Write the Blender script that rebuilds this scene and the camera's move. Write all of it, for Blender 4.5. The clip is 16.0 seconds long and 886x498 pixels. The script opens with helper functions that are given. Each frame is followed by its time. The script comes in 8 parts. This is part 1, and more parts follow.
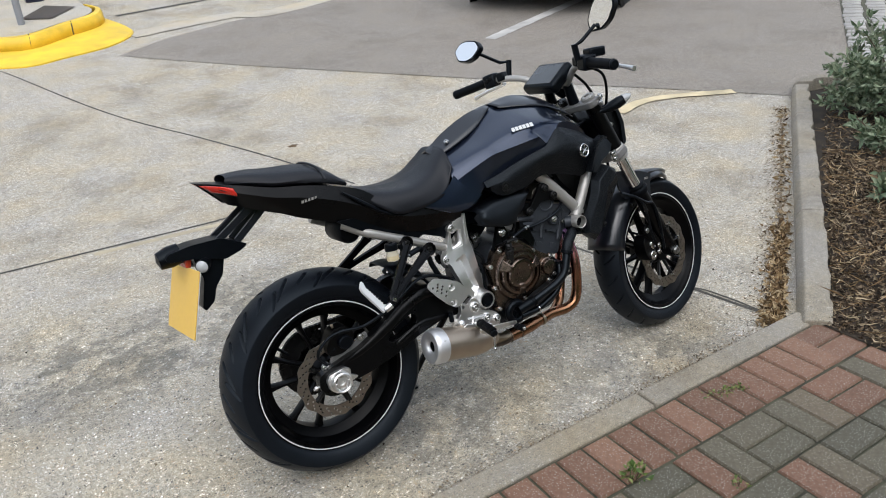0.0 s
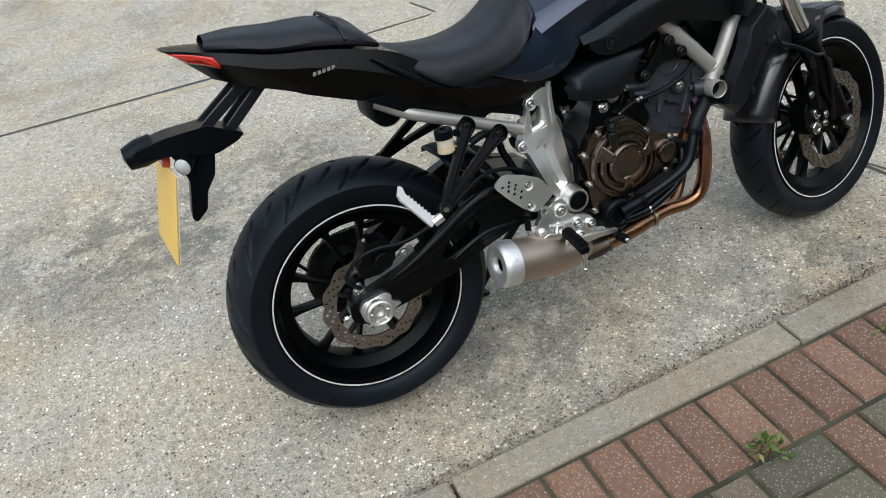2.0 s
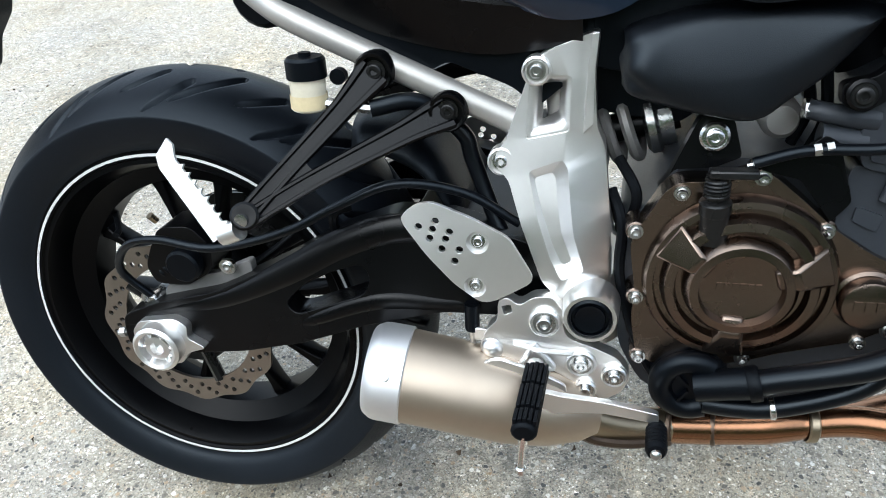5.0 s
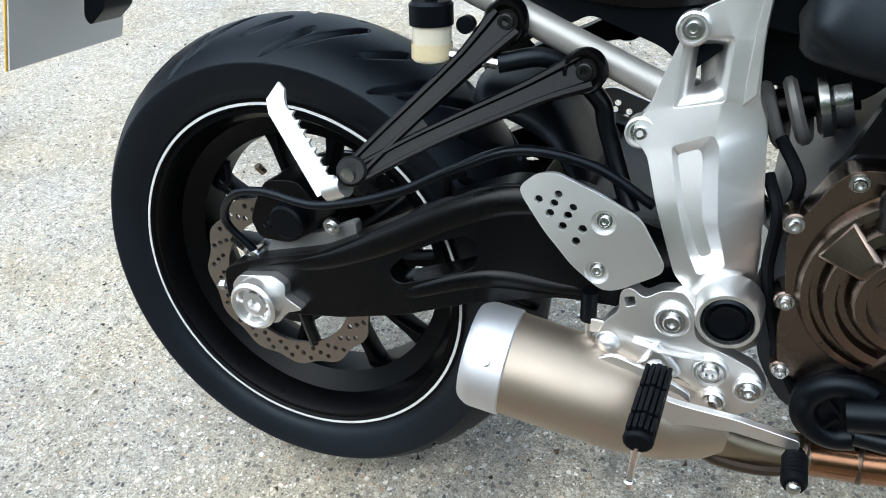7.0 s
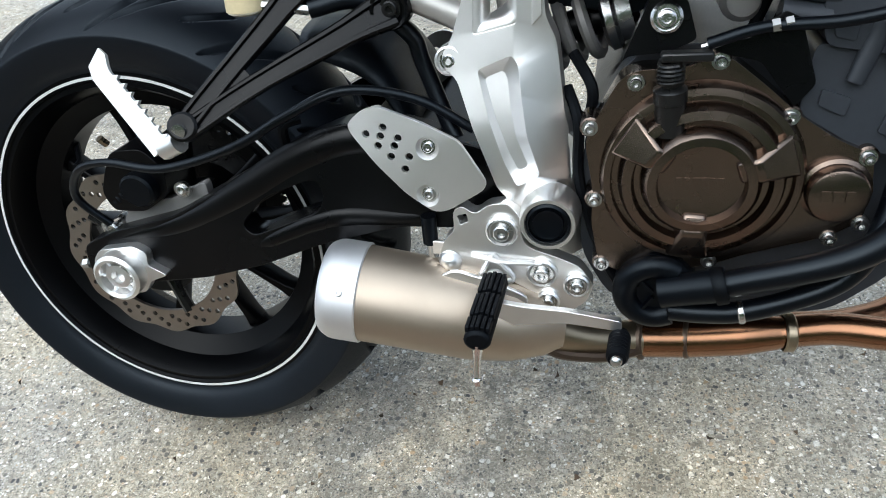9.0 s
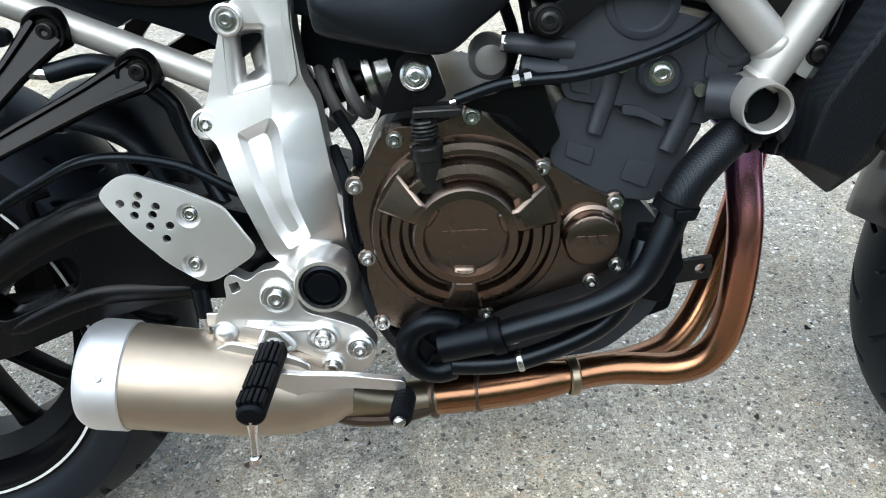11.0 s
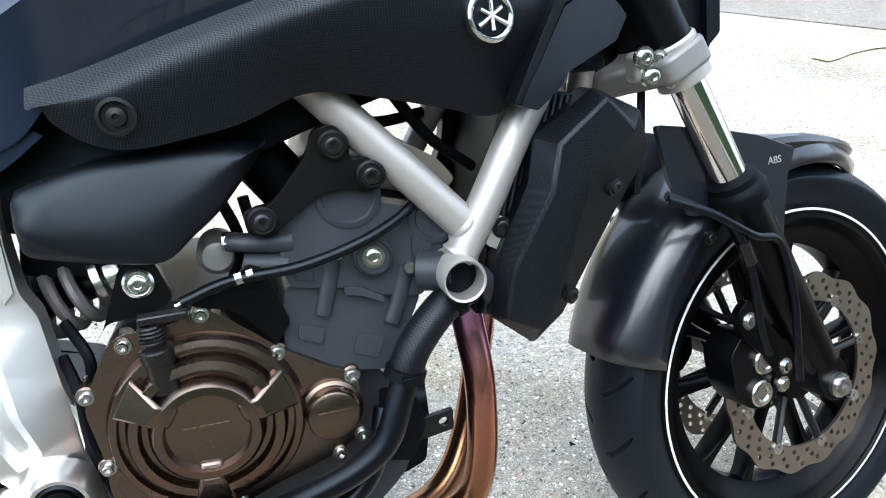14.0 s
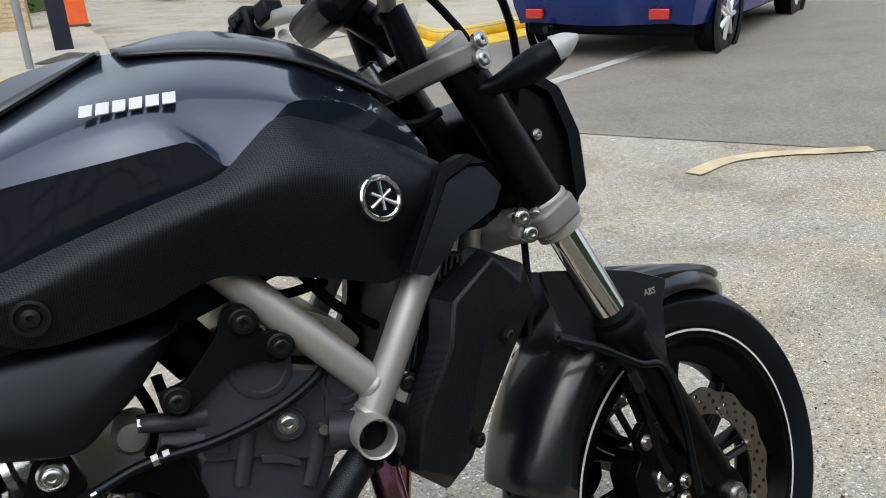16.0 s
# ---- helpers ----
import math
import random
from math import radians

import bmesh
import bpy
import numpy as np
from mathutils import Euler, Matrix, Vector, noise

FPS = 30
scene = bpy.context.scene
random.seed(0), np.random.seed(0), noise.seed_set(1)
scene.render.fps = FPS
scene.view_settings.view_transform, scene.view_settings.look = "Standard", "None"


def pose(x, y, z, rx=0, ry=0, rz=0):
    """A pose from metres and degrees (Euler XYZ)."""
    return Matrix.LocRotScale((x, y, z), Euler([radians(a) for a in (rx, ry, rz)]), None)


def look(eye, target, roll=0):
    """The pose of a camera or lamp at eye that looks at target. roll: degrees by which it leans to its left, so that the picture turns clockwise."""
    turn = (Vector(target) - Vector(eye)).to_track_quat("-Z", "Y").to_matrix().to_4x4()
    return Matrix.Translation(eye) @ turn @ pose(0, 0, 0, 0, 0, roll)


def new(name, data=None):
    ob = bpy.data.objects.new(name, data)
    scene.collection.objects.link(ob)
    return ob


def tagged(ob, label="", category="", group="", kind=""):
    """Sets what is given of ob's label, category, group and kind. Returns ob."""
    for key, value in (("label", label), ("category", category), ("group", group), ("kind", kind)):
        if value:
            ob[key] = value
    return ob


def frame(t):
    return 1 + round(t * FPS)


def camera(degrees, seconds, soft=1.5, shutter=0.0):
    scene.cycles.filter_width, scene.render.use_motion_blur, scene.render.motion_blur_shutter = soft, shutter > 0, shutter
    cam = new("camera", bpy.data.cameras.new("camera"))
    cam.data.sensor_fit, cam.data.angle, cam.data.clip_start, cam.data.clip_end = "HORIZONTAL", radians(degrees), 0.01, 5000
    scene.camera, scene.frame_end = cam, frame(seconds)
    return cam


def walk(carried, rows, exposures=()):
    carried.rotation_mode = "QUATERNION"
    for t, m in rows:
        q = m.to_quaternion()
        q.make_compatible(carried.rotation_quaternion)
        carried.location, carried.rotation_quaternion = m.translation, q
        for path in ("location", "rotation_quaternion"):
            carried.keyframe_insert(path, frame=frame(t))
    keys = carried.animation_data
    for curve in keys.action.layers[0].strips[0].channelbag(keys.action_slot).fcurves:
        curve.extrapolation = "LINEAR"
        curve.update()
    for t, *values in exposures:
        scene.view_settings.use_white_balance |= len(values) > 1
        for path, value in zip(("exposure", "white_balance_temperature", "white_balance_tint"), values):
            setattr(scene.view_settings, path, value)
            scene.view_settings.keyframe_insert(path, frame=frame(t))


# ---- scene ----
cam = camera(60.93, 16.0, soft=1.0)
PATH = [
    (0, (-0.661, -1.843, 1.592), (0.261, -0.276, 0.76), -4.6),
    (0.5, (-0.663, -1.819, 1.58), (0.242, -0.256, 0.72), -4.9),
    (1, (-0.631, -1.727, 1.565), (0.215, -0.18, 0.621), -5.2),
    (1.5, (-0.483, -1.546, 1.494), (0.229, 0.002, 0.447), -7.8),
    (2, (-0.267, -1.341, 1.464), (0.254, 0.159, 0.249), -9.6),
    (2.5, (-0.048, -1.122, 1.453), (0.296, 0.264, 0.052), -11.2),
    (3, (0.189, -0.971, 1.355), (0.326, 0.375, -0.117), -14.9),
    (3.5, (0.332, -0.813, 1.274), (0.372, 0.469, -0.261), -15.1),
    (4, (0.426, -0.676, 1.202), (0.396, 0.586, -0.349), -9.7),
    (4.2, (0.479, -0.7, 1.104), (0.359, 0.731, -0.288), -8.4),
    (6.3, (0.547, -0.62, 0.933), (-0.022, 0.924, -0.203), -6.4),
    (6.5, (0.539, -0.625, 0.93), (-0.076, 0.89, -0.22), -6.9),
    (7, (0.508, -0.627, 0.92), (-0.181, 0.818, -0.279), -7.8),
    (7.5, (0.517, -0.634, 0.917), (-0.255, 0.75, -0.303), -9.0),
    (8, (0.544, -0.652, 0.908), (-0.236, 0.744, -0.293), -9.4),
    (8.5, (0.564, -0.664, 0.921), (-0.085, 0.76, -0.325), -10.3),
    (9, (0.597, -0.672, 0.905), (0.125, 0.799, -0.365), -10.3),
    (9.5, (0.615, -0.666, 0.891), (0.35, 0.822, -0.418), -8.9),
    (10, (0.654, -0.65, 0.884), (0.471, 0.846, -0.43), -7.7),
    (10.2, (0.66, -0.65, 0.885), (0.506, 0.862, -0.415), -6.9),
    (12.3, (0.669, -0.673, 0.87), (0.699, 1.059, -0.129), -6.0),
    (12.5, (0.674, -0.676, 0.881), (0.734, 1.045, -0.136), -6.4),
    (13, (0.69, -0.68, 0.909), (0.92, 0.998, -0.154), -5.9),
    (13.5, (0.738, -0.673, 0.942), (1.045, 0.987, -0.131), -5.0),
    (14, (0.738, -0.677, 0.941), (1.198, 1.046, 0.034), -2.9),
    (14.5, (0.75, -0.681, 0.959), (1.284, 1.104, 0.232), -2.1),
    (15, (0.757, -0.67, 0.986), (1.345, 1.14, 0.371), -1.9),
    (15.5, (0.746, -0.683, 1.002), (1.42, 1.118, 0.452), -2.8),
    (16, (0.739, -0.719, 1.0), (1.469, 1.034, 0.372), -4.7),
]
EXPO = [(0.0, 0.14, 6150, 10), (1.5, 0.07, 6150, 7), (3.5, 0.64, 6000, 6), (6.5, 0.92, 5750, 4), (7.5, 0.59, 5820, 5), (9.0, 0.61, 5880, 5), (10.0, 0.73, 5850, 4), (12.5, 1.08, 5820, 5), (14.5, 1.37, 5720, 7), (15.0, 1.28, 5770, 7), (15.5, 0.42, 6070, 7), (16.0, 0.12, 6220, 8)]
walk(cam, [(t, look(e, g, r)) for t, e, g, r in PATH], EXPO)

# ---- light: an overcast sky and a wide, weak sun ----
world = bpy.data.worlds.new("overcast_sky")
scene.world = world
world.use_nodes = True
wn, wl = world.node_tree.nodes, world.node_tree.links
wn.clear()
sky = wn.new("ShaderNodeTexSky")
sky.sky_type = "NISHITA"
sky.sun_disc = False
sky.sun_elevation = radians(52)
sky.sun_rotation = radians(200)
sky.air_density, sky.dust_density, sky.ozone_density = 1.0, 6.0, 1.0
hsv = wn.new("ShaderNodeHueSaturation")
hsv.inputs["Saturation"].default_value = 0.5
bg = wn.new("ShaderNodeBackground")
bg.inputs["Strength"].default_value = 0.15
wo = wn.new("ShaderNodeOutputWorld")
wl.new(sky.outputs[0], hsv.inputs["Color"])
veil = wn.new("ShaderNodeMix")
veil.data_type = "RGBA"
veil.inputs[0].default_value = 0.55          # an even cloud layer over the clear-sky gradient
veil.inputs[7].default_value = (6.45, 7.1, 8.0, 1)
wl.new(hsv.outputs[0], veil.inputs[6])
wl.new(veil.outputs[2], bg.inputs["Color"])
wl.new(bg.outputs[0], wo.inputs["Surface"])
sun_data = bpy.data.lights.new("sun", "SUN")
sun_data.energy, sun_data.angle, sun_data.color = 1.2, radians(85), (1.0, 0.97, 0.92)
sun = new("sun", sun_data)
sun.matrix_world = look((-2, -5, 9), (0, 0, 0))


# ---- materials ----
def nodes_of(name):
    m = bpy.data.materials.new(name)
    m.use_nodes = True
    nt = m.node_tree
    return m, nt, nt.nodes["Principled BSDF"]


def ramp(nt, src, stops):
    r = nt.nodes.new("ShaderNodeValToRGB")
    while len(r.color_ramp.elements) < len(stops):
        r.color_ramp.elements.new(0.5)
    for e, (p, c) in zip(r.color_ramp.elements, stops):
        e.position = p
        e.color = (*c, 1) if len(c) == 3 else c
    nt.links.new(src, r.inputs[0])
    return r.outputs[0]


def tex(nt, kind, scale, coords, **kw):
    n = nt.nodes.new(kind)
    n.inputs["Scale"].default_value = scale
    for k, v in kw.items():
        n.inputs[k].default_value = v
    nt.links.new(coords, n.inputs["Vector"])
    return n


def coords(nt, which="Object"):
    return nt.nodes.new("ShaderNodeTexCoord").outputs[which]


def mixc(nt, fac, a, b, mode="MIX"):
    n = nt.nodes.new("ShaderNodeMix")
    n.data_type, n.blend_type = "RGBA", mode
    for sock, v in ((n.inputs[0], fac), (n.inputs[6], a), (n.inputs[7], b)):
        if isinstance(v, (int, float)):
            sock.default_value = v
        elif isinstance(v, tuple):
            sock.default_value = (*v, 1)
        else:
            nt.links.new(v, sock)
    return n.outputs[2]


def bump(nt, bsdf, height, strength=0.3, dist=0.002):
    b = nt.nodes.new("ShaderNodeBump")
    b.inputs["Strength"].default_value = strength
    b.inputs["Distance"].default_value = dist
    nt.links.new(height, b.inputs["Height"])
    nt.links.new(b.outputs[0], bsdf.inputs["Normal"])


def mat(name, col, rough=0.5, metal=0.0, coat=0.0, grain=0.12, scale=60.0, bumpy=0.0, bscale=900.0, smudge=0.1, spec=0.5):
    """A surface with two scales of colour variation, uneven gloss and optional fine relief."""
    m, nt, b = nodes_of(name)
    co = coords(nt)
    big = tex(nt, "ShaderNodeTexNoise", scale * 0.12, co, Detail=5.0)
    fine = tex(nt, "ShaderNodeTexNoise", scale * 4, co, Detail=3.0)
    dark = tuple(c * (1 - grain) for c in col)
    lite = tuple(min(1, c * (1 + grain)) for c in col)
    c1 = ramp(nt, big.outputs[0], [(0.35, dark), (0.65, lite)])
    c2 = mixc(nt, 0.35, c1, ramp(nt, fine.outputs[0], [(0.3, dark), (0.7, lite)]))
    nt.links.new(c2, b.inputs["Base Color"])
    lo, hi = max(0.02, rough - smudge), min(1, rough + smudge)
    nt.links.new(ramp(nt, big.outputs[0], [(0.3, (lo,) * 3), (0.7, (hi,) * 3)]), b.inputs["Roughness"])
    b.inputs["Metallic"].default_value = metal
    b.inputs["Coat Weight"].default_value = coat
    b.inputs["Coat Roughness"].default_value = 0.03
    b.inputs["Specular IOR Level"].default_value = spec
    if bumpy:
        bump(nt, b, tex(nt, "ShaderNodeTexNoise", bscale, co, Detail=2.0).outputs[0], bumpy, 0.001)
    return m


def mat_concrete(name, base, contrast, pebble=130.0, stain=0.5, spots=(), warm=0.75, tint=(1, 1, 1)):
    """Exposed-aggregate concrete: pebbles of several colours in a grey paste, with broad stains."""
    m, nt, b = nodes_of(name)
    co = coords(nt)
    warp = tex(nt, "ShaderNodeTexNoise", pebble * 1.3, co, Detail=2.0)
    wv = nt.nodes.new("ShaderNodeVectorMath")
    wv.operation = "MULTIPLY_ADD"
    wv.inputs[1].default_value = (0.55 / pebble,) * 3
    nt.links.new(warp.outputs["Color"], wv.inputs[0])
    nt.links.new(co, wv.inputs[2])
    cw = wv.outputs[0]
    g = base
    fine = tex(nt, "ShaderNodeTexNoise", 420.0, co, Detail=4.0, Roughness=0.7)
    sand = tex(nt, "ShaderNodeTexNoise", pebble * 2.4, co, Detail=5.0, Roughness=0.8)
    paste = (g * 0.93, g * 0.845, g * 0.70)
    c = mixc(nt, contrast, paste, mixc(nt, 1.0, paste, ramp(nt, sand.outputs[0], [(0.36, (0.30, 0.29, 0.27)), (0.5, (0.95, 0.95, 0.95)), (0.64, (1.55, 1.55, 1.52))]), "MULTIPLY"))
    inside = None
    for size_, share, lo_, hi_ in ((4.2, 0.12, 0.30, 0.46), (2.0, 0.20, 0.32, 0.44), (1.0, 0.36, 0.32, 0.42), (0.55, 0.80, 0.20, 0.28)):
        v = tex(nt, "ShaderNodeTexVoronoi", pebble * size_, cw, Randomness=1.0)
        tone = nt.nodes.new("ShaderNodeSeparateColor")
        nt.links.new(v.outputs["Color"], tone.inputs[0])
        stones = ramp(nt, tone.outputs[0], [(0.0, (g * 0.17, g * 0.17, g * 0.175)), (0.16, (g * 0.40, g * 0.37, g * 0.33)), (0.32, (g * 0.75, g * 0.66, g * 0.52)), (0.5, (g * 1.05, g * 0.98, g * 0.84)),
                                            (0.68, (g * 1.25, g * 1.17, g * 1.02)), (0.80, (g * 0.98, g * 0.70, g * 0.44)), (0.90, (g * 1.75, g * 1.68, g * 1.54)), (1.0, (g * 2.1, g * 2.05, g * 1.95))])
        inside = ramp(nt, v.outputs["Distance"], [(lo_, (1, 1, 1)), (hi_, (0, 0, 0))])
        some = ramp(nt, tone.outputs[1], [(share - 0.02, (0, 0, 0)), (share + 0.02, (1, 1, 1))])
        mask = mixc(nt, 1.0, mixc(nt, 1.0, inside, some, "MULTIPLY"), (contrast,) * 3, "MULTIPLY")
        c = mixc(nt, mask, c, stones)
    c = mixc(nt, 0.5, c, ramp(nt, fine.outputs[0], [(0.36, (0.50, 0.50, 0.50)), (0.64, (1.45, 1.45, 1.45))]), "MULTIPLY")
    mottle = tex(nt, "ShaderNodeTexNoise", 38.0, co, Detail=9.0, Roughness=0.85)
    c = mixc(nt, 0.6 * contrast, c, ramp(nt, mottle.outputs[0], [(0.38, (0.55, 0.55, 0.54)), (0.5, (1, 1, 1)), (0.62, (1.4, 1.4, 1.38))]), "MULTIPLY")
    broad = tex(nt, "ShaderNodeTexNoise", 1.6, co, Detail=6.0, Roughness=0.65)
    c = mixc(nt, stain, c, ramp(nt, broad.outputs[0], [(0.32, (0.68, 0.66, 0.62)), (0.5, (1, 1, 1)), (0.7, (1.12, 1.11, 1.08))]), "MULTIPLY")
    tan = tex(nt, "ShaderNodeTexNoise", 2.3, co, Detail=7.0, Roughness=0.62)
    c = mixc(nt, warm, c, ramp(nt, tan.outputs[0], [(0.36, (0.98, 1.0, 1.06)), (0.50, (1.0, 0.99, 0.96)), (0.66, (1.04, 0.96, 0.80))]), "MULTIPLY")
    oil = tex(nt, "ShaderNodeTexNoise", 5.0, co, Detail=7.0, Roughness=0.7)
    c = mixc(nt, 0.4, c, ramp(nt, oil.outputs[0], [(0.3, (0.5, 0.5, 0.5)), (0.39, (1, 1, 1))]), "MULTIPLY")
    if spots:
        for (px, py), size in spots:
            vd = nt.nodes.new("ShaderNodeVectorMath")
            vd.operation = "DISTANCE"
            vd.inputs[1].default_value = (px, py, 0)
            nt.links.new(co, vd.inputs[0])
            near = ramp(nt, vd.outputs["Value"], [(0.0, (1, 1, 1)), (min(1, size), (0, 0, 0))])
            blot = tex(nt, "ShaderNodeTexNoise", 6.5, co, Detail=10.0, Roughness=0.78)
            patch = mixc(nt, 1.0, near, ramp(nt, blot.outputs[0], [(0.45, (0, 0, 0)), (0.54, (1, 1, 1))]), "MULTIPLY")
            c = mixc(nt, patch, c, mixc(nt, 0.62, c, (0.045, 0.05, 0.05)))
    c = mixc(nt, 1.0, c, tint, "MULTIPLY")
    nt.links.new(c, b.inputs["Base Color"])
    b.inputs["Roughness"].default_value = 0.82
    b.inputs["Specular IOR Level"].default_value = 0.35
    bump(nt, b, mixc(nt, 0.5, inside, fine.outputs[0]), 0.5, 0.0025)
    return m


def mat_metal_brushed(name, col, rough=0.35, bumpy=0.08):
    m, nt, b = nodes_of(name)
    co = coords(nt)
    n = tex(nt, "ShaderNodeTexNoise", 1500.0, co, Detail=2.0)
    big = tex(nt, "ShaderNodeTexNoise", 14.0, co, Detail=5.0)
    nt.links.new(ramp(nt, big.outputs[0], [(0.3, tuple(c * 0.9 for c in col)), (0.7, col)]), b.inputs["Base Color"])
    b.inputs["Metallic"].default_value = 1.0
    nt.links.new(ramp(nt, big.outputs[0], [(0.3, (rough + 0.08,) * 3), (0.7, (rough - 0.05,) * 3)]), b.inputs["Roughness"])
    bump(nt, b, n.outputs[0], bumpy, 0.0006)
    return m


M = {}
M["concrete"] = mat_concrete("exposed_aggregate_concrete", 0.445, 1.0, 100.0, 0.9, (((-0.73, 1.21), 0.65), ((-0.26, 1.04), 0.50), ((0.12, 1.36), 0.40), ((0.35, 0.05), 0.75), ((1.2, -0.2), 0.5)))
M["kerb"] = mat_concrete("kerb_concrete", 0.33, 0.55, 150.0, 1.0, (), 0.8, (0.98, 0.97, 0.96))
M["path"] = mat_concrete("path_concrete", 0.51, 0.25, 160.0)
M["asphalt"] = mat_concrete("worn_asphalt", 0.28, 0.6, 80.0, 0.5, (), 0.15, (0.99, 0.97, 1.0))
M["tyre"] = mat("tyre_rubber", (0.0035, 0.0046, 0.0072), 0.46, 0, 0, 0.25, 60, 0.15, 1500, spec=0.26)
M["rubber"] = mat("black_rubber", (0.002, 0.0021, 0.0028), 0.5, 0, 0, 0.2, 60, 0.1, 1200, spec=0.12)
M["hose"] = mat("rubber_hose", (0.0016, 0.002, 0.0032), 0.34, 0, 0, 0.2, 60, 0.05, 1500, spec=0.27)
M["plastic"] = mat("matt_black_plastic", (0.0017, 0.0022, 0.0034), 0.36, 0, 0, 0.15, 40, 0.12, 2200, spec=0.17)
M["satinplastic"] = mat("satin_moulded_plastic", (0.0022, 0.0027, 0.0040), 0.40, 0, 0, 0.15, 40, 0.25, 1500, spec=0.36)
M["blackpaint"] = mat("satin_black_paint", (0.0014, 0.0015, 0.0019), 0.31, 0, 0, 0.12, 40, 0.04, 1800, spec=0.20)
M["gloss"] = mat("deep_blue_gloss_paint", (0.022, 0.032, 0.060), 0.36, 0.8, 1.0, 0.1, 40, 0, 900, 0.04, 0.15)
M["gloss"].node_tree.nodes["Principled BSDF"].inputs["Coat IOR"].default_value = 1.55
for k_ in ("plastic", "satinplastic", "tyre", "rubber", "hose"):
    M[k_].node_tree.nodes["Principled BSDF"].inputs["Specular Tint"].default_value = (0.78, 0.90, 1.0, 1)
M["rimblack"] = mat("rim_black", (0.0010, 0.0011, 0.0015), 0.33, 0, 0, 0.12, 40, 0.03, 1800, spec=0.11)
M["vinyl"] = mat("seat_vinyl", (0.006, 0.007, 0.0105), 0.5, 0, 0, 0.2, 60, 0.35, 700, spec=0.35)
M["engine"] = mat("engine_grey_black", (0.030, 0.034, 0.041), 0.40, 0.2, 0, 0.15, 40, 0.2, 1600, spec=0.35)
M["bronze"] = mat_metal_brushed("bronze_engine_cover", (0.200, 0.154, 0.125), 0.23, 0.08)
M["alu"] = mat_metal_brushed("cast_aluminium_silver", (0.86, 0.85, 0.835), 0.38, 0.08)
M["pipe"] = mat("silver_painted_steel", (0.40, 0.385, 0.36), 0.42, 0.55, 0, 0.06, 40, 0.05, 1500, 0.05)
M["castgrey"] = mat("cast_grey_paint", (0.22, 0.215, 0.21), 0.42, 0.4, 0, 0.1, 40, 0.1, 900)
M["chrome"] = mat_metal_brushed("chromed_steel", (0.80, 0.80, 0.80), 0.12, 0.0)
M["bolt"] = mat_metal_brushed("zinc_bolt", (0.56, 0.56, 0.55), 0.25, 0.03)
M["darkbolt"] = mat("black_bolt", (0.02, 0.02, 0.02), 0.3, 0.6)
M["disc"] = mat_metal_brushed("brake_disc_steel", (0.34, 0.30, 0.26), 0.36, 0.1)
M["muffler"] = mat_metal_brushed("brushed_titanium_tone", (0.48, 0.405, 0.325), 0.45, 0.12)
M["sootsteel"] = mat_metal_brushed("heat_browned_steel", (0.12, 0.09, 0.07), 0.42, 0.15)
M["linksteel"] = mat_metal_brushed("straw_tinted_steel", (0.34, 0.28, 0.20), 0.32, 0.1)
M["mufcap"] = mat_metal_brushed("satin_end_cap", (0.78, 0.78, 0.79), 0.52, 0.06)
M["barepeg"] = mat("bare_cast_peg", (0.78, 0.78, 0.77), 0.42, 0.35, 0, 0.06, 40, 0.1, 900)
M["headcover"] = mat_metal_brushed("pale_bronze_casting", (0.34, 0.30, 0.26), 0.38, 0.1)
M["fender"] = mat("blue_black_gloss_plastic", (0.006, 0.0075, 0.012), 0.34, 0, 0.5, 0.1, 40, 0, 900, 0.04)
M["white"] = mat("white_decal", (0.66, 0.66, 0.65), 0.4, 0, 0, 0.03)
M["plate_yellow"] = mat("reflective_yellow", (0.80, 0.50, 0.09), 0.35, 0, 0, 0.05, 20)
M["red"] = mat("red_lens", (0.55, 0.02, 0.01), 0.15, 0, 0.6, 0.1)
M["clear"] = mat("clear_lens", (0.45, 0.46, 0.46), 0.10, 0, 0.8, 0.08)
M["amber"] = mat("reflector_red", (0.45, 0.05, 0.02), 0.2, 0, 0.4, 0.1)
M["mirror"] = mat("mirror_glass", (0.92, 0.93, 0.94), 0.02, 1.0, 0, 0.0, 40, 0, 900, 0.0)
M["screen"] = mat("instrument_glass", (0.035, 0.038, 0.04), 0.3, 0, 0.3, 0.1)
M["fluid"] = mat("yellowed_translucent_plastic", (0.62, 0.57, 0.45), 0.35, 0, 0, 0.1)
M["yellow"] = mat("worn_yellow_paint", (0.78, 0.52, 0.035), 0.55, 0, 0, 0.22, 30, 0.25, 300)


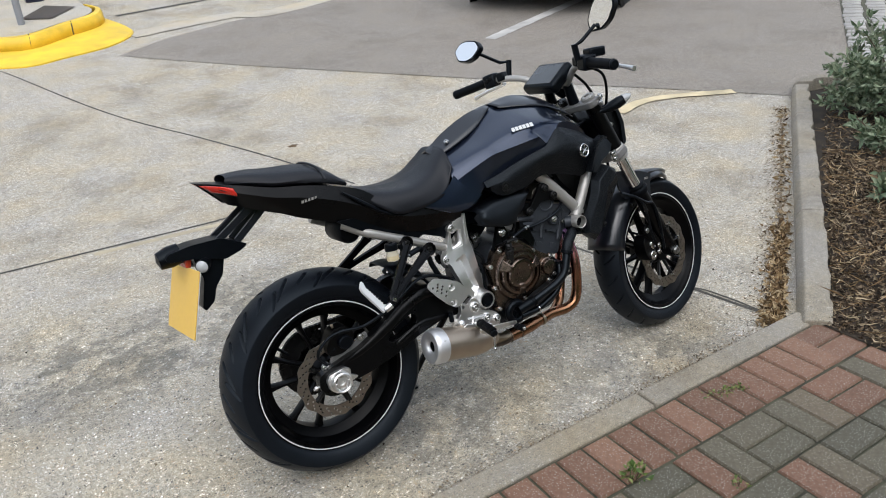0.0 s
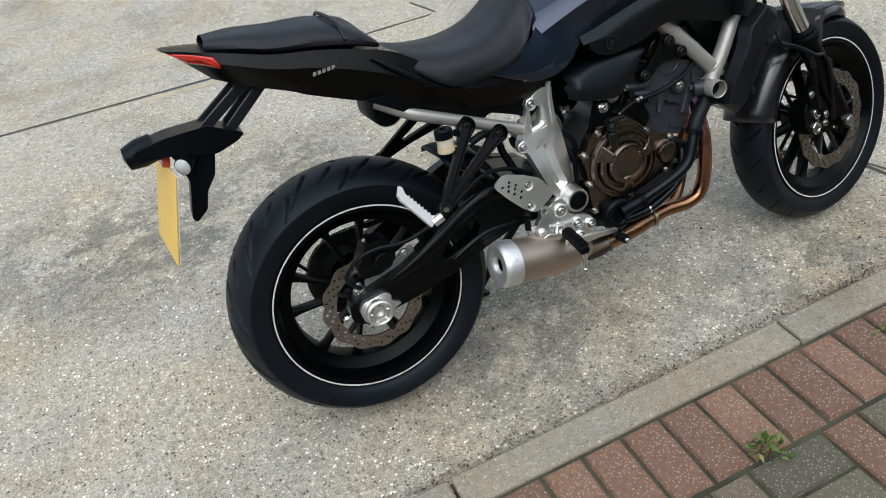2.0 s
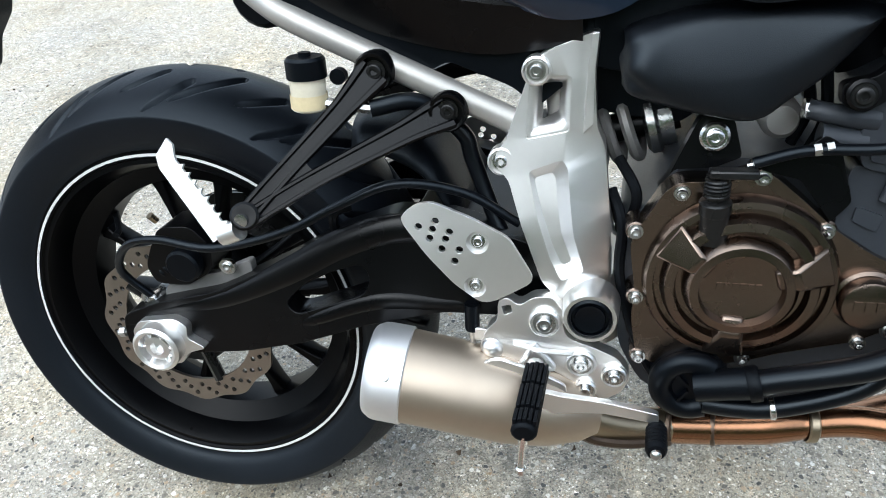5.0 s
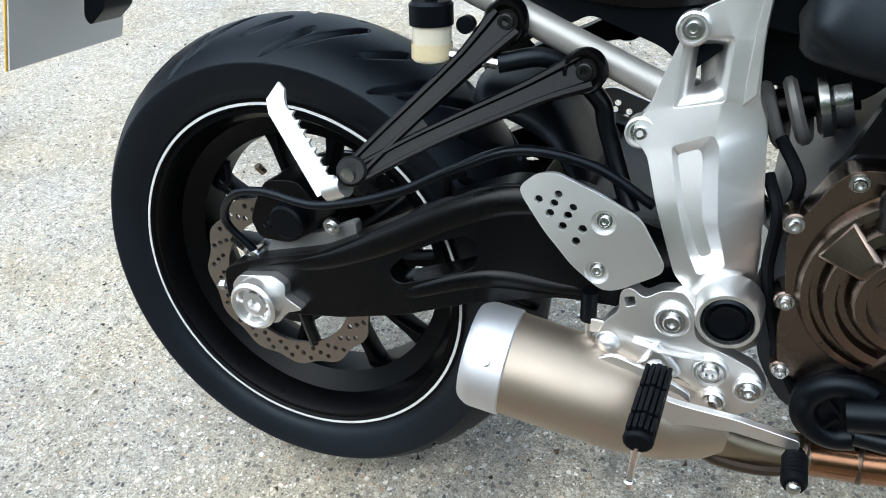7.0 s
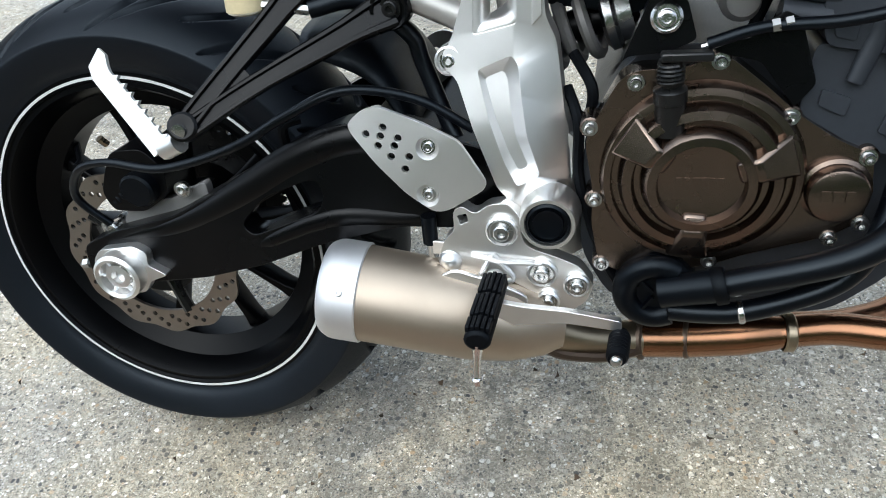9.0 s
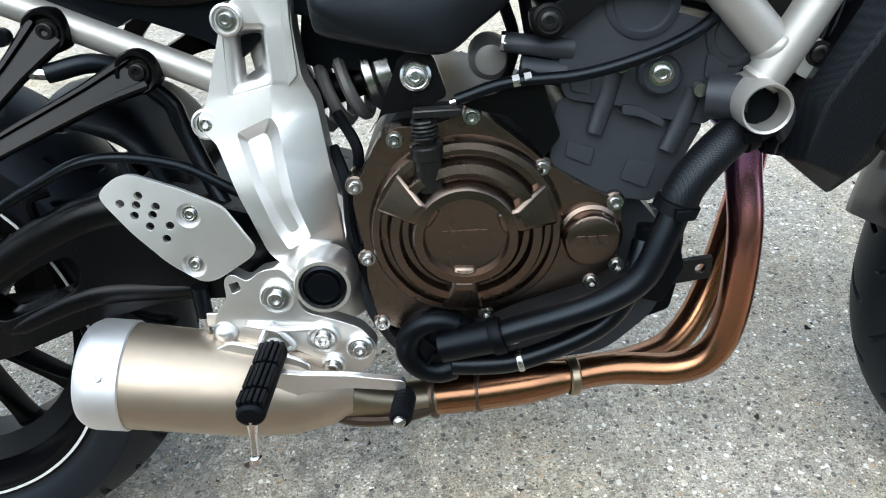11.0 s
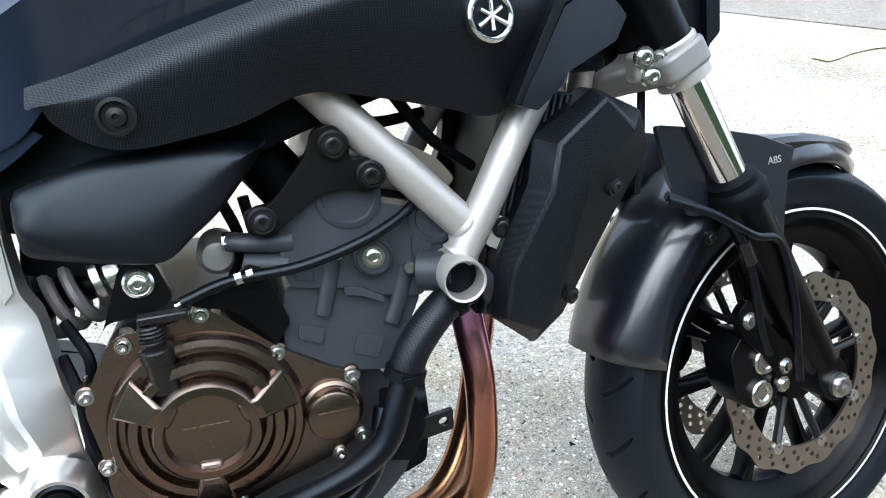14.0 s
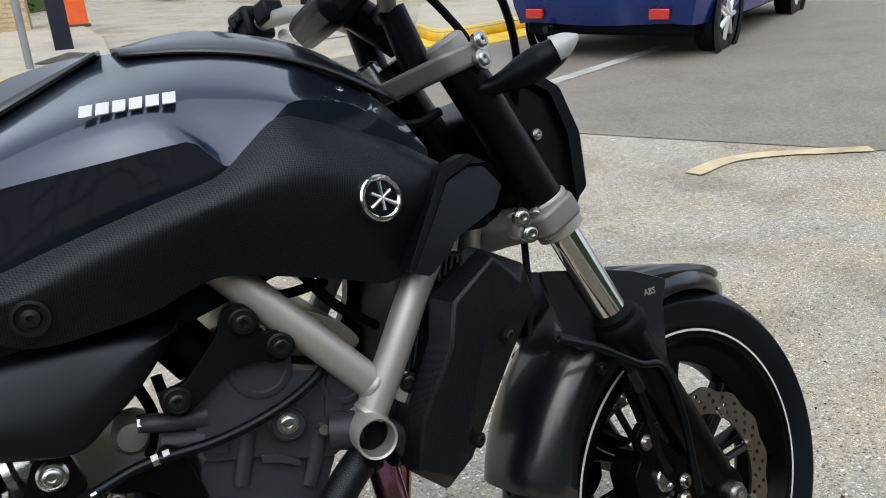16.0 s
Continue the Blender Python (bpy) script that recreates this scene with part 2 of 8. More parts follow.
def mat_header():
    """Heat-tinted steel: bronze below, violet and blue bands where it is hottest."""
    m, nt, b = nodes_of("heat_tinted_header")
    co = coords(nt)
    sep = nt.nodes.new("ShaderNodeSeparateXYZ")
    nt.links.new(co, sep.inputs[0])
    n = tex(nt, "ShaderNodeTexNoise", 30.0, co, Detail=5.0)
    mr = nt.nodes.new("ShaderNodeMapRange")
    mr.inputs["From Min"].default_value, mr.inputs["From Max"].default_value = 0.20, 0.56
    nt.links.new(sep.outputs[2], mr.inputs[0])
    ad = nt.nodes.new("ShaderNodeMath")
    ad.operation = "MULTIPLY_ADD"
    ad.inputs[1].default_value = 0.14
    nt.links.new(n.outputs[0], ad.inputs[0])
    nt.links.new(mr.outputs[0], ad.inputs[2])
    c = ramp(nt, ad.outputs[0], [(0.0, (0.20, 0.12, 0.075)), (0.2, (0.32, 0.165, 0.09)), (0.5, (0.50, 0.235, 0.15)), (0.68, (0.66, 0.28, 0.27)), (0.86, (0.50, 0.25, 0.46)), (1.0, (0.24, 0.20, 0.58))])
    nt.links.new(c, b.inputs["Base Color"])
    b.inputs["Metallic"].default_value = 1.0
    b.inputs["Roughness"].default_value = 0.24
    return m


M["header"] = mat_header()


def mat_weave():
    """Matt moulded plastic with a fine woven texture."""
    m, nt, b = nodes_of("textured_matt_plastic")
    co = coords(nt)
    mp = nt.nodes.new("ShaderNodeMapping")
    mp.inputs["Rotation"].default_value = (0, radians(38), 0)
    mp.inputs["Scale"].default_value = (1, 1, 1.6)
    nt.links.new(co, mp.inputs[0])
    ch = nt.nodes.new("ShaderNodeTexChecker")
    ch.inputs["Scale"].default_value = 560.0
    nt.links.new(mp.outputs[0], ch.inputs["Vector"])
    n = tex(nt, "ShaderNodeTexNoise", 6.0, co, Detail=4.0)
    nt.links.new(ramp(nt, n.outputs[0], [(0.3, (0.0018, 0.0022, 0.0032)), (0.7, (0.003, 0.0036, 0.005))]), b.inputs["Base Color"])
    b.inputs["Roughness"].default_value = 0.40
    b.inputs["Specular IOR Level"].default_value = 0.75
    b.inputs["Specular Tint"].default_value = (0.82, 0.92, 1.0, 1)
    wv = mixc(nt, ch.outputs["Fac"], (0.20, 0.20, 0.20), (0.44, 0.44, 0.44))
    nt.links.new(wv, b.inputs["Specular IOR Level"])
    bump(nt, b, ch.outputs["Fac"], 0.45, 0.0006)
    return m


M["weave"] = mat_weave()


# ---- building helpers ----
turned = set()                # parts of the front end, already steered


def part(name, bm, material, parent=None, label="", smooth=38, bev=0.0, solid=0.0, kind="", seg=2):
    """Links a bmesh as one mesh object under its thing (or alone)."""
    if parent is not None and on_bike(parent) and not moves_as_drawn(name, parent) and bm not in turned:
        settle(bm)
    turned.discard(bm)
    bmesh.ops.remove_doubles(bm, verts=bm.verts, dist=1e-5)
    bmesh.ops.recalc_face_normals(bm, faces=bm.faces)
    me = bpy.data.meshes.new(name)
    bm.to_mesh(me)
    bm.free()
    me.materials.append(M[material] if isinstance(material, str) else material)
    if smooth:
        me.shade_smooth()
        me.set_sharp_from_angle(angle=radians(smooth))
    ob = new(name, me)
    if parent is not None:
        ob.parent = parent
    if label or kind:
        tagged(ob, label, kind=kind)
    if solid:
        s = ob.modifiers.new("thickness", "SOLIDIFY")
        s.thickness, s.offset = solid, 0.0
    if bev:
        b = ob.modifiers.new("rounding", "BEVEL")
        b.width, b.segments, b.limit_method, b.angle_limit = bev, seg, "ANGLE", radians(40)
    return ob


def on_bike(ob):
    while ob.parent is not None:
        ob = ob.parent
    return ob.name == "motorcycle"


def thing(name, label, category, m=None, group=""):
    e = tagged(new(name), label, category, group)
    e.empty_display_size = 0.1
    if m is not None:
        e.matrix_basis = m
    return e


def BM():
    return bmesh.new()


def frame_of(axis):
    a = Vector(axis).normalized()
    u = a.orthogonal().normalized() if abs(a.y) < 0.99 else Vector((1, 0, 0))
    return a, u, a.cross(u)


def lathe(bm, prof, centre=(0, 0, 0), axis=(0, 1, 0), n=32, caps=True, a0=0.0, a1=2 * math.pi):
    """Turns a profile of (radius, distance along the axis)."""
    a, u, w = frame_of(axis)
    c, rings = Vector(centre), []
    full = a1 - a0 > 6.28
    k = n if full else n + 1
    for r, d in prof:
        if r < 1e-6:
            rings.append([bm.verts.new(c + a * d)] * k)
            continue
        rings.append([bm.verts.new(c + a * d + (u * math.cos(t) + w * math.sin(t)) * r) for t in (a0 + (a1 - a0) * i / n for i in range(k))])
    for p, q in zip(rings, rings[1:]):
        for i in range(n):
            j = (i + 1) % k
            f = list(dict.fromkeys((p[i], p[j], q[j], q[i])))
            if len(f) > 2:
                bm.faces.new(f)
    if caps and full:
        for ring in (rings[0], rings[-1]):
            if len(set(ring)) > 2:
                bm.faces.new(ring)
    return bm


def catmull(pts, per=6):
    """A smooth curve through points."""
    P = [Vector(p) for p in pts]
    P = [2 * P[0] - P[1]] + P + [2 * P[-1] - P[-2]]
    out = []
    for i in range(1, len(P) - 2):
        a, b, c, d = P[i - 1:i + 3]
        for k in range(per):
            t = k / per
            out.append(0.5 * (2 * b + (c - a) * t + (2 * a - 5 * b + 4 * c - d) * t * t + (3 * b - a - 3 * c + d) * t ** 3))
    return out + [P[-2]]


def tube(bm, pts, r, n=12, per=6, caps=True):
    """A round tube along a smooth curve; r may be a list, one radius a point."""
    path = catmull(pts, per) if per > 1 and len(pts) > 2 else [Vector(p) for p in pts]
    if isinstance(r, (list, tuple)):
        rs = np.interp(np.linspace(0, len(r) - 1, len(path)), range(len(r)), r)
    else:
        rs = [r] * len(path)
    up, rings = None, []
    for i, p in enumerate(path):
        d = (path[min(i + 1, len(path) - 1)] - path[max(i - 1, 0)]).normalized()
        up = d.orthogonal() if up is None else up - d * up.dot(d)
        up.normalize()
        w = d.cross(up)
        rings.append([bm.verts.new(p + (up * math.cos(t) + w * math.sin(t)) * rs[i]) for t in (2 * math.pi * k / n for k in range(n))])
    for p, q in zip(rings, rings[1:]):
        for i in range(n):
            bm.faces.new((p[i], p[(i + 1) % n], q[(i + 1) % n], q[i]))
    if caps:
        bm.faces.new(rings[0])
        bm.faces.new(rings[-1])
    return bm


def plate(bm, outline, y0, y1, holes=(), bend=None):
    """A flat plate in the xz plane between y0 and y1, with holes; bend(x, z) shifts it in y."""
    def loop(pts):
        vs = [bm.verts.new((x, y0, z)) for x, z in pts]
        return [bm.edges.new((vs[i], vs[(i + 1) % len(vs)])) for i in range(len(vs))]
    edges = loop(outline)
    for hpts in holes:
        edges += loop(hpts)
    before = set(bm.faces)
    bmesh.ops.triangle_fill(bm, edges=edges, use_beauty=True, use_dissolve=False)
    faces = [f for f in bm.faces if f not in before]
    out = bmesh.ops.extrude_face_region(bm, geom=faces)
    moved = [g for g in out["geom"] if isinstance(g, bmesh.types.BMVert)]
    bmesh.ops.translate(bm, vec=(0, y1 - y0, 0), verts=moved)
    if bend:
        for v in {v for f in bm.faces if f not in before for v in f.verts}:
            v.co.y += bend(v.co.x, v.co.z)
    return bm


def ring_pts(cx, cz, r, n=14, a0=0.0):
    return [(cx + r * math.cos(a0 + 2 * math.pi * i / n), cz + r * math.sin(a0 + 2 * math.pi * i / n)) for i in range(n)]


def rounded(pts, r=0.006, k=3):
    """An outline with its corners rounded."""
    out, n = [], len(pts)
    for i in range(n):
        a, b, c = Vector(pts[i - 1]), Vector(pts[i]), Vector(pts[(i + 1) % n])
        p, q = b + (a - b).normalized() * min(r, (a - b).length * 0.45), b + (c - b).normalized() * min(r, (c - b).length * 0.45)
        for j in range(k + 1):
            t = j / k
            s = (1 - t) ** 2 * p + 2 * t * (1 - t) * b + t * t * q
            out.append((s.x, s.y))
    return out


def box(bm, lo, hi, m=None):
    vs = [bm.verts.new((x, y, z)) for x in (lo[0], hi[0]) for y in (lo[1], hi[1]) for z in (lo[2], hi[2])]
    if m is not None:
        for v in vs:
            v.co = m @ v.co
    for f in ((0, 1, 3, 2), (4, 6, 7, 5), (0, 4, 5, 1), (2, 3, 7, 6), (0, 2, 6, 4), (1, 5, 7, 3)):
        bm.faces.new([vs[i] for i in f])
    return bm


def resample(pts, n, smooth=True):
    P = catmull(pts, 8) if smooth and len(pts) > 2 else [Vector(p) for p in pts]
    d = np.r_[0, np.cumsum([(b - a).length for a, b in zip(P, P[1:])])]
    s = np.linspace(0, d[-1], n)
    A = np.array([tuple(p) for p in P])
    return [Vector([float(np.interp(x, d, A[:, k])) for k in range(3)]) for x in s]


def skin(bm, groups, nu=24, nv=5, mirror=False, smooth=True):
    """Surfaces laid over rows of guide curves: smooth inside a group, creased between groups."""
    for g in groups:
        rows = [resample(c, nu, smooth) for c in g]
        cols = [resample([r[i] for r in rows], (len(rows) - 1) * nv + 1) for i in range(nu)]
        for side in ((1, -1) if mirror else (1,)):
            vs = [[bm.verts.new((p.x, p.y * side, p.z)) for p in col] for col in cols]
            for a, b in zip(vs, vs[1:]):
                for i in range(len(a) - 1):
                    try:
                        bm.faces.new((a[i], b[i], b[i + 1], a[i + 1]))
                    except ValueError:
                        pass
    return bm


def bolt(bm, c, r=0.006, axis=(0, -1, 0), h=0.005, socket=True, flange=True):
    """A cap screw with a flange and a socket."""
    p = []
    if flange:
        p += [(r * 1.45, 0), (r * 1.45, h * 0.3)]
    p += [(r, h * 0.3), (r, h * 0.85), (r * 0.85, h)]
    if socket:
        p += [(r * 0.5, h), (r * 0.45, h * 0.45), (0, h * 0.45)]
    else:
        p += [(0, h)]
    lathe(bm, [(0, -0.004)] + [(p[0][0], -0.004)] + p, c, axis, 14, caps=False)
    return bm


def lift(x, y):
    """The ground's height: level round the motorcycle, rising towards the street."""
    w = max(0.0, min(1.0, (y - 5.0) / 6.0))
    w = w * w * (3 - 2 * w)
    d = max(0.0, 0.9 * y + (0.4 * x - 2.5) * (1 - w) + (0.05 * x - 1.4) * w)
    return 0.09 * d * d / (d + 1.5)


def sheet(bm, poly, up, step=0.5):
    """A polygon of ground, cut fine enough to follow the slope, at a height above it."""
    vs = [bm.verts.new((x, y, 0)) for x, y in poly]
    f = bm.faces.new(vs)
    xs, ys = [p[0] for p in poly], [p[1] for p in poly]
    for a, b, k in ((min(xs), max(xs), 0), (min(ys), max(ys), 1)):
        n = int((b - a) / step)
        for i in range(1, n + 1):
            co = [0, 0, 0]
            co[k] = a + (b - a) * i / (n + 1)
            no = [0, 0, 0]
            no[k] = 1
            bmesh.ops.bisect_plane(bm, geom=bm.verts[:] + bm.edges[:] + bm.faces[:], plane_co=co, plane_no=no)
    for v in bm.verts:
        v.co.z = lift(v.co.x, v.co.y) + up
    return bm


def text_bars(bm, x0, x1, z0, z1, y, n, slant=0.25, thick=0.0006):
    """Plain slanted bars in place of lettering."""
    w = (x1 - x0) / n
    for i in range(n):
        a, b = x0 + i * w, x0 + i * w + w * 0.82
        s = (z1 - z0) * slant
        plate(bm, [(a, z0), (b, z0), (b + s, z1), (a + s, z1)], y, y - thick)
    return bm


# ---- the ground and the street ----
bm = BM()
edge = [-400, -120, -40, -15, -8] + [-5 + 0.5 * i for i in range(0, 61)] + [28, 32, 40, 60, 120, 400]
gv = [[bm.verts.new((x, y, lift(x, y))) for y in edge] for x in edge]
for i in range(len(edge) - 1):
    for j in range(len(edge) - 1):
        bm.faces.new((gv[i][j], gv[i + 1][j], gv[i + 1][j + 1], gv[i][j + 1]))
ground = part("ground", bm, "concrete", None, "grey exposed-aggregate concrete apron in front of the street", kind="structure")

bm = sheet(BM(), [(0.763, 7.305), (1.576, 6.128), (2.710, 4.536), (3.644, 3.176), (4.450, 2.038), (4.681, 1.656), (9.500, -2.000), (40.000, -2.000), (33.380, 22.040), (13.030, 13.140), (3.741, 8.456), (2.200, 8.014), (1.411, 7.733)], 0.005, 1.0)
part("road", bm, "asphalt", None, "worn grey asphalt road beyond the concrete apron", kind="structure")


def strip(name, pts, w, up, material, label, kind="structure"):
    """A thin painted or filled line on the ground."""
    b = BM()
    P = catmull([(x, y, 0) for x, y in pts], 8) if len(pts) > 2 else [Vector((pts[0][0], pts[0][1], 0)).lerp(Vector((pts[1][0], pts[1][1], 0)), i / 24) for i in range(25)]
    rows = []
    for i, p in enumerate(P):
        d = (P[min(i + 1, len(P) - 1)] - P[max(i - 1, 0)]).normalized()
        s = Vector((-d.y, d.x, 0)) * w * 0.5 * (1 + 0.18 * noise.noise(p * 9))
        rows.append([b.verts.new((q.x, q.y, lift(q.x, q.y) + up)) for q in (p + s, p - s)])
    for a, c in zip(rows, rows[1:]):
        b.faces.new((a[0], a[1], c[1], c[0]))
    return part(name, b, material, None, label, kind=kind)


M["joint"] = mat("dirty_joint", (0.07, 0.065, 0.055), 0.9, 0, 0, 0.5, 60, 0.6, 200)
M["old_yellow"] = mat("faded_yellow_line", (0.55, 0.46, 0.29), 0.8, 0, 0, 0.35, 40, 0.5, 250)
M["old_white"] = mat("worn_white_line", (0.50, 0.48, 0.45), 0.8, 0, 0, 0.3, 40, 0.5, 250)
M["pale_yellow"] = mat("rubbed_yellow_line", (0.42, 0.36, 0.25), 0.85, 0, 0, 0.3, 40, 0.5, 250)
strip("slab_joint", [(-9.961, 3.075), (-0.818, 2.449), (0.391, 2.378), (1.194, 2.362)], 0.022, 0.002, "joint", "dark open joint between concrete slabs")
strip("slab_joint", [(-0.488, 7.692), (-0.318, 7.294), (0.274, 5.209), (0.697, 4.083), (1.012, 3.151), (1.275, 2.111), (1.547, 1.081), (1.751, -0.232)], 0.017, 0.002, "joint", "dark open joint between concrete slabs")
strip("slab_crack", [(1.549, 0.145), (1.709, 0.084), (1.750, -0.070), (1.760, -0.233)], 0.012, 0.0025, "joint", "ragged crack in the concrete")
strip("patched_joint", [(-0.378, 2.365), (0.015, 2.333), (0.424, 2.300)], 0.05, 0.0015, "pale_yellow", "faded yellow line beside a slab joint")
strip("yellow_line", [(3.426, 2.289), (3.722, 2.366), (4.007, 2.305), (4.457, 2.056)], 0.10, 0.009, "old_yellow", "worn yellow painted line at the edge of the apron")
strip("white_line", [(4.123, 4.941), (6.125, 5.744)], 0.14, 0.009, "old_white", "worn white line on the asphalt road")
strip("gutter_strip", [(1.084, 8.190), (2.355, 8.427), (3.764, 8.497), (11.033, 12.476)], 0.35, 0.009, "path", "pale concrete channel along the road")
strip("drain_line", [(1.189, 9.504), (2.697, 9.820), (4.429, 10.206)], 0.08, 0.006, "joint", "dark joint across the far concrete")

# ---- edging kerb, brick paving and planting bed ----
EDGE_Y0, EDGE_Y1 = -0.442, -0.352     # the flush edging stones run along x
PAVE_Z = 0.050
M["mulch"] = mat("bark_and_soil", (0.030, 0.022, 0.014), 0.95, 0, 0, 0.8, 60, 1.0, 90)
M["grit"] = mat("mortar_sand", (0.060, 0.058, 0.036), 0.95, 0, 0, 0.6, 90, 0.8, 200)
M["dirt"] = mat("gutter_silt", (0.20, 0.165, 0.12), 0.95, 0, 0, 0.5, 50, 0.9, 220)


def mat_brick():
    m, nt, b = nodes_of("clay_and_grey_paver")
    co = coords(nt)
    info = nt.nodes.new("ShaderNodeObjectInfo")
    c = ramp(nt, info.outputs["Random"], [(0.0, (0.17, 0.097, 0.064)), (0.5, (0.22, 0.122, 0.080)), (1.0, (0.265, 0.150, 0.098))])
    sp = tex(nt, "ShaderNodeTexVoronoi", 150.0, co)
    n = tex(nt, "ShaderNodeTexNoise", 70.0, co, Detail=9.0, Roughness=0.7)
    c = mixc(nt, 0.8, c, ramp(nt, n.outputs[0], [(0.25, (0.5, 0.5, 0.5)), (0.75, (1.25, 1.25, 1.25))]), "MULTIPLY")
    c = mixc(nt, ramp(nt, sp.outputs["Distance"], [(0.19, (0.8, 0.8, 0.8)), (0.27, (0, 0, 0))]), c, (0.45, 0.42, 0.37))
    nt.links.new(c, b.inputs["Base Color"])
    b.inputs["Roughness"].default_value = 0.85
    bump(nt, b, n.outputs[0], 0.5, 0.002)
    return m


def mat_greybrick():
    m, nt, b = nodes_of("grey_green_paver")
    co = coords(nt)
    info = nt.nodes.new("ShaderNodeObjectInfo")
    c = ramp(nt, info.outputs["Random"], [(0.0, (0.097, 0.090, 0.065)), (0.5, (0.128, 0.114, 0.080)), (1.0, (0.17, 0.134, 0.091))])
    sp = tex(nt, "ShaderNodeTexVoronoi", 150.0, co)
    n = tex(nt, "ShaderNodeTexNoise", 70.0, co, Detail=9.0, Roughness=0.7)
    c = mixc(nt, 0.8, c, ramp(nt, n.outputs[0], [(0.25, (0.5, 0.5, 0.5)), (0.75, (1.25, 1.25, 1.25))]), "MULTIPLY")
    c = mixc(nt, ramp(nt, sp.outputs["Distance"], [(0.18, (0.75, 0.75, 0.75)), (0.26, (0, 0, 0))]), c, (0.38, 0.37, 0.33))
    nt.links.new(c, b.inputs["Base Color"])
    b.inputs["Roughness"].default_value = 0.88
    bump(nt, b, n.outputs[0], 0.5, 0.002)
    return m


M["brick"], M["greybrick"] = mat_brick(), mat_greybrick()
bm = BM()
box(bm, (-6, -7, -0.1), (1.79, EDGE_Y0 - 0.002, PAVE_Z - 0.012))
pavement = part("pavement", bm, "grit", None, "brick-paved footway of red and grey blocks beside the kerb", kind="structure")

kerb = thing("edging_kerb", "row of weathered concrete edging stones laid flush beside brick paving", "kerb")
x = -4.641
for L in (0.928, 0.928, 0.928, 0.928, 0.928, 0.928):
    b = box(BM(), (x + 0.004, EDGE_Y0, -0.12), (x + L - 0.004, EDGE_Y1, PAVE_Z))
    part("kerb_stone", b, "kerb", kerb, bev=0.008)
    x += L
b = box(BM(), (0.931, EDGE_Y0, -0.12), (1.79, EDGE_Y1, PAVE_Z))
part("kerb_stone", b, "kerb", kerb, bev=0.008)

# raised kerb round the planting bed
bed_kerb = thing("bed_kerb", "raised weathered concrete kerb with cracked joints round the planting bed", "kerb")
K = [(1.716, -0.413), (2.559, 0.186), (3.295, 0.710), (4.016, 1.224), (4.637, 1.667)]
for a, c in zip(K, K[1:]):
    d = Vector((c[0] - a[0], c[1] - a[1], 0))
    n_ = Vector((d.y, -d.x, 0)).normalized()
    L = d.length
    m = Matrix.Translation((a[0], a[1], 0)) @ Matrix.Rotation(math.atan2(d.y, d.x), 4, "Z")
    b = BM()
    zt = [0.11 + lift(*a), 0.11 + lift(*c)]
    prof = [(0, -0.1), (0.0, 0.075), (0.022, 0.108), (0.070, 0.114), (0.118, 0.112), (0.126, -0.1)]
    rows = []
    for i in range(25):
        t = 0.005 / L + (1 - 0.010 / L) * i / 24
        q = Vector((*a, 0)).lerp(Vector((*c, 0)), t)
        chip = 0.030 * max(0.0, noise.noise((q.x * 6, q.y * 6, 3.0)) - 0.05) + 0.007 * noise.noise((q.x * 31, q.y * 31, 5.0))
        low = max(0.0, 1 - (q.x - 1.73) / 0.35) * 0.045
        rows.append([b.verts.new((q.x + n_.x * (s - (chip if s > 0.1 else 0)), q.y + n_.y * (s - (chip if s > 0.1 else 0)), z + lift(q.x, q.y) - (low if z > 0 else 0) + 0.004 * noise.noise((q.x * 9, q.y * 9, z * 9)) - (0.5 * chip if 0.1 < s and z > 0 else 0))) for s, z in prof])
    for p, q in zip(rows, rows[1:]):
        for i in range(len(prof)):
            b.faces.new((p[i], p[(i + 1) % len(prof)], q[(i + 1) % len(prof)], q[i]))
    b.faces.new(rows[0])
    b.faces.new(rows[-1])
    part("kerb_stone", b, "kerb", bed_kerb, bev=0.005)
b = BM()
C, r1 = Vector((4.837, 1.496, 0)), 0.25
prof = [(0.0, -0.1), (0.0, 0.075), (0.025, 0.11), (0.135, 0.115), (0.14, -0.1)]
rows = []
for i in range(15):
    t = radians(125 - 125 * i / 10) if i < 11 else radians(0)
    if i < 11:
        p, nn = C + Vector((math.cos(t), math.sin(t), 0)) * r1, Vector((-math.cos(t), -math.sin(t), 0))
    else:
        p, nn = C + Vector((r1, 0, 0)) + Vector((0.25, -0.9, 0)) * (i - 10) * 0.6, Vector((-1, -0.2, 0)).normalized()
    rows.append([b.verts.new((p.x + nn.x * s, p.y + nn.y * s, z + lift(p.x, p.y))) for s, z in prof])
for p, q in zip(rows, rows[1:]):
    for i in range(len(prof)):
        b.faces.new((p[i], p[(i + 1) % len(prof)], q[(i + 1) % len(prof)], q[i]))
b.faces.new(rows[0])
b.faces.new(rows[-1])
part("corner_stone", b, "kerb", bed_kerb, bev=0.005)

bm = BM()
poly = [(1.766, -0.472), (1.859, -0.454), (2.610, 0.100), (3.337, 0.625), (4.065, 1.140), (4.686, 1.583), (4.901, 1.557), (5.639, -0.678), (5.000, -4.000), (1.850, -4.000)]
sheet(bm, poly, 0.05, 0.2)
for v in bm.verts:
    v.co.z += 0.012 * noise.noise((v.co.x * 3, v.co.y * 3, 0))
part("planting_bed", bm, "mulch", None, "dark soil of the planting bed", kind="structure")
strip("gutter_silt", [(1.826, -0.234), (2.068, -0.077), (2.422, 0.171), (3.205, 0.722), (4.053, 1.324)], 0.014, 0.003, "dirt", "brown silt and leaf dust along the kerb foot")
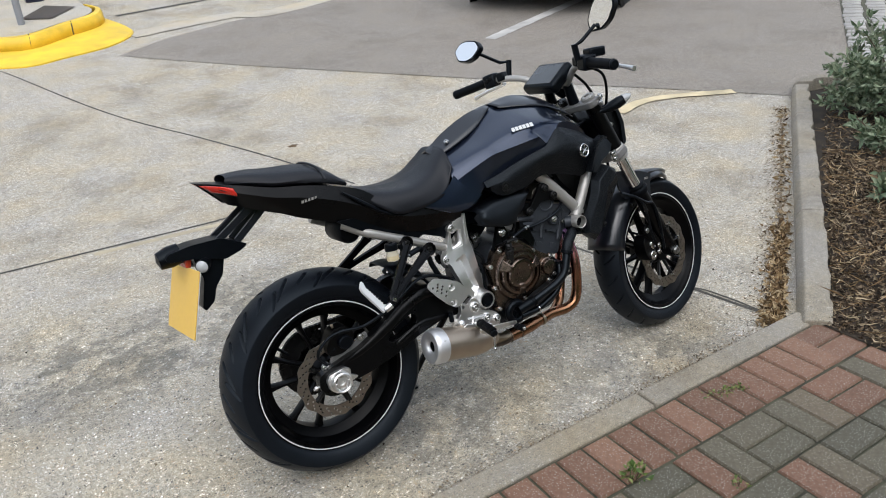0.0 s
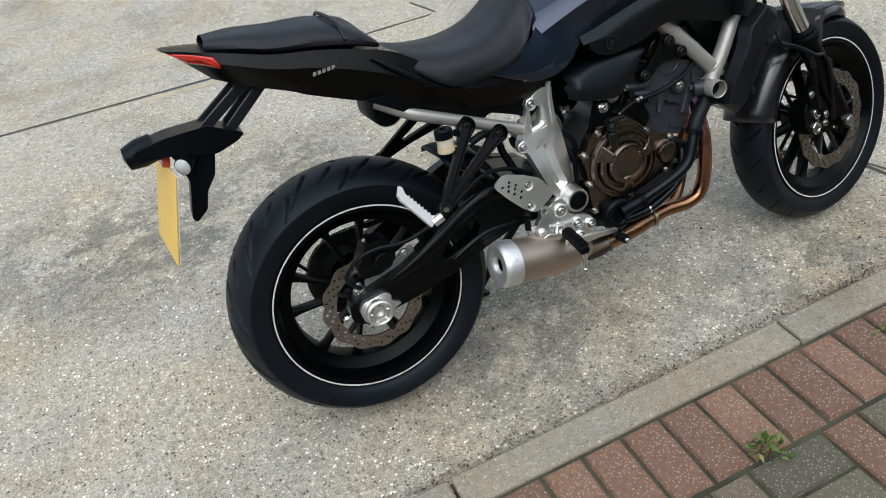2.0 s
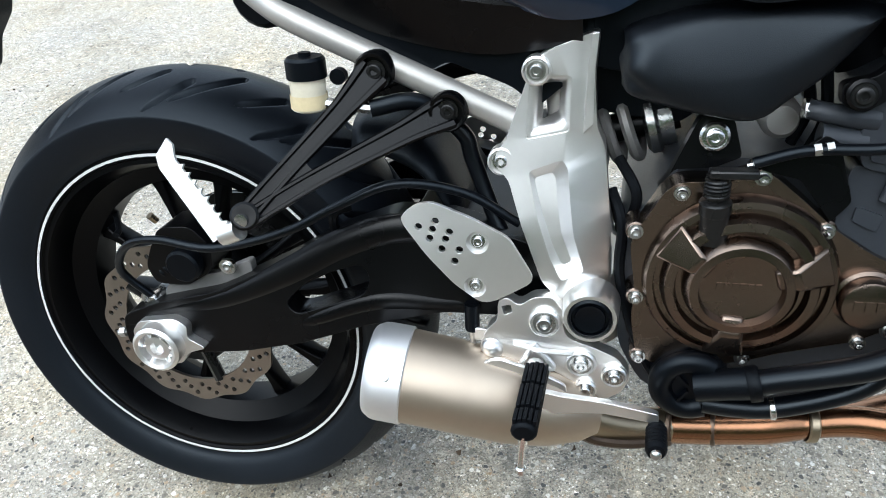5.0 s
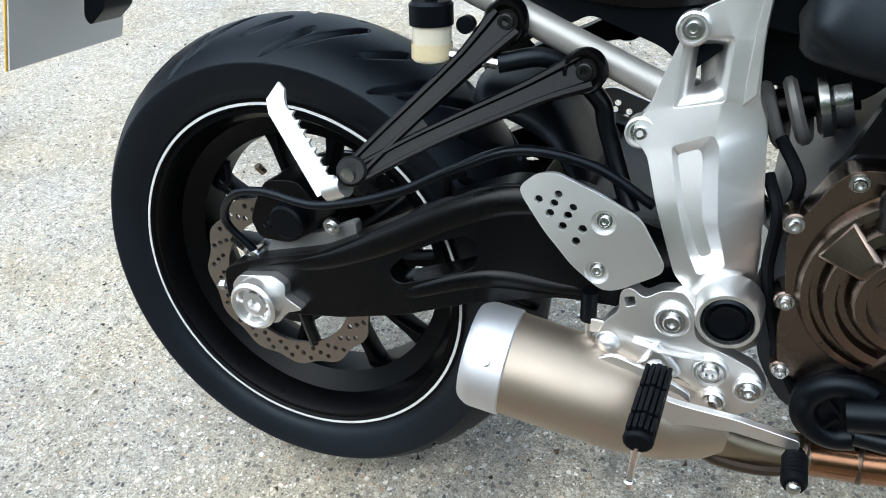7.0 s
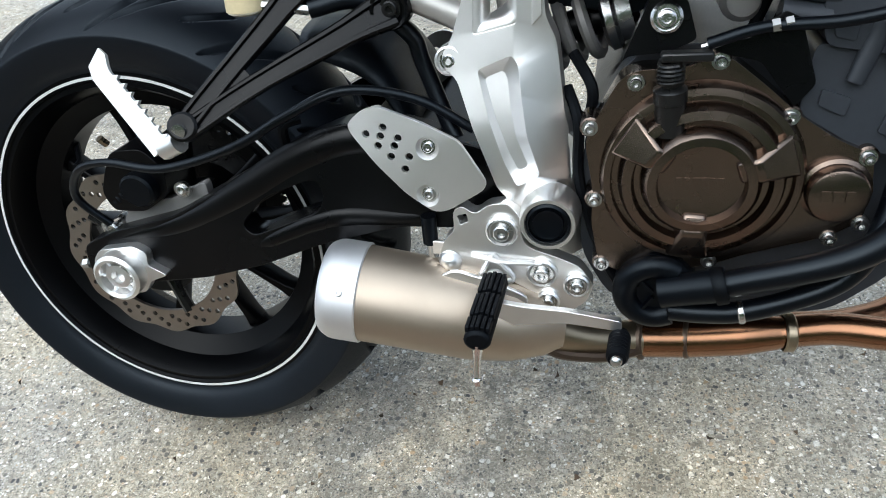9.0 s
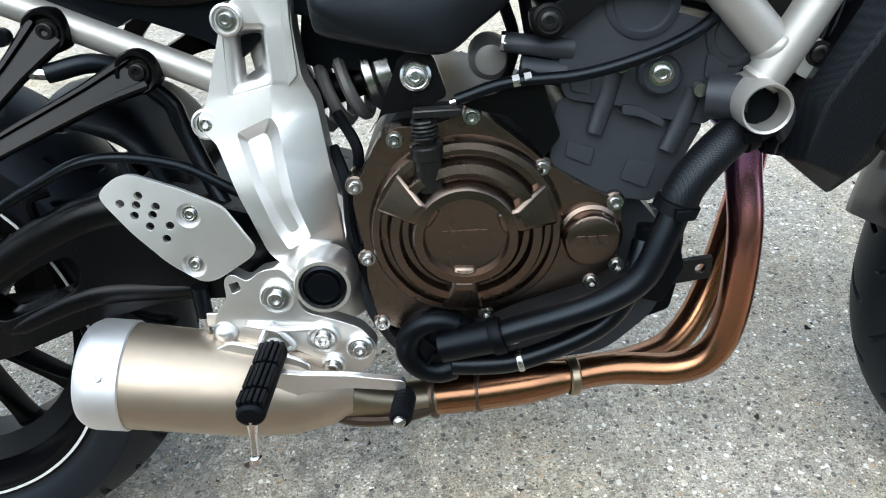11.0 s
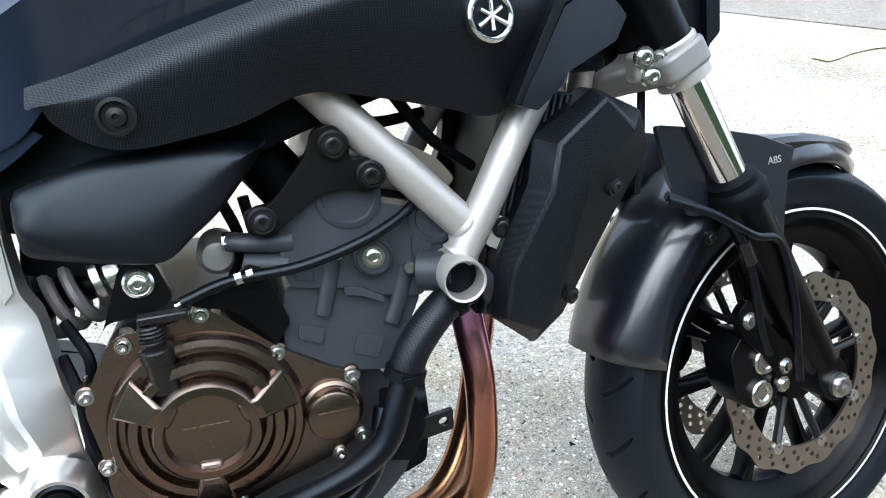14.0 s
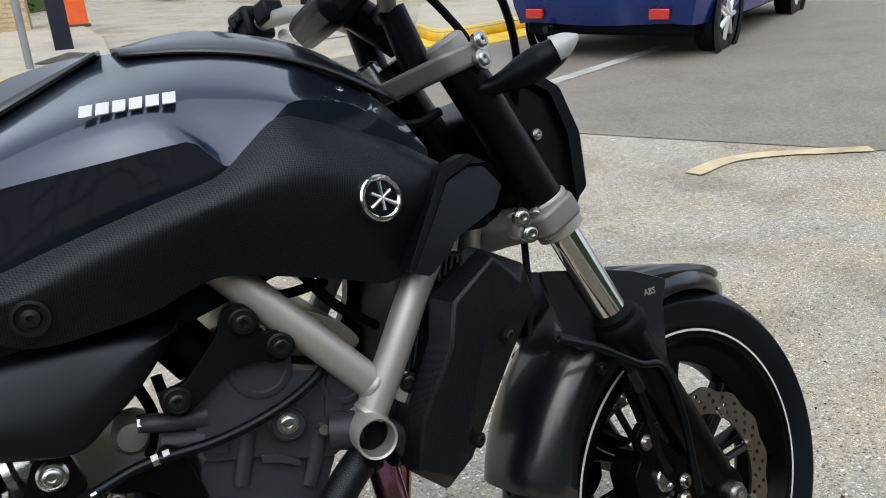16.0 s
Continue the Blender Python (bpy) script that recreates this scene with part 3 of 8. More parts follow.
strip("gutter_silt", [(-1.5, -0.345), (-0.4, -0.345), (0.3, -0.343), (0.9, -0.343), (1.5, -0.340)], 0.014, 0.003, "dirt", "brown silt along the edging kerb")


# ---- the motorcycle, leaning on its side stand ----
LEAN_LEFT = 11.2
bike = thing("motorcycle", "black and deep blue naked motorcycle leaning on its side stand", "motorcycle", pose(0, 0, 0.002, -LEAN_LEFT, 0, 0))
STEER = radians(10.3)
HEAD = Vector((1.135, 0, 0.755))
STEM = Vector((-0.445, 0, 0.895)).normalized()
STEER_M = Matrix.Translation(HEAD) @ Matrix.Rotation(STEER, 4, STEM) @ Matrix.Translation(Vector((0.020, 0, -0.010)) - HEAD)
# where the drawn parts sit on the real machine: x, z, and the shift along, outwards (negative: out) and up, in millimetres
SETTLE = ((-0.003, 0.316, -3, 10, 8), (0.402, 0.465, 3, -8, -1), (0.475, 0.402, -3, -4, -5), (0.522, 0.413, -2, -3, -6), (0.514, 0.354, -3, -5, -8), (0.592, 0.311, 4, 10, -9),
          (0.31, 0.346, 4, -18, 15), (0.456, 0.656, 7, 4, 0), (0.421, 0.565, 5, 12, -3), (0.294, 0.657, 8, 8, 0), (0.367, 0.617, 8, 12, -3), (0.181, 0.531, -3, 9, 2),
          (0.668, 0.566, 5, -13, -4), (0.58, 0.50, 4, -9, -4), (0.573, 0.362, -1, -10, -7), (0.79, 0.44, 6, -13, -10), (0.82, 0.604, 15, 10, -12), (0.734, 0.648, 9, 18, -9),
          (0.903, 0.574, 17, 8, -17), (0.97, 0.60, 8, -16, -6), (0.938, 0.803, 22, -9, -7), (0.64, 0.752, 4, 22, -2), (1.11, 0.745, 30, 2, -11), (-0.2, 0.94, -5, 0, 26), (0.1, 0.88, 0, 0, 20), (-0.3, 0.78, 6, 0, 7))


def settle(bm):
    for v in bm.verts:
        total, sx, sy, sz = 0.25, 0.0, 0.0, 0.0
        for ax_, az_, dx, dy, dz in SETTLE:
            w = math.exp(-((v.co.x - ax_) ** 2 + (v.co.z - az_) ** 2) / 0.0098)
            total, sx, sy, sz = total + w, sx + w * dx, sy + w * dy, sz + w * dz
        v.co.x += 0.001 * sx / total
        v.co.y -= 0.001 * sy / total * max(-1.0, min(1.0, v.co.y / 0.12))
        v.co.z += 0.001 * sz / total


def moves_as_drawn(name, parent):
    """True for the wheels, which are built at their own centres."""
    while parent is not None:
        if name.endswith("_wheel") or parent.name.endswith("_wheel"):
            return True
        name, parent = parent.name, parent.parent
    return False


def steer(bm):
    bmesh.ops.transform(bm, matrix=STEER_M, verts=bm.verts)
    turned.add(bm)
    return bm


def lowered(bm):
    """Sets the front calipers down to the disc's rear edge."""
    bmesh.ops.translate(bm, vec=(-0.012, 0, -0.030), verts=bm.verts)
    return bm


def tyre_mesh(c, R, half, rim_r, grooves, n=1200):
    """A tyre with a round tread, a sharp shoulder and a short sidewall; the tread grooves are cut into it."""
    rc = half * 1.4
    edge_r = R - (rc - math.sqrt(rc * rc - half * half))
    wall = [(rim_r - 0.004, half * 0.80), (rim_r + 0.003, half * 0.84), (rim_r + 0.0045, half * 0.845), (rim_r + 0.008, half * 0.875), (rim_r + 0.016, half * 0.945), (edge_r - 0.008, half * 0.992), (edge_r - 0.003, half * 1.003)]
    k = 104
    prof = wall + [(R - (rc - math.sqrt(rc * rc - y * y)), y) for y in (half * math.cos(math.pi * i / k) for i in range(k + 1))] + [(r, -y) for r, y in wall[::-1]]
    lo, hi = len(wall), len(wall) + k
    b = BM()
    vs = []
    for j, (r, y) in enumerate(prof):
        row = []
        for i in range(n):
            t = 2 * math.pi * i / n
            rr = r - (grooves(t, y / half) if lo < j < hi else 0.0)
            row.append(b.verts.new((c[0] + rr * math.cos(t), c[1] + y, c[2] + rr * math.sin(t))))
        vs.append(row)
    for p, q in zip(vs, vs[1:]):
        for i in range(n):
            j = (i + 1) % n
            b.faces.new((p[i], p[j], q[j], q[i]))
    return b


def groove_depth(t, s, repeats, cuts, width, deep):
    d = 0.0
    for side in (1, -1):
        u = s * side
        ph = t * repeats / (2 * math.pi) + (0.5 if side < 0 else 0)
        for off, lo, hi, sweep in cuts:
            if lo < u < hi:
                q = (u - lo) / (hi - lo)
                w = abs((ph - off - sweep * (q ** 1.5) + 0.5) % 1 - 0.5)
                taper = width * min(1, q * 6 + 0.3, (1 - q) * 5 + 0.25)
                if w < taper:
                    d = max(d, deep * (0.5 + 0.5 * math.cos(math.pi * min(1.0, w / taper))) ** 0.6)
    return d


def rear_grooves(t, s):
    return groove_depth(t, s, 13, ((0.10, 0.05, 0.82, 0.45), (0.45, 0.40, 0.95, 0.30), (0.72, 0.18, 0.66, 0.30)), 0.052, 0.009)


def front_grooves(t, s):
    return groove_depth(t, s, 22, ((0.10, 0.14, 0.84, -0.42),), 0.055, 0.005)


def wave_disc(bm, c, R, r_in, y0, y1, waves, hole_r, rings):
    n = waves * 8
    out = [(c[0] + (R + 0.003 * math.cos(waves * a)) * math.cos(a), c[2] + (R + 0.003 * math.cos(waves * a)) * math.sin(a)) for a in (2 * math.pi * i / n for i in range(n))]
    holes = [ring_pts(c[0], c[2], r_in, 40)]
    for k in range(waves * 2):
        for j, rr in enumerate(rings):
            a = 2 * math.pi * (k + 0.33 * j) / (waves * 2)
            holes.append(ring_pts(c[0] + rr * math.cos(a), c[2] + rr * math.sin(a), hole_r, 8))
    plate(bm, out, y0, y1, holes)
    return bm


def wheel(name, c, rim_r, half, spokes, front, label):
    st = steer if front else (lambda q: q)
    b = BM()
    h = half * 0.84
    prof = [(rim_r + 0.004, h), (rim_r + 0.004, h + 0.006), (rim_r - 0.006, h + 0.007), (rim_r - 0.014, h - 0.006), (rim_r - 0.020, h * 0.62), (rim_r - 0.045, h * 0.36), (rim_r - 0.048, 0)]
    prof = prof + [(r, -y) for r, y in prof[-2::-1]]
    inner = [(r - 0.008, y * 0.97) for r, y in prof[::-1]]
    lathe(b, prof + inner + [prof[0]], c, (0, 1, 0), 96, caps=False)
    root = part(name, st(b), "rimblack", bike, label)
    b = lathe(BM(), [(0.0, -0.06), (0.036, -0.06), (0.042, -0.045), (0.048, -0.02), (0.048, 0.02), (0.042, 0.05), (0.036, 0.07), (0, 0.07)], c, (0, 1, 0), 32, caps=False)
    part("hub", st(b), "rimblack", root)
    for a in spokes:
        b = BM()
        ca, sa = math.cos(a), math.sin(a)
        ro = rim_r - 0.05
        sec = []
        for t in np.linspace(0, 1, 7):
            r = 0.04 + (ro + 0.006 - 0.04) * t
            w = 0.0105 - 0.0050 * math.sin(math.pi * min(1, t * 1.1)) + 0.006 * max(0, t - 0.85) / 0.15
            d = 0.021 - 0.007 * t
            sec.append([b.verts.new((c[0] + ca * r - sa * u, c[1] + v, c[2] + sa * r + ca * u)) for u, v in
                        ((-w, -d * 0.5), (-w * 0.6, -d), (w * 0.6, -d), (w, -d * 0.5), (w, d * 0.5), (w * 0.6, d), (-w * 0.6, d), (-w, d * 0.5))])
        for p, q in zip(sec, sec[1:]):
            for i in range(8):
                b.faces.new((p[i], p[(i + 1) % 8], q[(i + 1) % 8], q[i]))
        b.faces.new(sec[0])
        b.faces.new(sec[-1])
        part("spoke", st(b), "rimblack", root, bev=0.0015)
    for s in (-1, 1):
        b = lathe(BM(), [(rim_r - 0.0003, s * (h + 0.0074)), (rim_r - 0.0003, s * (h + 0.0082)), (rim_r - 0.0036, s * (h + 0.0082)), (rim_r - 0.0036, s * (h + 0.0074))], c, (0, 1, 0), 96, caps=False)
        part("rim_stripe", st(b), "white", root, "thin white reflective rim stripe")
    b = tube(BM(), [(c[0] + (rim_r - 0.05) * math.cos(2.4), -0.005, c[2] + (rim_r - 0.05) * math.sin(2.4)), (c[0] + (rim_r - 0.075) * math.cos(2.4), -0.03, c[2] + (rim_r - 0.075) * math.sin(2.4)), (c[0] + (rim_r - 0.08) * math.cos(2.4), -0.045, c[2] + (rim_r - 0.08) * math.sin(2.4))], 0.0045, 8)
    part("valve", st(b), "rubber", root)
    return root


RC = (0.0, 0.0, 0.318)
FC = (1.390, 0.0, 0.297)
sp = [2 * math.pi * k / 5 + d + 0.35 for k in range(5) for d in (-0.26, 0.26)]
rear_wheel = wheel("rear_wheel", RC, 0.2305, 0.082, sp, False, "black cast rear wheel with thin spokes and a white rim line")
part("tyre", tyre_mesh(RC, 0.318, 0.090, 0.2335, rear_grooves), "tyre", rear_wheel, "black sport tyre with curved tread grooves", 60)
front_wheel = wheel("front_wheel", FC, 0.2275, 0.0535, sp, True, "black cast front wheel with thin spokes and a white rim line")
part("tyre", steer(tyre_mesh(FC, 0.295, 0.060, 0.2305, front_grooves)), "tyre", front_wheel, "black sport tyre with curved tread grooves", 60)

part("brake_disc", wave_disc(BM(), RC, 0.1195, 0.088, -0.094, -0.0895, 12, 0.0036, (0.097, 0.104, 0.1115)), "disc", rear_wheel, "wavy drilled steel brake disc", 30)
part("disc_hub", lathe(BM(), [(0.036, -0.055), (0.036, -0.085), (0.06, -0.089)], RC, (0, 1, 0), 30, caps=False), "darkbolt", rear_wheel)
for k in range(5):
    a = 2 * math.pi * k / 5
    b = tube(BM(), [(0.03 * math.cos(a), -0.086, 0.318 + 0.03 * math.sin(a)), (0.092 * math.cos(a), -0.09, 0.318 + 0.092 * math.sin(a))], 0.008, 8, 1)
    part("disc_arm", b, "darkbolt", rear_wheel)
for s in (-1, 1):
    y = s * 0.066
    part("brake_disc", steer(wave_disc(BM(), FC, 0.139, 0.103, y - 0.0022, y + 0.0022, 14, 0.0038, (0.111, 0.121, 0.130))), "disc", front_wheel, "wavy drilled steel brake disc", 30)
    for k in range(8):
        a = 2 * math.pi * (k + 0.3) / 8
        b = tube(BM(), [(FC[0] + 0.03 * math.cos(a), y * 0.7, FC[2] + 0.03 * math.sin(a)), (FC[0] + 0.108 * math.cos(a), y, FC[2] + 0.108 * math.sin(a))], 0.006, 8, 1)
        part("disc_arm", steer(b), "darkbolt", front_wheel)
        b = lathe(BM(), [(0.0085, -0.005), (0.0085, 0.005)], (FC[0] + 0.108 * math.cos(a), y, FC[2] + 0.108 * math.sin(a)), (0, 1, 0), 12)
        part("disc_button", steer(b), "bolt", front_wheel)

# sprocket and chain on the far side
b = BM()
out = []
for k in range(43 * 4):
    a = 2 * math.pi * k / (43 * 4)
    out.append((0.105 * math.cos(a) * (1.04 if k % 4 in (1, 2) else 0.975), 0.318 + 0.105 * math.sin(a) * (1.04 if k % 4 in (1, 2) else 0.975)))
plate(b, out, 0.088, 0.094, [ring_pts(0, 0.318, 0.075, 30)])
lathe(b, [(0.06, 0.07), (0.08, 0.09), (0.08, 0.094), (0.05, 0.094)], RC, (0, 1, 0), 24, caps=False)
part("sprocket", b, "darkbolt", rear_wheel)
b = BM()
loop = [(0.105 * math.cos(a), 0.318 + 0.105 * math.sin(a)) for a in np.linspace(math.pi / 2 + 0.1, 3 * math.pi / 2 - 0.1, 18)]
loop += [(0.52 + 0.035 * math.cos(a), 0.40 + 0.035 * math.sin(a)) for a in np.linspace(-math.pi / 2, math.pi / 2, 8)]
P = resample([(x, 0.091, z) for x, z in loop + loop[:1]], 92, False)
for i, (p, q) in enumerate(zip(P, P[1:])):
    d = (q - p).normalized()
    n_ = Vector((-d.z, 0, d.x)) * 0.0075
    for y in (-0.008, 0.0045) if i % 2 else (-0.0055, 0.002):
        vs = [v + Vector((0, y + e, 0)) for e in (0, 0.0025) for v in (p + n_ - d * 0.004, q + n_ + d * 0.004, q - n_ + d * 0.004, p - n_ - d * 0.004)]
        bv = [b.verts.new(v) for v in vs]
        for f in ((0, 1, 2, 3), (7, 6, 5, 4), (0, 4, 5, 1), (1, 5, 6, 2), (2, 6, 7, 3), (3, 7, 4, 0)):
            b.faces.new([bv[j] for j in f])
part("chain", b, "darkbolt", bike, "dark steel drive chain", 0)


def both(y):
    return (y, -y)


def bolts(parent, pts, r=0.006, mat_="bolt", axis=(0, -1, 0), h=0.005, name="bolt"):
    for p in pts:
        part(name, bolt(BM(), p, r, axis, h), mat_, parent)


# swingarm: two arms, a cross member and the axle blocks
ARM = [(-0.060, 0.345), (-0.012, 0.364), (0.075, 0.388), (0.177, 0.440), (0.242, 0.477), (0.305, 0.503), (0.36, 0.502), (0.45, 0.475), (0.53, 0.45), (0.53, 0.39), (0.45, 0.385), (0.36, 0.383), (0.262, 0.357),
       (0.188, 0.332), (0.099, 0.305), (0.037, 0.295), (-0.045, 0.288), (-0.063, 0.305)]
SLOT = [(0.168, 0.384), (0.180, 0.369), (0.268, 0.399), (0.276, 0.423), (0.266, 0.440), (0.203, 0.417)]
swing = part("swingarm", plate(BM(), rounded(ARM, 0.012), -0.140, -0.104, [rounded(SLOT, 0.012)], lambda x, z: 0.02 * max(0, (x - 0.2)) / 0.3), "blackpaint", bike, "satin black swingarm with an oval window", bev=0.011, seg=3)
def ridge(pts, r, flat=0.55):
    """A rounded rib that lies along the arm's face."""
    b_ = tube(BM(), [(x, 0.0, z) for x, z in pts], r, 14, 6)
    for v in b_.verts:
        v.co.y = v.co.y * flat - 0.136 + 0.02 * max(0, (v.co.x - 0.2)) / 0.3
    return b_


part("top_spine", ridge([(-0.03, 0.349), (0.075, 0.374), (0.177, 0.424), (0.242, 0.460), (0.305, 0.484), (0.36, 0.482), (0.43, 0.462)], [0.006, 0.012, 0.017, 0.018, 0.018, 0.016, 0.012]), "blackpaint", swing)
part("lower_spine", ridge([(0.165, 0.352), (0.20, 0.362), (0.262, 0.385), (0.30, 0.392), (0.36, 0.392), (0.42, 0.398)], [0.004, 0.009, 0.012, 0.012, 0.010, 0.006]), "blackpaint", swing)
part("window_rib", ridge([(0.150, 0.376), (0.158, 0.392), (0.190, 0.412), (0.24, 0.434)], [0.003, 0.006, 0.006, 0.003]), "blackpaint", swing)
part("far_arm", plate(BM(), rounded(ARM, 0.012), 0.104, 0.140, [rounded(SLOT, 0.012)]), "blackpaint", swing, bev=0.011, seg=3)
b = plate(BM(), rounded([(0.32, 0.50), (0.44, 0.475), (0.53, 0.45), (0.53, 0.39), (0.40, 0.40), (0.345, 0.43)], 0.01), -0.115, 0.115)
part("cross_member", b, "blackpaint", swing, bev=0.008)
part("axle_block", plate(BM(), rounded([(-0.03, 0.345), (0.02, 0.352), (0.036, 0.342), (0.032, 0.325), (0.056, 0.312), (0.030, 0.303), (0.018, 0.286), (-0.02, 0.283), (-0.038, 0.30), (-0.042, 0.33)], 0.006), -0.153, -0.139), "alu", swing, "cast silver axle adjuster", bev=0.003)
b = lathe(BM(), [(0.031, -0.150), (0.031, -0.170), (0.027, -0.173), (0.023, -0.171), (0.022, -0.158), (0.016, -0.158), (0.016, -0.167), (0.009, -0.168), (0.008, -0.160), (0, -0.160)], (-0.003, 0, 0.316), (0, 1, 0), 30, caps=False)
part("axle_nut", b, "alu", swing)
for k in range(6):
    a = k * math.pi / 3
    b = tube(BM(), [(-0.003 + 0.016 * math.cos(a), -0.164, 0.316 + 0.016 * math.sin(a)), (-0.003 + 0.026 * math.cos(a), -0.164, 0.316 + 0.026 * math.sin(a))], 0.0028, 6, 1)
    part("web", b, "alu", swing)
part("adjuster_bolt", tube(BM(), [(-0.045, -0.13, 0.318), (-0.082, -0.13, 0.312)], 0.0035, 8, 1), "bolt", swing)
part("adjuster_nut", lathe(BM(), [(0.007, -0.004), (0.007, 0.004)], (-0.073, -0.13, 0.3135), (1, 0, 0.1), 6), "bolt", swing)
part("hose_clip", tube(BM(), [(0.235, -0.125, 0.475), (0.24, -0.135, 0.50), (0.255, -0.125, 0.505)], 0.006, 8), "rubber", swing)

# rear caliper and its hose
cal = part("rear_caliper", plate(BM(), rounded([(-0.002, 0.445), (0.013, 0.47), (0.055, 0.473), (0.077, 0.446), (0.072, 0.412), (0.036, 0.388), (-0.008, 0.388), (-0.017, 0.413)], 0.010), -0.128, -0.075), "blackpaint", bike, "black rear brake caliper", bev=0.007, seg=3)
part("piston_cap", lathe(BM(), [(0, -0.022), (0.019, -0.022), (0.022, -0.019), (0.023, 0)], (0.042, -0.122, 0.423), (0, 1, 0), 24, caps=False), "plastic", cal)
part("caliper_bracket", plate(BM(), rounded([(-0.008, 0.369), (0.013, 0.399), (0.067, 0.402), (0.12, 0.428), (0.12, 0.4), (0.065, 0.371), (0.017, 0.342), (-0.007, 0.344)], 0.008), -0.118, -0.104), "castgrey", cal, "grey cast caliper bracket", bev=0.003)
part("guide_boot", lathe(BM(), [(0.009, 0.0), (0.010, 0.004), (0.008, 0.008), (0.010, 0.012), (0.008, 0.016), (0.009, 0.020), (0, 0.021)], (0.012, -0.120, 0.411), (-0.8, 0, -0.6), 14, caps=False), "rubber", cal)
bolts(cal, [(0.094, -0.128, 0.421), (-0.031, -0.120, 0.361)], 0.007, "bolt")
part("bleed_screw", tube(BM(), [(0.014, -0.128, 0.480), (0.011, -0.134, 0.490)], 0.0045, 8, 1), "linksteel", cal, "small coppery bleed screw")
part("brake_hose", tube(BM(), [(-0.02, -0.125, 0.365), (-0.048, -0.135, 0.41), (-0.018, -0.150, 0.455), (0.028, -0.155, 0.468), (0.10, -0.160, 0.462), (0.19, -0.16, 0.485), (0.25, -0.15, 0.515), (0.31, -0.14, 0.54), (0.38, -0.12, 0.525), (0.44, -0.11, 0.49)], 0.0052, 10), "hose", bike, "black rubber brake hose")
part("banjo", lathe(BM(), [(0.009, -0.02), (0.009, 0.012), (0.006, 0.016), (0, 0.016)], (-0.02, -0.115, 0.362), (0, -1, 0), 12, caps=False), "bolt", cal)

# heel guard
HEEL = [(0.320, 0.514), (0.335, 0.527), (0.352, 0.531), (0.395, 0.515), (0.435, 0.496), (0.462, 0.455), (0.459, 0.447), (0.420, 0.423), (0.405, 0.421), (0.376, 0.441), (0.346, 0.473), (0.322, 0.505)]
HH = [(0.339, 0.503), (0.357, 0.510), (0.372, 0.499), (0.354, 0.501), (0.351, 0.491), (0.368, 0.491), (0.364, 0.480), (0.383, 0.480), (0.378, 0.467)]
heel = part("heel_guard", plate(BM(), rounded(HEEL, 0.008), -0.162, -0.157, [ring_pts(x, z, 0.0041, 10) for x, z in HH] + [ring_pts(0.402, 0.489, 0.012, 20), ring_pts(0.400, 0.439, 0.012, 20)]), "alu", bike, "drilled silver heel guard", bev=0.0015)
part("far_heel_guard", plate(BM(), rounded(HEEL, 0.008), 0.157, 0.162, [ring_pts(x, z, 0.0041, 10) for x, z in HH]), "alu", bike, "drilled silver heel guard", bev=0.0015)
for x, z in ((0.402, 0.489), (0.400, 0.439)):
    part("dimple", lathe(BM(), [(0.0122, -0.0005), (0.0095, 0.0045), (0.0, 0.0045)], (x, -0.1615, z), (0, 1, 0), 20, caps=False), "alu", heel)
    part("bolt", bolt(BM(), (x, -0.156, z), 0.0052, (0, -1, 0), 0.005), "bolt", heel)

# silver frame cover with its window and recess
COVER = [(0.517, 0.693), (0.470, 0.676), (0.455, 0.667), (0.449, 0.654), (0.424, 0.584), (0.414, 0.572), (0.416, 0.559), (0.429, 0.548), (0.444, 0.505), (0.470, 0.440), (0.483, 0.428), (0.481, 0.405), (0.490, 0.385),
         (0.500, 0.372), (0.510, 0.360), (0.54, 0.345), (0.560, 0.352), (0.556, 0.385), (0.560, 0.410), (0.553, 0.430), (0.545, 0.470), (0.535, 0.510), (0.526, 0.579), (0.516, 0.601), (0.513, 0.647)]
WELL = [(0.450, 0.652), (0.490, 0.650), (0.489, 0.597), (0.446, 0.588)]
WINDOW = [(0.462, 0.638), (0.480, 0.640), (0.478, 0.612), (0.460, 0.602)]
RECESS = [(0.450, 0.556), (0.484, 0.569), (0.490, 0.560), (0.494, 0.530), (0.500, 0.495), (0.513, 0.456), (0.490, 0.445), (0.478, 0.468), (0.462, 0.510)]
PANEL = [(0.455, 0.545), (0.474, 0.552), (0.478, 0.544), (0.481, 0.520), (0.487, 0.490), (0.500, 0.460), (0.490, 0.455), (0.480, 0.474), (0.465, 0.512)]


def cover_bend(x, z):
    return -0.016 * math.exp(-(((z - 0.47) / 0.10) ** 2)) + 0.9 * max(0, x - 0.508) * 0.9 - 0.010 * math.exp(-((x - 0.522) ** 2 + (z - 0.413) ** 2) / 0.0016)


def well(outer, inner, y0, y1, floor):
    """A pocket with sloping walls between two outlines of as many points."""
    b = BM()
    P, Q = rounded(outer, 0.004), rounded(inner, 0.004)
    p = [b.verts.new((x, y0 + cover_bend(x, z), z)) for x, z in P]
    q = [b.verts.new((x, y1 + cover_bend(x, z), z)) for x, z in Q]
    for i in range(len(p)):
        b.faces.new((p[i], p[(i + 1) % len(p)], q[(i + 1) % len(p)], q[i]))
    if floor:
        bmesh.ops.triangle_fill(b, edges=[b.edges.get((q[i], q[(i + 1) % len(q)])) for i in range(len(q))], use_beauty=True)
    return b


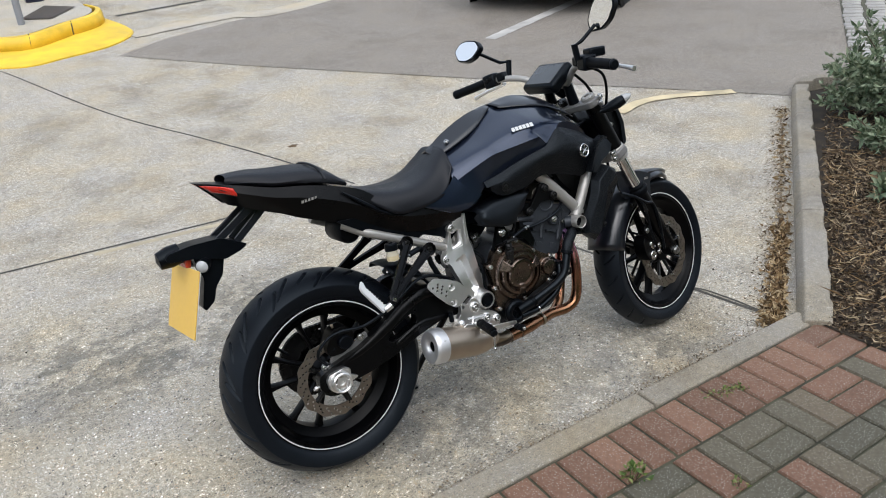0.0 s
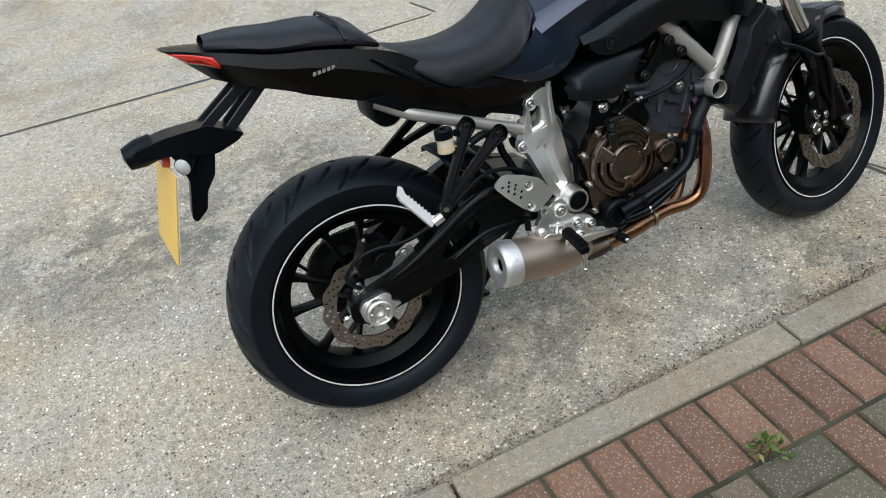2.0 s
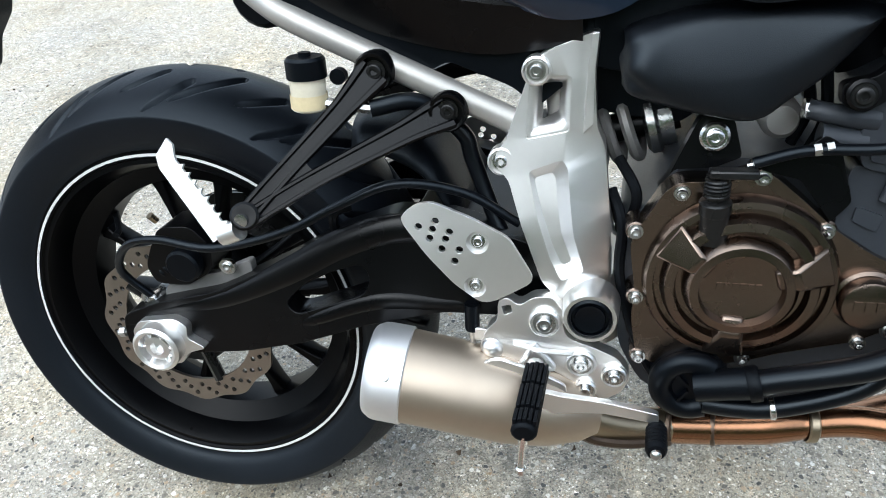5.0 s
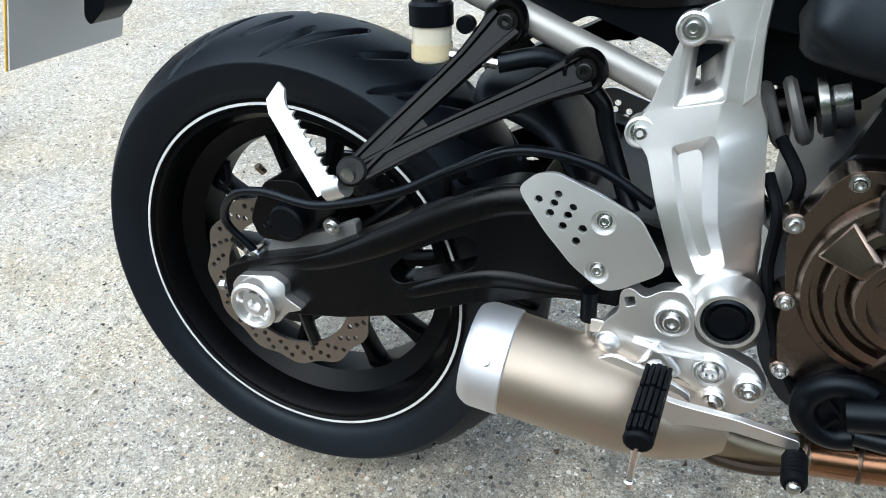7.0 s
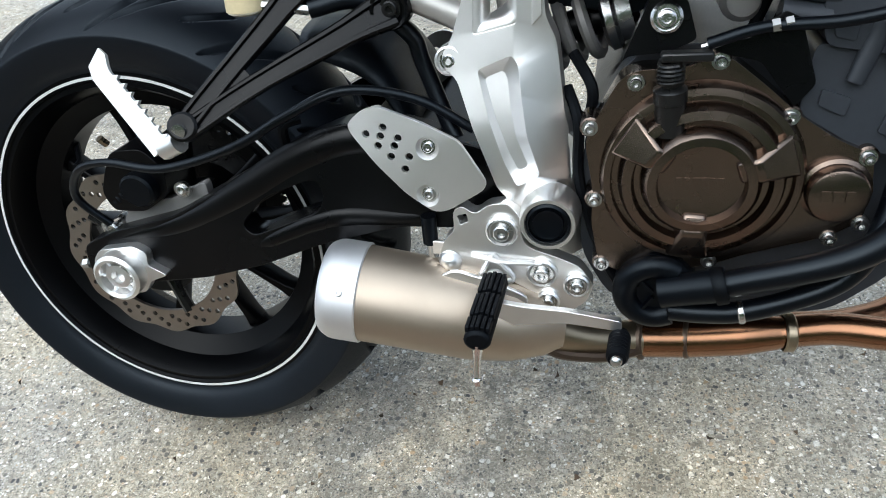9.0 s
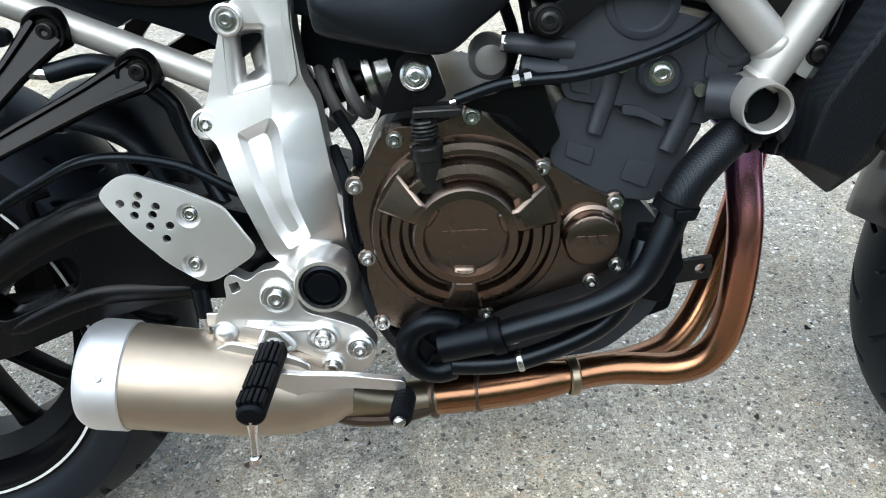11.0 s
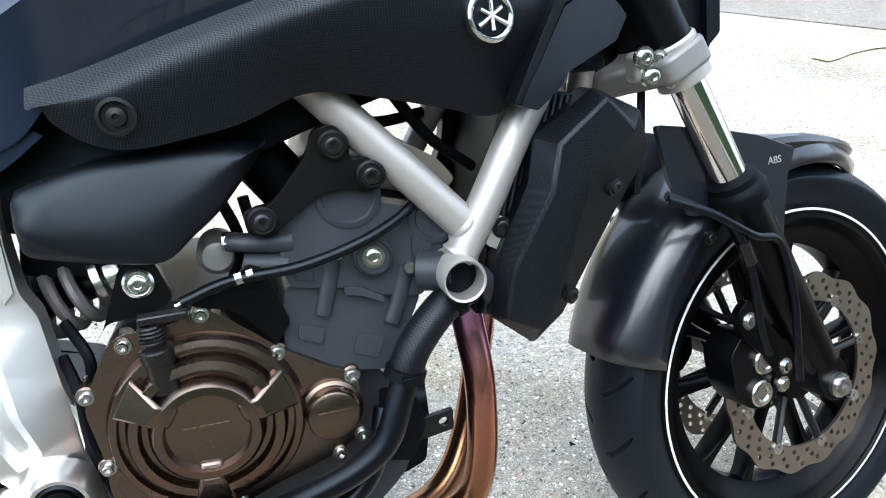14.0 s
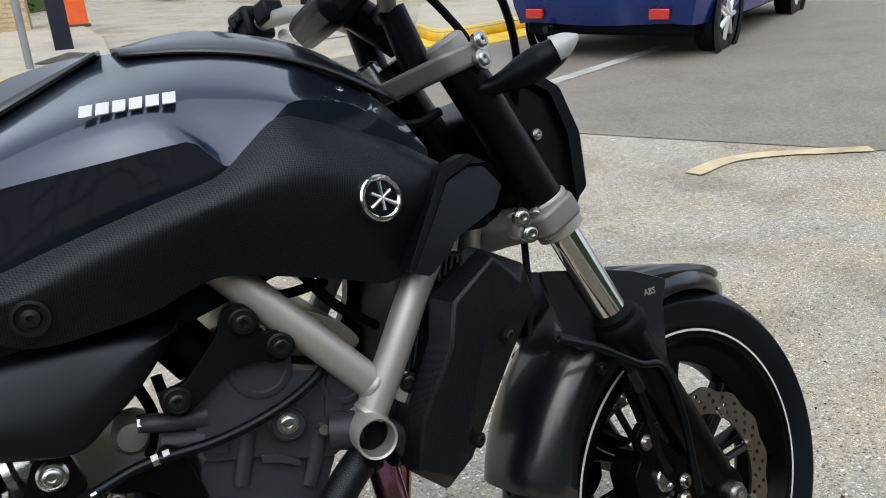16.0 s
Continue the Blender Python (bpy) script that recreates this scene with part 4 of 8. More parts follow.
cover = part("frame_cover", plate(BM(), rounded(COVER, 0.007), -0.128, -0.098, [rounded(WELL, 0.004), rounded(RECESS, 0.004)], cover_bend), "alu", bike, "cast silver frame cover beside the swingarm pivot", smooth=30, bev=0.003, seg=3)
part("window_well", well(WELL, WINDOW, -0.1265, -0.108, False), "alu", cover, smooth=20, solid=0.0012)
part("recess_panel", well(RECESS, PANEL, -0.1268, -0.1125, True), "alu", cover, smooth=20)
part("edge_chamfer", plate(BM(), [(0.5085, 0.690), (0.516, 0.691), (0.5125, 0.650), (0.513, 0.604), (0.503, 0.594), (0.5045, 0.645)], -0.1295, -0.126), "alu", cover, smooth=0, bev=0.001)
part("side_fin", plate(BM(), rounded([(0.519, 0.507), (0.548, 0.482), (0.541, 0.434), (0.528, 0.424)], 0.003), -0.119, -0.108), "alu", cover, bev=0.002)
b = lathe(BM(), [(0.0310, 0.03), (0.0285, -0.002), (0.027, -0.006), (0.0235, -0.006), (0.023, 0.0), (0.022, 0.0)], (0.522, -0.160, 0.413), (0, 1, 0), 40, caps=False)
part("pivot_ring", b, "alu", cover)
b = lathe(BM(), [(0.0225, 0.004), (0.0225, -0.004), (0.0195, -0.006), (0.019, -0.002), (0.016, -0.002), (0.0155, -0.006), (0.013, -0.005), (0, -0.005)], (0.522, -0.160, 0.413), (0, 1, 0), 40, caps=False)
part("pivot_cap", b, "plastic", cover, "round black pivot cap")
for x, z in ((0.456, 0.656), (0.421, 0.565)):
    part("boss", lathe(BM(), [(0.0145, 0.012), (0.0145, -0.003), (0.0125, -0.004), (0.011, -0.001), (0.0, -0.001)], (x, -0.130, z), (0, 1, 0), 24, caps=False), "alu", cover)
    part("bolt", bolt(BM(), (x, -0.130, z), 0.0065, (0, -1, 0), 0.006), "bolt", cover)

# rider's footpeg hanger, peg and brake lever
HANG = [(0.402, 0.360), (0.413, 0.388), (0.424, 0.398), (0.424, 0.422), (0.434, 0.428), (0.447, 0.418), (0.462, 0.430), (0.482, 0.432), (0.496, 0.414), (0.494, 0.395), (0.500, 0.383), (0.530, 0.372), (0.552, 0.362), (0.566, 0.340), (0.558, 0.318), (0.535, 0.302), (0.515, 0.308), (0.502, 0.330), (0.475, 0.345), (0.441, 0.345), (0.420, 0.343)]
hang = part("peg_hanger", plate(BM(), rounded(HANG, 0.007), -0.158, -0.140, [rounded([(0.428, 0.416), (0.438, 0.419), (0.440, 0.410), (0.431, 0.406)], 0.002)]), "alu", bike, "cast silver footpeg hanger plate", bev=0.003)
for x, z, r in ((0.475, 0.402, 0.017), (0.514, 0.354, 0.0165), (0.549, 0.340, 0.014), (0.519, 0.320, 0.0125)):
    part("boss", lathe(BM(), [(r, 0.01), (r, -0.004), (r - 0.002, -0.006), (r - 0.0035, -0.0035), (r - 0.005, -0.003), (0.0, -0.003)], (x, -0.158, z), (0, 1, 0), 24, caps=False), "alu", hang)
    part("bolt", bolt(BM(), (x, -0.161, z), r * 0.5, (0, -1, 0), 0.007), "bolt", hang)
part("ball_joint", lathe(BM(), [(0.013, 0.006), (0.0125, -0.002), (0.009, -0.007), (0.004, -0.0095), (0, -0.01)], (0.417, -0.158, 0.362), (0, 1, 0), 20, caps=False), "alu", hang)
for pts in ([(0.441, -0.16, 0.372), (0.475, -0.163, 0.368), (0.514, -0.16, 0.366)], [(0.462, -0.16, 0.372), (0.452, -0.166, 0.355), (0.448, -0.165, 0.345)], [(0.464, -0.16, 0.373), (0.485, -0.166, 0.352), (0.478, -0.166, 0.345)]):
    part("rib", tube(BM(), pts, 0.0032, 8), "alu", hang)
peg = part("footpeg", tube(BM(), [(0.466, -0.165, 0.351), (0.467, -0.18, 0.349)], 0.010, 12, 1), "alu", bike, "rider's footpeg with a ribbed black rubber")
b = BM()
sec = []
for t in np.linspace(0, 1, 8):
    c = Vector((0.470, -0.178, 0.354)).lerp(Vector((0.464, -0.270, 0.342)), t)
    w = 0.0122 + 0.0012 * t
    hgt = 0.0110
    sec.append([b.verts.new((c.x + w * math.cos(a), c.y, c.z + hgt * math.sin(a))) for a in (2 * math.pi * i / 16 for i in range(16))])
for p, q in zip(sec, sec[1:]):
    for i in range(16):
        b.faces.new((p[i], p[(i + 1) % 16], q[(i + 1) % 16], q[i]))
b.faces.new(sec[0])
b.faces.new(sec[-1])
part("peg_rubber", b, "rubber", peg, "ribbed black rubber", bev=0.003)
for k in range(5):
    x = 0.467 + (k - 2) * 0.0050
    for y0, y1 in ((-0.184, -0.212), (-0.216, -0.246), (-0.250, -0.266)):
        b = box(BM(), (x - 0.0021, y1, 0.358), (x + 0.0021, y0, 0.3665 - 0.0012 * abs(k - 2)))
        for v in b.verts:
            v.co += Vector((0.003 + 0.06 * (v.co.y + 0.178), 0, 0.003 + 0.13 * (v.co.y + 0.178)))
        part("tread_block", b, "rubber", peg, bev=0.0008)
part("feeler", tube(BM(), [(0.464, -0.264, 0.336), (0.462, -0.265, 0.320), (0.460, -0.266, 0.298), (0.460, -0.266, 0.295), (0.460, -0.266, 0.289)], [0.0065, 0.0040, 0.0036, 0.0058, 0.0055], 10, 2), "chrome", peg, "chromed peg feeler")
lever = part("brake_lever", plate(BM(), rounded([(0.462, 0.342), (0.496, 0.3365), (0.545, 0.3325), (0.594, 0.327), (0.594, 0.315), (0.540, 0.3185), (0.500, 0.316), (0.470, 0.308), (0.455, 0.318)], 0.004), -0.199, -0.191, (), lambda x, z: -0.12 * max(0, x - 0.54)), "alu", bike, "silver rear brake lever with a rubber tip", bev=0.002)
part("lever_guard", plate(BM(), rounded([(0.405, 0.352), (0.425, 0.363), (0.465, 0.352), (0.50, 0.336), (0.50, 0.318), (0.455, 0.312), (0.42, 0.325)], 0.008), -0.178, -0.173), "alu", lever, bev=0.002)
part("lever_rubber", lathe(BM(), [(0, -0.036), (0.0085, -0.034), (0.0105, -0.03)] + [(0.0098 + 0.0012 * (i % 2), -0.03 + 0.0032 * i) for i in range(13)] + [(0.0085, 0.014), (0, 0.014)], (0.592, -0.212, 0.308), (0.05, 1, -0.1), 18, caps=False), "rubber", lever)
part("lever_tip", lathe(BM(), [(0.006, 0), (0.0055, -0.003), (0.003, -0.005), (0, -0.0055)], (0.590, -0.248, 0.3115), (0.05, 1, -0.1), 14, caps=False), "bolt", lever)
part("brake_switch", tube(BM(), [(0.392, -0.14, 0.405), (0.392, -0.14, 0.372)], 0.0085, 12, 1), "plastic", hang)
part("switch_rod", tube(BM(), [(0.392, -0.14, 0.372), (0.393, -0.142, 0.355)], 0.004, 8, 1), "bolt", hang)
part("switch_tab", box(BM(), (0.395, -0.147, 0.362), (0.42, -0.143, 0.378)), "alu", hang, bev=0.001)

# silencer
A0, A1 = Vector((0.279, -0.170, 0.324)), Vector((0.505, -0.158, 0.288))
ax = (A1 - A0).normalized()
Ls = (A1 - A0).length
muf = part("silencer", lathe(BM(), [(0.0535, 0.038), (0.0535, 0.10), (0.052, 0.16), (0.046, 0.205), (0.034, Ls + 0.012), (0.022, Ls + 0.03)], A0, ax, 40), "muffler", bike, "short under-slung silencer in brushed bronze tone")
part("end_cap", lathe(BM(), [(0.018, 0.05), (0.018, 0.010), (0.020, 0.004), (0.024, 0.001), (0.039, -0.002), (0.0485, -0.0015), (0.0510, 0.0010), (0.0545, 0.0075), (0.0555, 0.0125), (0.0558, 0.0405), (0.0540, 0.0420)], A0, ax, 40, caps=False), "mufcap", muf, "satin silver end cap with a dark outlet")
part("outlet", lathe(BM(), [(0.0175, 0.012), (0.0165, 0.06), (0.0, 0.06)], A0, ax, 24, caps=False), "rubber", muf)
part("bolt", bolt(BM(), A0 + ax * 0.031 + Vector((0, -0.047, 0.027)), 0.004, (0, -0.87, 0.5), 0.003), "bolt", muf)
part("bolt", bolt(BM(), A0 + ax * 0.14 + Vector((0, -0.020, -0.047)), 0.0045, (0, -0.35, -0.93), 0.003), "bolt", muf)
part("bracket_bolt", bolt(BM(), (0.437, -0.205, 0.310), 0.006, (0, -1, 0), 0.006), "bolt", muf)
part("bracket_tab", tube(BM(), [(0.437, -0.16, 0.34), (0.437, -0.198, 0.315)], 0.006, 8, 1), "alu", muf)

# exhaust pipes
ex = part("exhaust_pipe", tube(BM(), [(0.895, -0.078, 0.56), (0.928, -0.078, 0.525), (0.940, -0.077, 0.47), (0.948, -0.090, 0.40), (0.945, -0.093, 0.315), (0.927, -0.093, 0.260), (0.888, -0.09, 0.239), (0.82, -0.085, 0.240), (0.755, -0.095, 0.238)], 0.0185, 18), "header", bike, "heat-tinted bronze and violet exhaust header")
part("far_header", tube(BM(), [(0.915, 0.045, 0.56), (0.982, 0.045, 0.525), (0.996, 0.04, 0.46), (0.986, 0.035, 0.38), (0.955, 0.02, 0.275), (0.912, -0.005, 0.222), (0.85, -0.03, 0.210), (0.78, -0.06, 0.222), (0.72, -0.085, 0.235)], 0.0185, 16), "header", ex)
part("collector", tube(BM(), [(0.76, -0.094, 0.238), (0.72, -0.10, 0.238), (0.66, -0.108, 0.238), (0.60, -0.118, 0.242)], [0.0195, 0.024, 0.0235, 0.022], 18), "header", ex)
for q in ((0.615, -0.116, 0.2412), (0.507, -0.154, 0.281), (0.665, -0.107, 0.238)):
    part("weld_bead", lathe(BM(), [(0.0222, -0.004), (0.0255, -0.002), (0.0255, 0.002), (0.0222, 0.004)], q, (1, -0.2, 0.1 if q[0] > 0.6 else 0.4), 20, caps=False), "sootsteel", ex)
part("collar", lathe(BM(), [(0.021, -0.006), (0.023, -0.004), (0.023, 0.004), (0.021, 0.006)], (0.772, -0.092, 0.238), (1, 0.1, 0), 20, caps=False), "linksteel", ex, "welded grey collar")
part("link_pipe", tube(BM(), [(0.61, -0.117, 0.241), (0.575, -0.128, 0.247), (0.54, -0.142, 0.262), (0.50, -0.156, 0.285)], [0.022, 0.0225, 0.023, 0.024], 18), "linksteel", ex)
part("brace_rod", tube(BM(), [(0.505, -0.165, 0.268), (0.53, -0.165, 0.252), (0.575, -0.155, 0.242), (0.612, -0.135, 0.238)], 0.006, 8), "sootsteel", ex)

# ---- engine ----
eng = part("engine", plate(BM(), rounded([(0.55, 0.36), (0.58, 0.30), (0.68, 0.275), (0.80, 0.29), (0.85, 0.34), (0.865, 0.42), (0.80, 0.50), (0.74, 0.545), (0.66, 0.575), (0.60, 0.57), (0.555, 0.50)], 0.02), -0.118, 0.13), "engine", bike, "dark grey twin-cylinder engine with a bronze clutch cover", bev=0.008)
part("sump", plate(BM(), rounded([(0.60, 0.31), (0.64, 0.255), (0.76, 0.265), (0.80, 0.30)], 0.015), -0.08, 0.09), "engine", eng, bev=0.01)
CYL = [(0.736, 0.516), (0.792, 0.482), (0.832, 0.475), (0.852, 0.506), (0.873, 0.549), (0.835, 0.556), (0.800, 0.569), (0.744, 0.577), (0.740, 0.557)]
part("cylinder", plate(BM(), rounded(CYL, 0.008), -0.141, 0.13), "engine", eng, "matt grey cylinder block", bev=0.006, seg=3)
HEADB = [(0.748, 0.576), (0.800, 0.568), (0.835, 0.555), (0.874, 0.548), (0.886, 0.579), (0.905, 0.604), (0.893, 0.632), (0.845, 0.646), (0.816, 0.655), (0.786, 0.663), (0.764, 0.656), (0.745, 0.640), (0.744, 0.600)]
part("cylinder_head", plate(BM(), rounded(HEADB, 0.010), -0.149, 0.13), "engine", eng, "matt grey cylinder head", bev=0.007, seg=3)
HEADO = [(0.775, 0.668), (0.815, 0.660), (0.894, 0.638), (0.925, 0.655), (0.905, 0.680), (0.873, 0.699), (0.823, 0.718), (0.788, 0.702)]
part("head_cover", plate(BM(), rounded(HEADO, 0.010), -0.128, 0.12), "headcover", eng, "bronze-grey cylinder head cover", bev=0.008, seg=3)
part("head_gasket", plate(BM(), [(0.776, 0.668), (0.815, 0.660), (0.894, 0.638), (0.895, 0.643), (0.816, 0.666), (0.778, 0.674)], -0.134, 0.125), "rubber", eng)
part("head_flange", plate(BM(), rounded([(0.772, 0.662), (0.815, 0.654), (0.892, 0.632), (0.895, 0.637), (0.816, 0.660), (0.774, 0.668)], 0.002), -0.141, 0.125), "headcover", eng, bev=0.001)
# relief on the cylinder's side: stud tunnels, a shelf, pads and cam bosses
for pts in ([(0.775, 0.545), (0.783, 0.572), (0.792, 0.602)], [(0.839, 0.526), (0.851, 0.555), (0.859, 0.582)]):
    b = tube(BM(), [(x, 0.0, z) for x, z in pts], [0.0075, 0.0085, 0.0085], 14, 4)
    for v in b.verts:
        v.co.y = v.co.y * 0.75 - 0.147
    part("stud_tunnel", b, "engine", eng)
for pts, y in (([(0.797, 0.571), (0.812, 0.569), (0.834, 0.556), (0.833, 0.549), (0.812, 0.560), (0.797, 0.562)], -0.154), ([(0.752, 0.538), (0.776, 0.530), (0.772, 0.514), (0.750, 0.524)], -0.1445), ([(0.752, 0.600), (0.772, 0.596), (0.770, 0.580), (0.754, 0.584)], -0.152), ([(0.806, 0.520), (0.832, 0.512), (0.824, 0.490), (0.800, 0.500)], -0.1445), ([(0.868, 0.612), (0.888, 0.604), (0.880, 0.588), (0.866, 0.592)], -0.152)):
    part("pad", plate(BM(), rounded(pts, 0.003), y, -0.13), "engine", eng, bev=0.002)
for x, z, r in ((0.813, 0.661, 0.031), (0.892, 0.630, 0.026)):
    part("cam_boss", lathe(BM(), [(r, 0.01), (r, -0.0035), (r - 0.002, -0.0045), (r - 0.006, -0.0046), (r - 0.008, -0.0025), (0, -0.0025)], (x, -0.148, z - 0.004), (0, 1, 0), 36, caps=False, a0=0.0, a1=2 * math.pi), "engine", eng, bev=0)
part("plug_boss", lathe(BM(), [(0.019, 0.02), (0.019, -0.012), (0.0165, -0.015), (0.0155, -0.012), (0, -0.012)], (0.827, -0.150, 0.599), (0, 1, 0), 28, caps=False), "engine", eng)
part("plug_bolt", bolt(BM(), (0.827, -0.162, 0.599), 0.0075, (0, -1, 0), 0.005), "bolt", eng)
for x, z in ((0.7945, 0.606), (0.861, 0.583)):
    part("stud", tube(BM(), [(x, -0.153, z), (x, -0.162, z)], 0.006, 10, 1), "bolt", eng)
part("coolant_fitting", tube(BM(), [(0.700, -0.14, 0.627), (0.722, -0.145, 0.624), (0.755, -0.14, 0.62)], [0.009, 0.009, 0.013], 12), "engine", eng)
part("fitting_nut", lathe(BM(), [(0.009, -0.004), (0.009, 0.006)], (0.700, -0.14, 0.627), (1, 0, -0.1), 8), "bolt", eng)
part("coolant_fitting", tube(BM(), [(0.712, -0.14, 0.604), (0.75, -0.14, 0.598)], 0.012, 12, 1), "engine", eng)
part("starter_cap", lathe(BM(), [(0.02, 0.03), (0.02, -0.004), (0.014, -0.012), (0, -0.014)], (0.688, -0.09, 0.605), (0, 1, 0), 20, caps=False), "pipe", eng)

# engine mount bracket
MB = [(0.718, 0.655), (0.720, 0.637), (0.738, 0.630), (0.752, 0.640), (0.785, 0.665), (0.815, 0.668), (0.828, 0.660), (0.845, 0.668), (0.847, 0.687), (0.832, 0.695), (0.818, 0.692), (0.820, 0.712), (0.808, 0.726), (0.790, 0.722), (0.780, 0.700), (0.745, 0.662)]
mb = part("engine_bracket", plate(BM(), rounded(MB, 0.006), -0.166, -0.152), "blackpaint", bike, "matt black engine mounting bracket", bev=0.003)
for x, z in ((0.734, 0.648), (0.805, 0.708), (0.834, 0.678)):
    part("washer", lathe(BM(), [(0.0135, 0.004), (0.0135, -0.006), (0.011, -0.008), (0.0, -0.006)], (x, -0.166, z), (0, 1, 0), 20, caps=False), "blackpaint", mb)
    part("bolt", bolt(BM(), (x, -0.172, z), 0.0075, (0, -1, 0), 0.006), "darkbolt", mb)
part("frame_tab", plate(BM(), rounded([(0.80, 0.745), (0.815, 0.70), (0.85, 0.672), (0.875, 0.672), (0.88, 0.69)], 0.006), -0.150, -0.142), "pipe", mb, "silver frame tab", bev=0.002)

# clutch cover
CC = [(0.560, 0.505), (0.556, 0.492), (0.565, 0.44), (0.563, 0.41), (0.570, 0.365), (0.590, 0.352), (0.625, 0.352), (0.676, 0.362), (0.71, 0.378), (0.775, 0.402), (0.800, 0.418), (0.803, 0.455), (0.800, 0.482), (0.77, 0.495), (0.735, 0.518), (0.705, 0.545), (0.672, 0.572), (0.635, 0.56), (0.600, 0.560), (0.585, 0.552)]
cc = part("clutch_cover", plate(BM(), rounded(CC, 0.010), -0.150, -0.118), "bronze", eng, "bronze clutch cover with stepped rings", bev=0.005, seg=3)
KC = (0.659, -0.150, 0.461)
part("ring", lathe(BM(), [(0.090, 0.004), (0.088, -0.006), (0.085, -0.011), (0.079, -0.012), (0.0775, -0.005), (0.0725, -0.005), (0.0710, -0.014), (0.068, -0.020), (0.060, -0.0215), (0.0575, -0.012), (0.0525, -0.0115), (0.0500, -0.023), (0.046, -0.0275), (0.0385, -0.0285), (0.0365, -0.0185), (0.034, -0.0178), (0, -0.0178)], KC, (0, 1, 0), 64, caps=False), "bronze", cc)
for deg_ in (148, 18, 266):
    a = radians(deg_)
    m = Matrix.Translation((KC[0], -0.150, KC[2])) @ Matrix.Rotation(-a, 4, "Y")
    b = BM()
    w0, w1 = 0.010, 0.020
    vs = [m @ Vector(p) for p in ((0.032, -0.0215, -w0), (0.032, -0.0215, w0), (0.080, -0.014, w1), (0.080, -0.014, -w1), (0.030, 0, -w0 - 0.003), (0.030, 0, w0 + 0.003), (0.086, 0, w1 + 0.003), (0.086, 0, -w1 - 0.003), (0.050, -0.029, -w0), (0.050, -0.029, w0))]
    bv = [b.verts.new(v) for v in vs]
    for f in ((0, 1, 9, 8), (8, 9, 2, 3), (0, 8, 3, 7, 4), (1, 5, 6, 2, 9), (0, 4, 5, 1), (3, 2, 6, 7), (4, 7, 6, 5)):
        b.faces.new([bv[i] for i in f])
    part("claw", b, "bronze", cc, bev=0.003)
for i in range(6):
    part("mark_bar", text_bars(BM(), 0.638 + 0.007 * i, 0.644 + 0.007 * i, 0.458, 0.465, KC[1] - 0.0178, 1, 0.0, 0.0012), "bronze", cc)
b = lathe(BM(), [(0.030, 0.004), (0.030, -0.004), (0.0265, -0.0055), (0.026, -0.015), (0.0245, -0.018), (0.022, -0.019), (0, -0.019)], (0.773, -0.150, 0.450), (0, 1, 0), 36, caps=False)
part("filler_cap", b, "bronze", cc)
for i in range(3):
    part("mark_bar", text_bars(BM(), 0.758 + 0.010 * i, 0.767 + 0.010 * i, 0.446, 0.456, -0.169, 1, 0.0, 0.0012), "bronze", cc)
bolts(cc, [(x, -0.149, z) for x, z in ((0.599, 0.549), (0.668, 0.566), (0.729, 0.516), (0.795, 0.480), (0.560, 0.507), (0.566, 0.434), (0.573, 0.362), (0.602, 0.349), (0.675, 0.367), (0.775, 0.400), (0.799, 0.416))], 0.0052, h=0.009)
for x, z in ((0.599, 0.549), (0.668, 0.566), (0.729, 0.516), (0.795, 0.480), (0.560, 0.507), (0.566, 0.434), (0.573, 0.362)):
    part("bolt_boss", lathe(BM(), [(0.0095, 0.03), (0.0095, -0.0005), (0.008, -0.002), (0, -0.002)], (x, -0.148, z), (0, 1, 0), 16, caps=False), "bronze", cc)
# release arm and clutch cable
arm = part("clutch_arm", lathe(BM(), [(0.013, -0.03), (0.013, 0.0), (0.0145, 0.001), (0.0145, 0.012), (0.012, 0.014), (0.008, 0.015), (0.008, 0.030), (0.010, 0.031), (0.010, 0.038), (0, 0.038)], (0.628, -0.162, 0.535), (-0.05, -0.12, 1), 20, caps=False), "darkbolt", eng, "dark clutch release shaft")
part("spring", tube(BM(), [(0.627 + 0.0105 * math.cos(i * 1.05), -0.166 + 0.0105 * math.sin(i * 1.05), 0.552 + 0.0006 * i) for i in range(30)], 0.0016, 6, 3), "darkbolt", arm)
part("arm", box(BM(), (0.618, -0.178, 0.573), (0.66, -0.164, 0.581)), "darkbolt", arm, bev=0.002)
part("clutch_cable", tube(BM(), [(0.655, -0.166, 0.585), (0.698, -0.166, 0.597), (0.757, -0.172, 0.602), (0.807, -0.178, 0.616), (0.85, -0.168, 0.632), (0.885, -0.145, 0.65)], 0.0052, 10), "hose", bike, "black clutch cable across the engine")
part("cable_adjuster", tube(BM(), [(0.650, -0.166, 0.583), (0.70, -0.166, 0.597)], 0.0028, 8, 1), "bolt", bike)
for x, z in ((0.706, 0.5985), (0.716, 0.600)):
    part("cable_nut", lathe(BM(), [(0.0058, -0.003), (0.0058, 0.003)], (x, -0.167, z), (1, 0, 0.18), 6), "bolt", bike)
part("cable_bracket", plate(BM(), rounded([(0.69, 0.585), (0.715, 0.607), (0.728, 0.60), (0.745, 0.545), (0.73, 0.525), (0.70, 0.565), (0.67, 0.572), (0.655, 0.58)], 0.004), -0.152, -0.146), "blackpaint", bike, "matt black cable bracket", bev=0.002)
part("rear_mount", plate(BM(), rounded([(0.608, 0.62), (0.622, 0.628), (0.638, 0.62), (0.648, 0.585), (0.625, 0.575), (0.59, 0.572), (0.575, 0.552), (0.585, 0.565)], 0.005), -0.150, -0.136), "blackpaint", bike, bev=0.003)
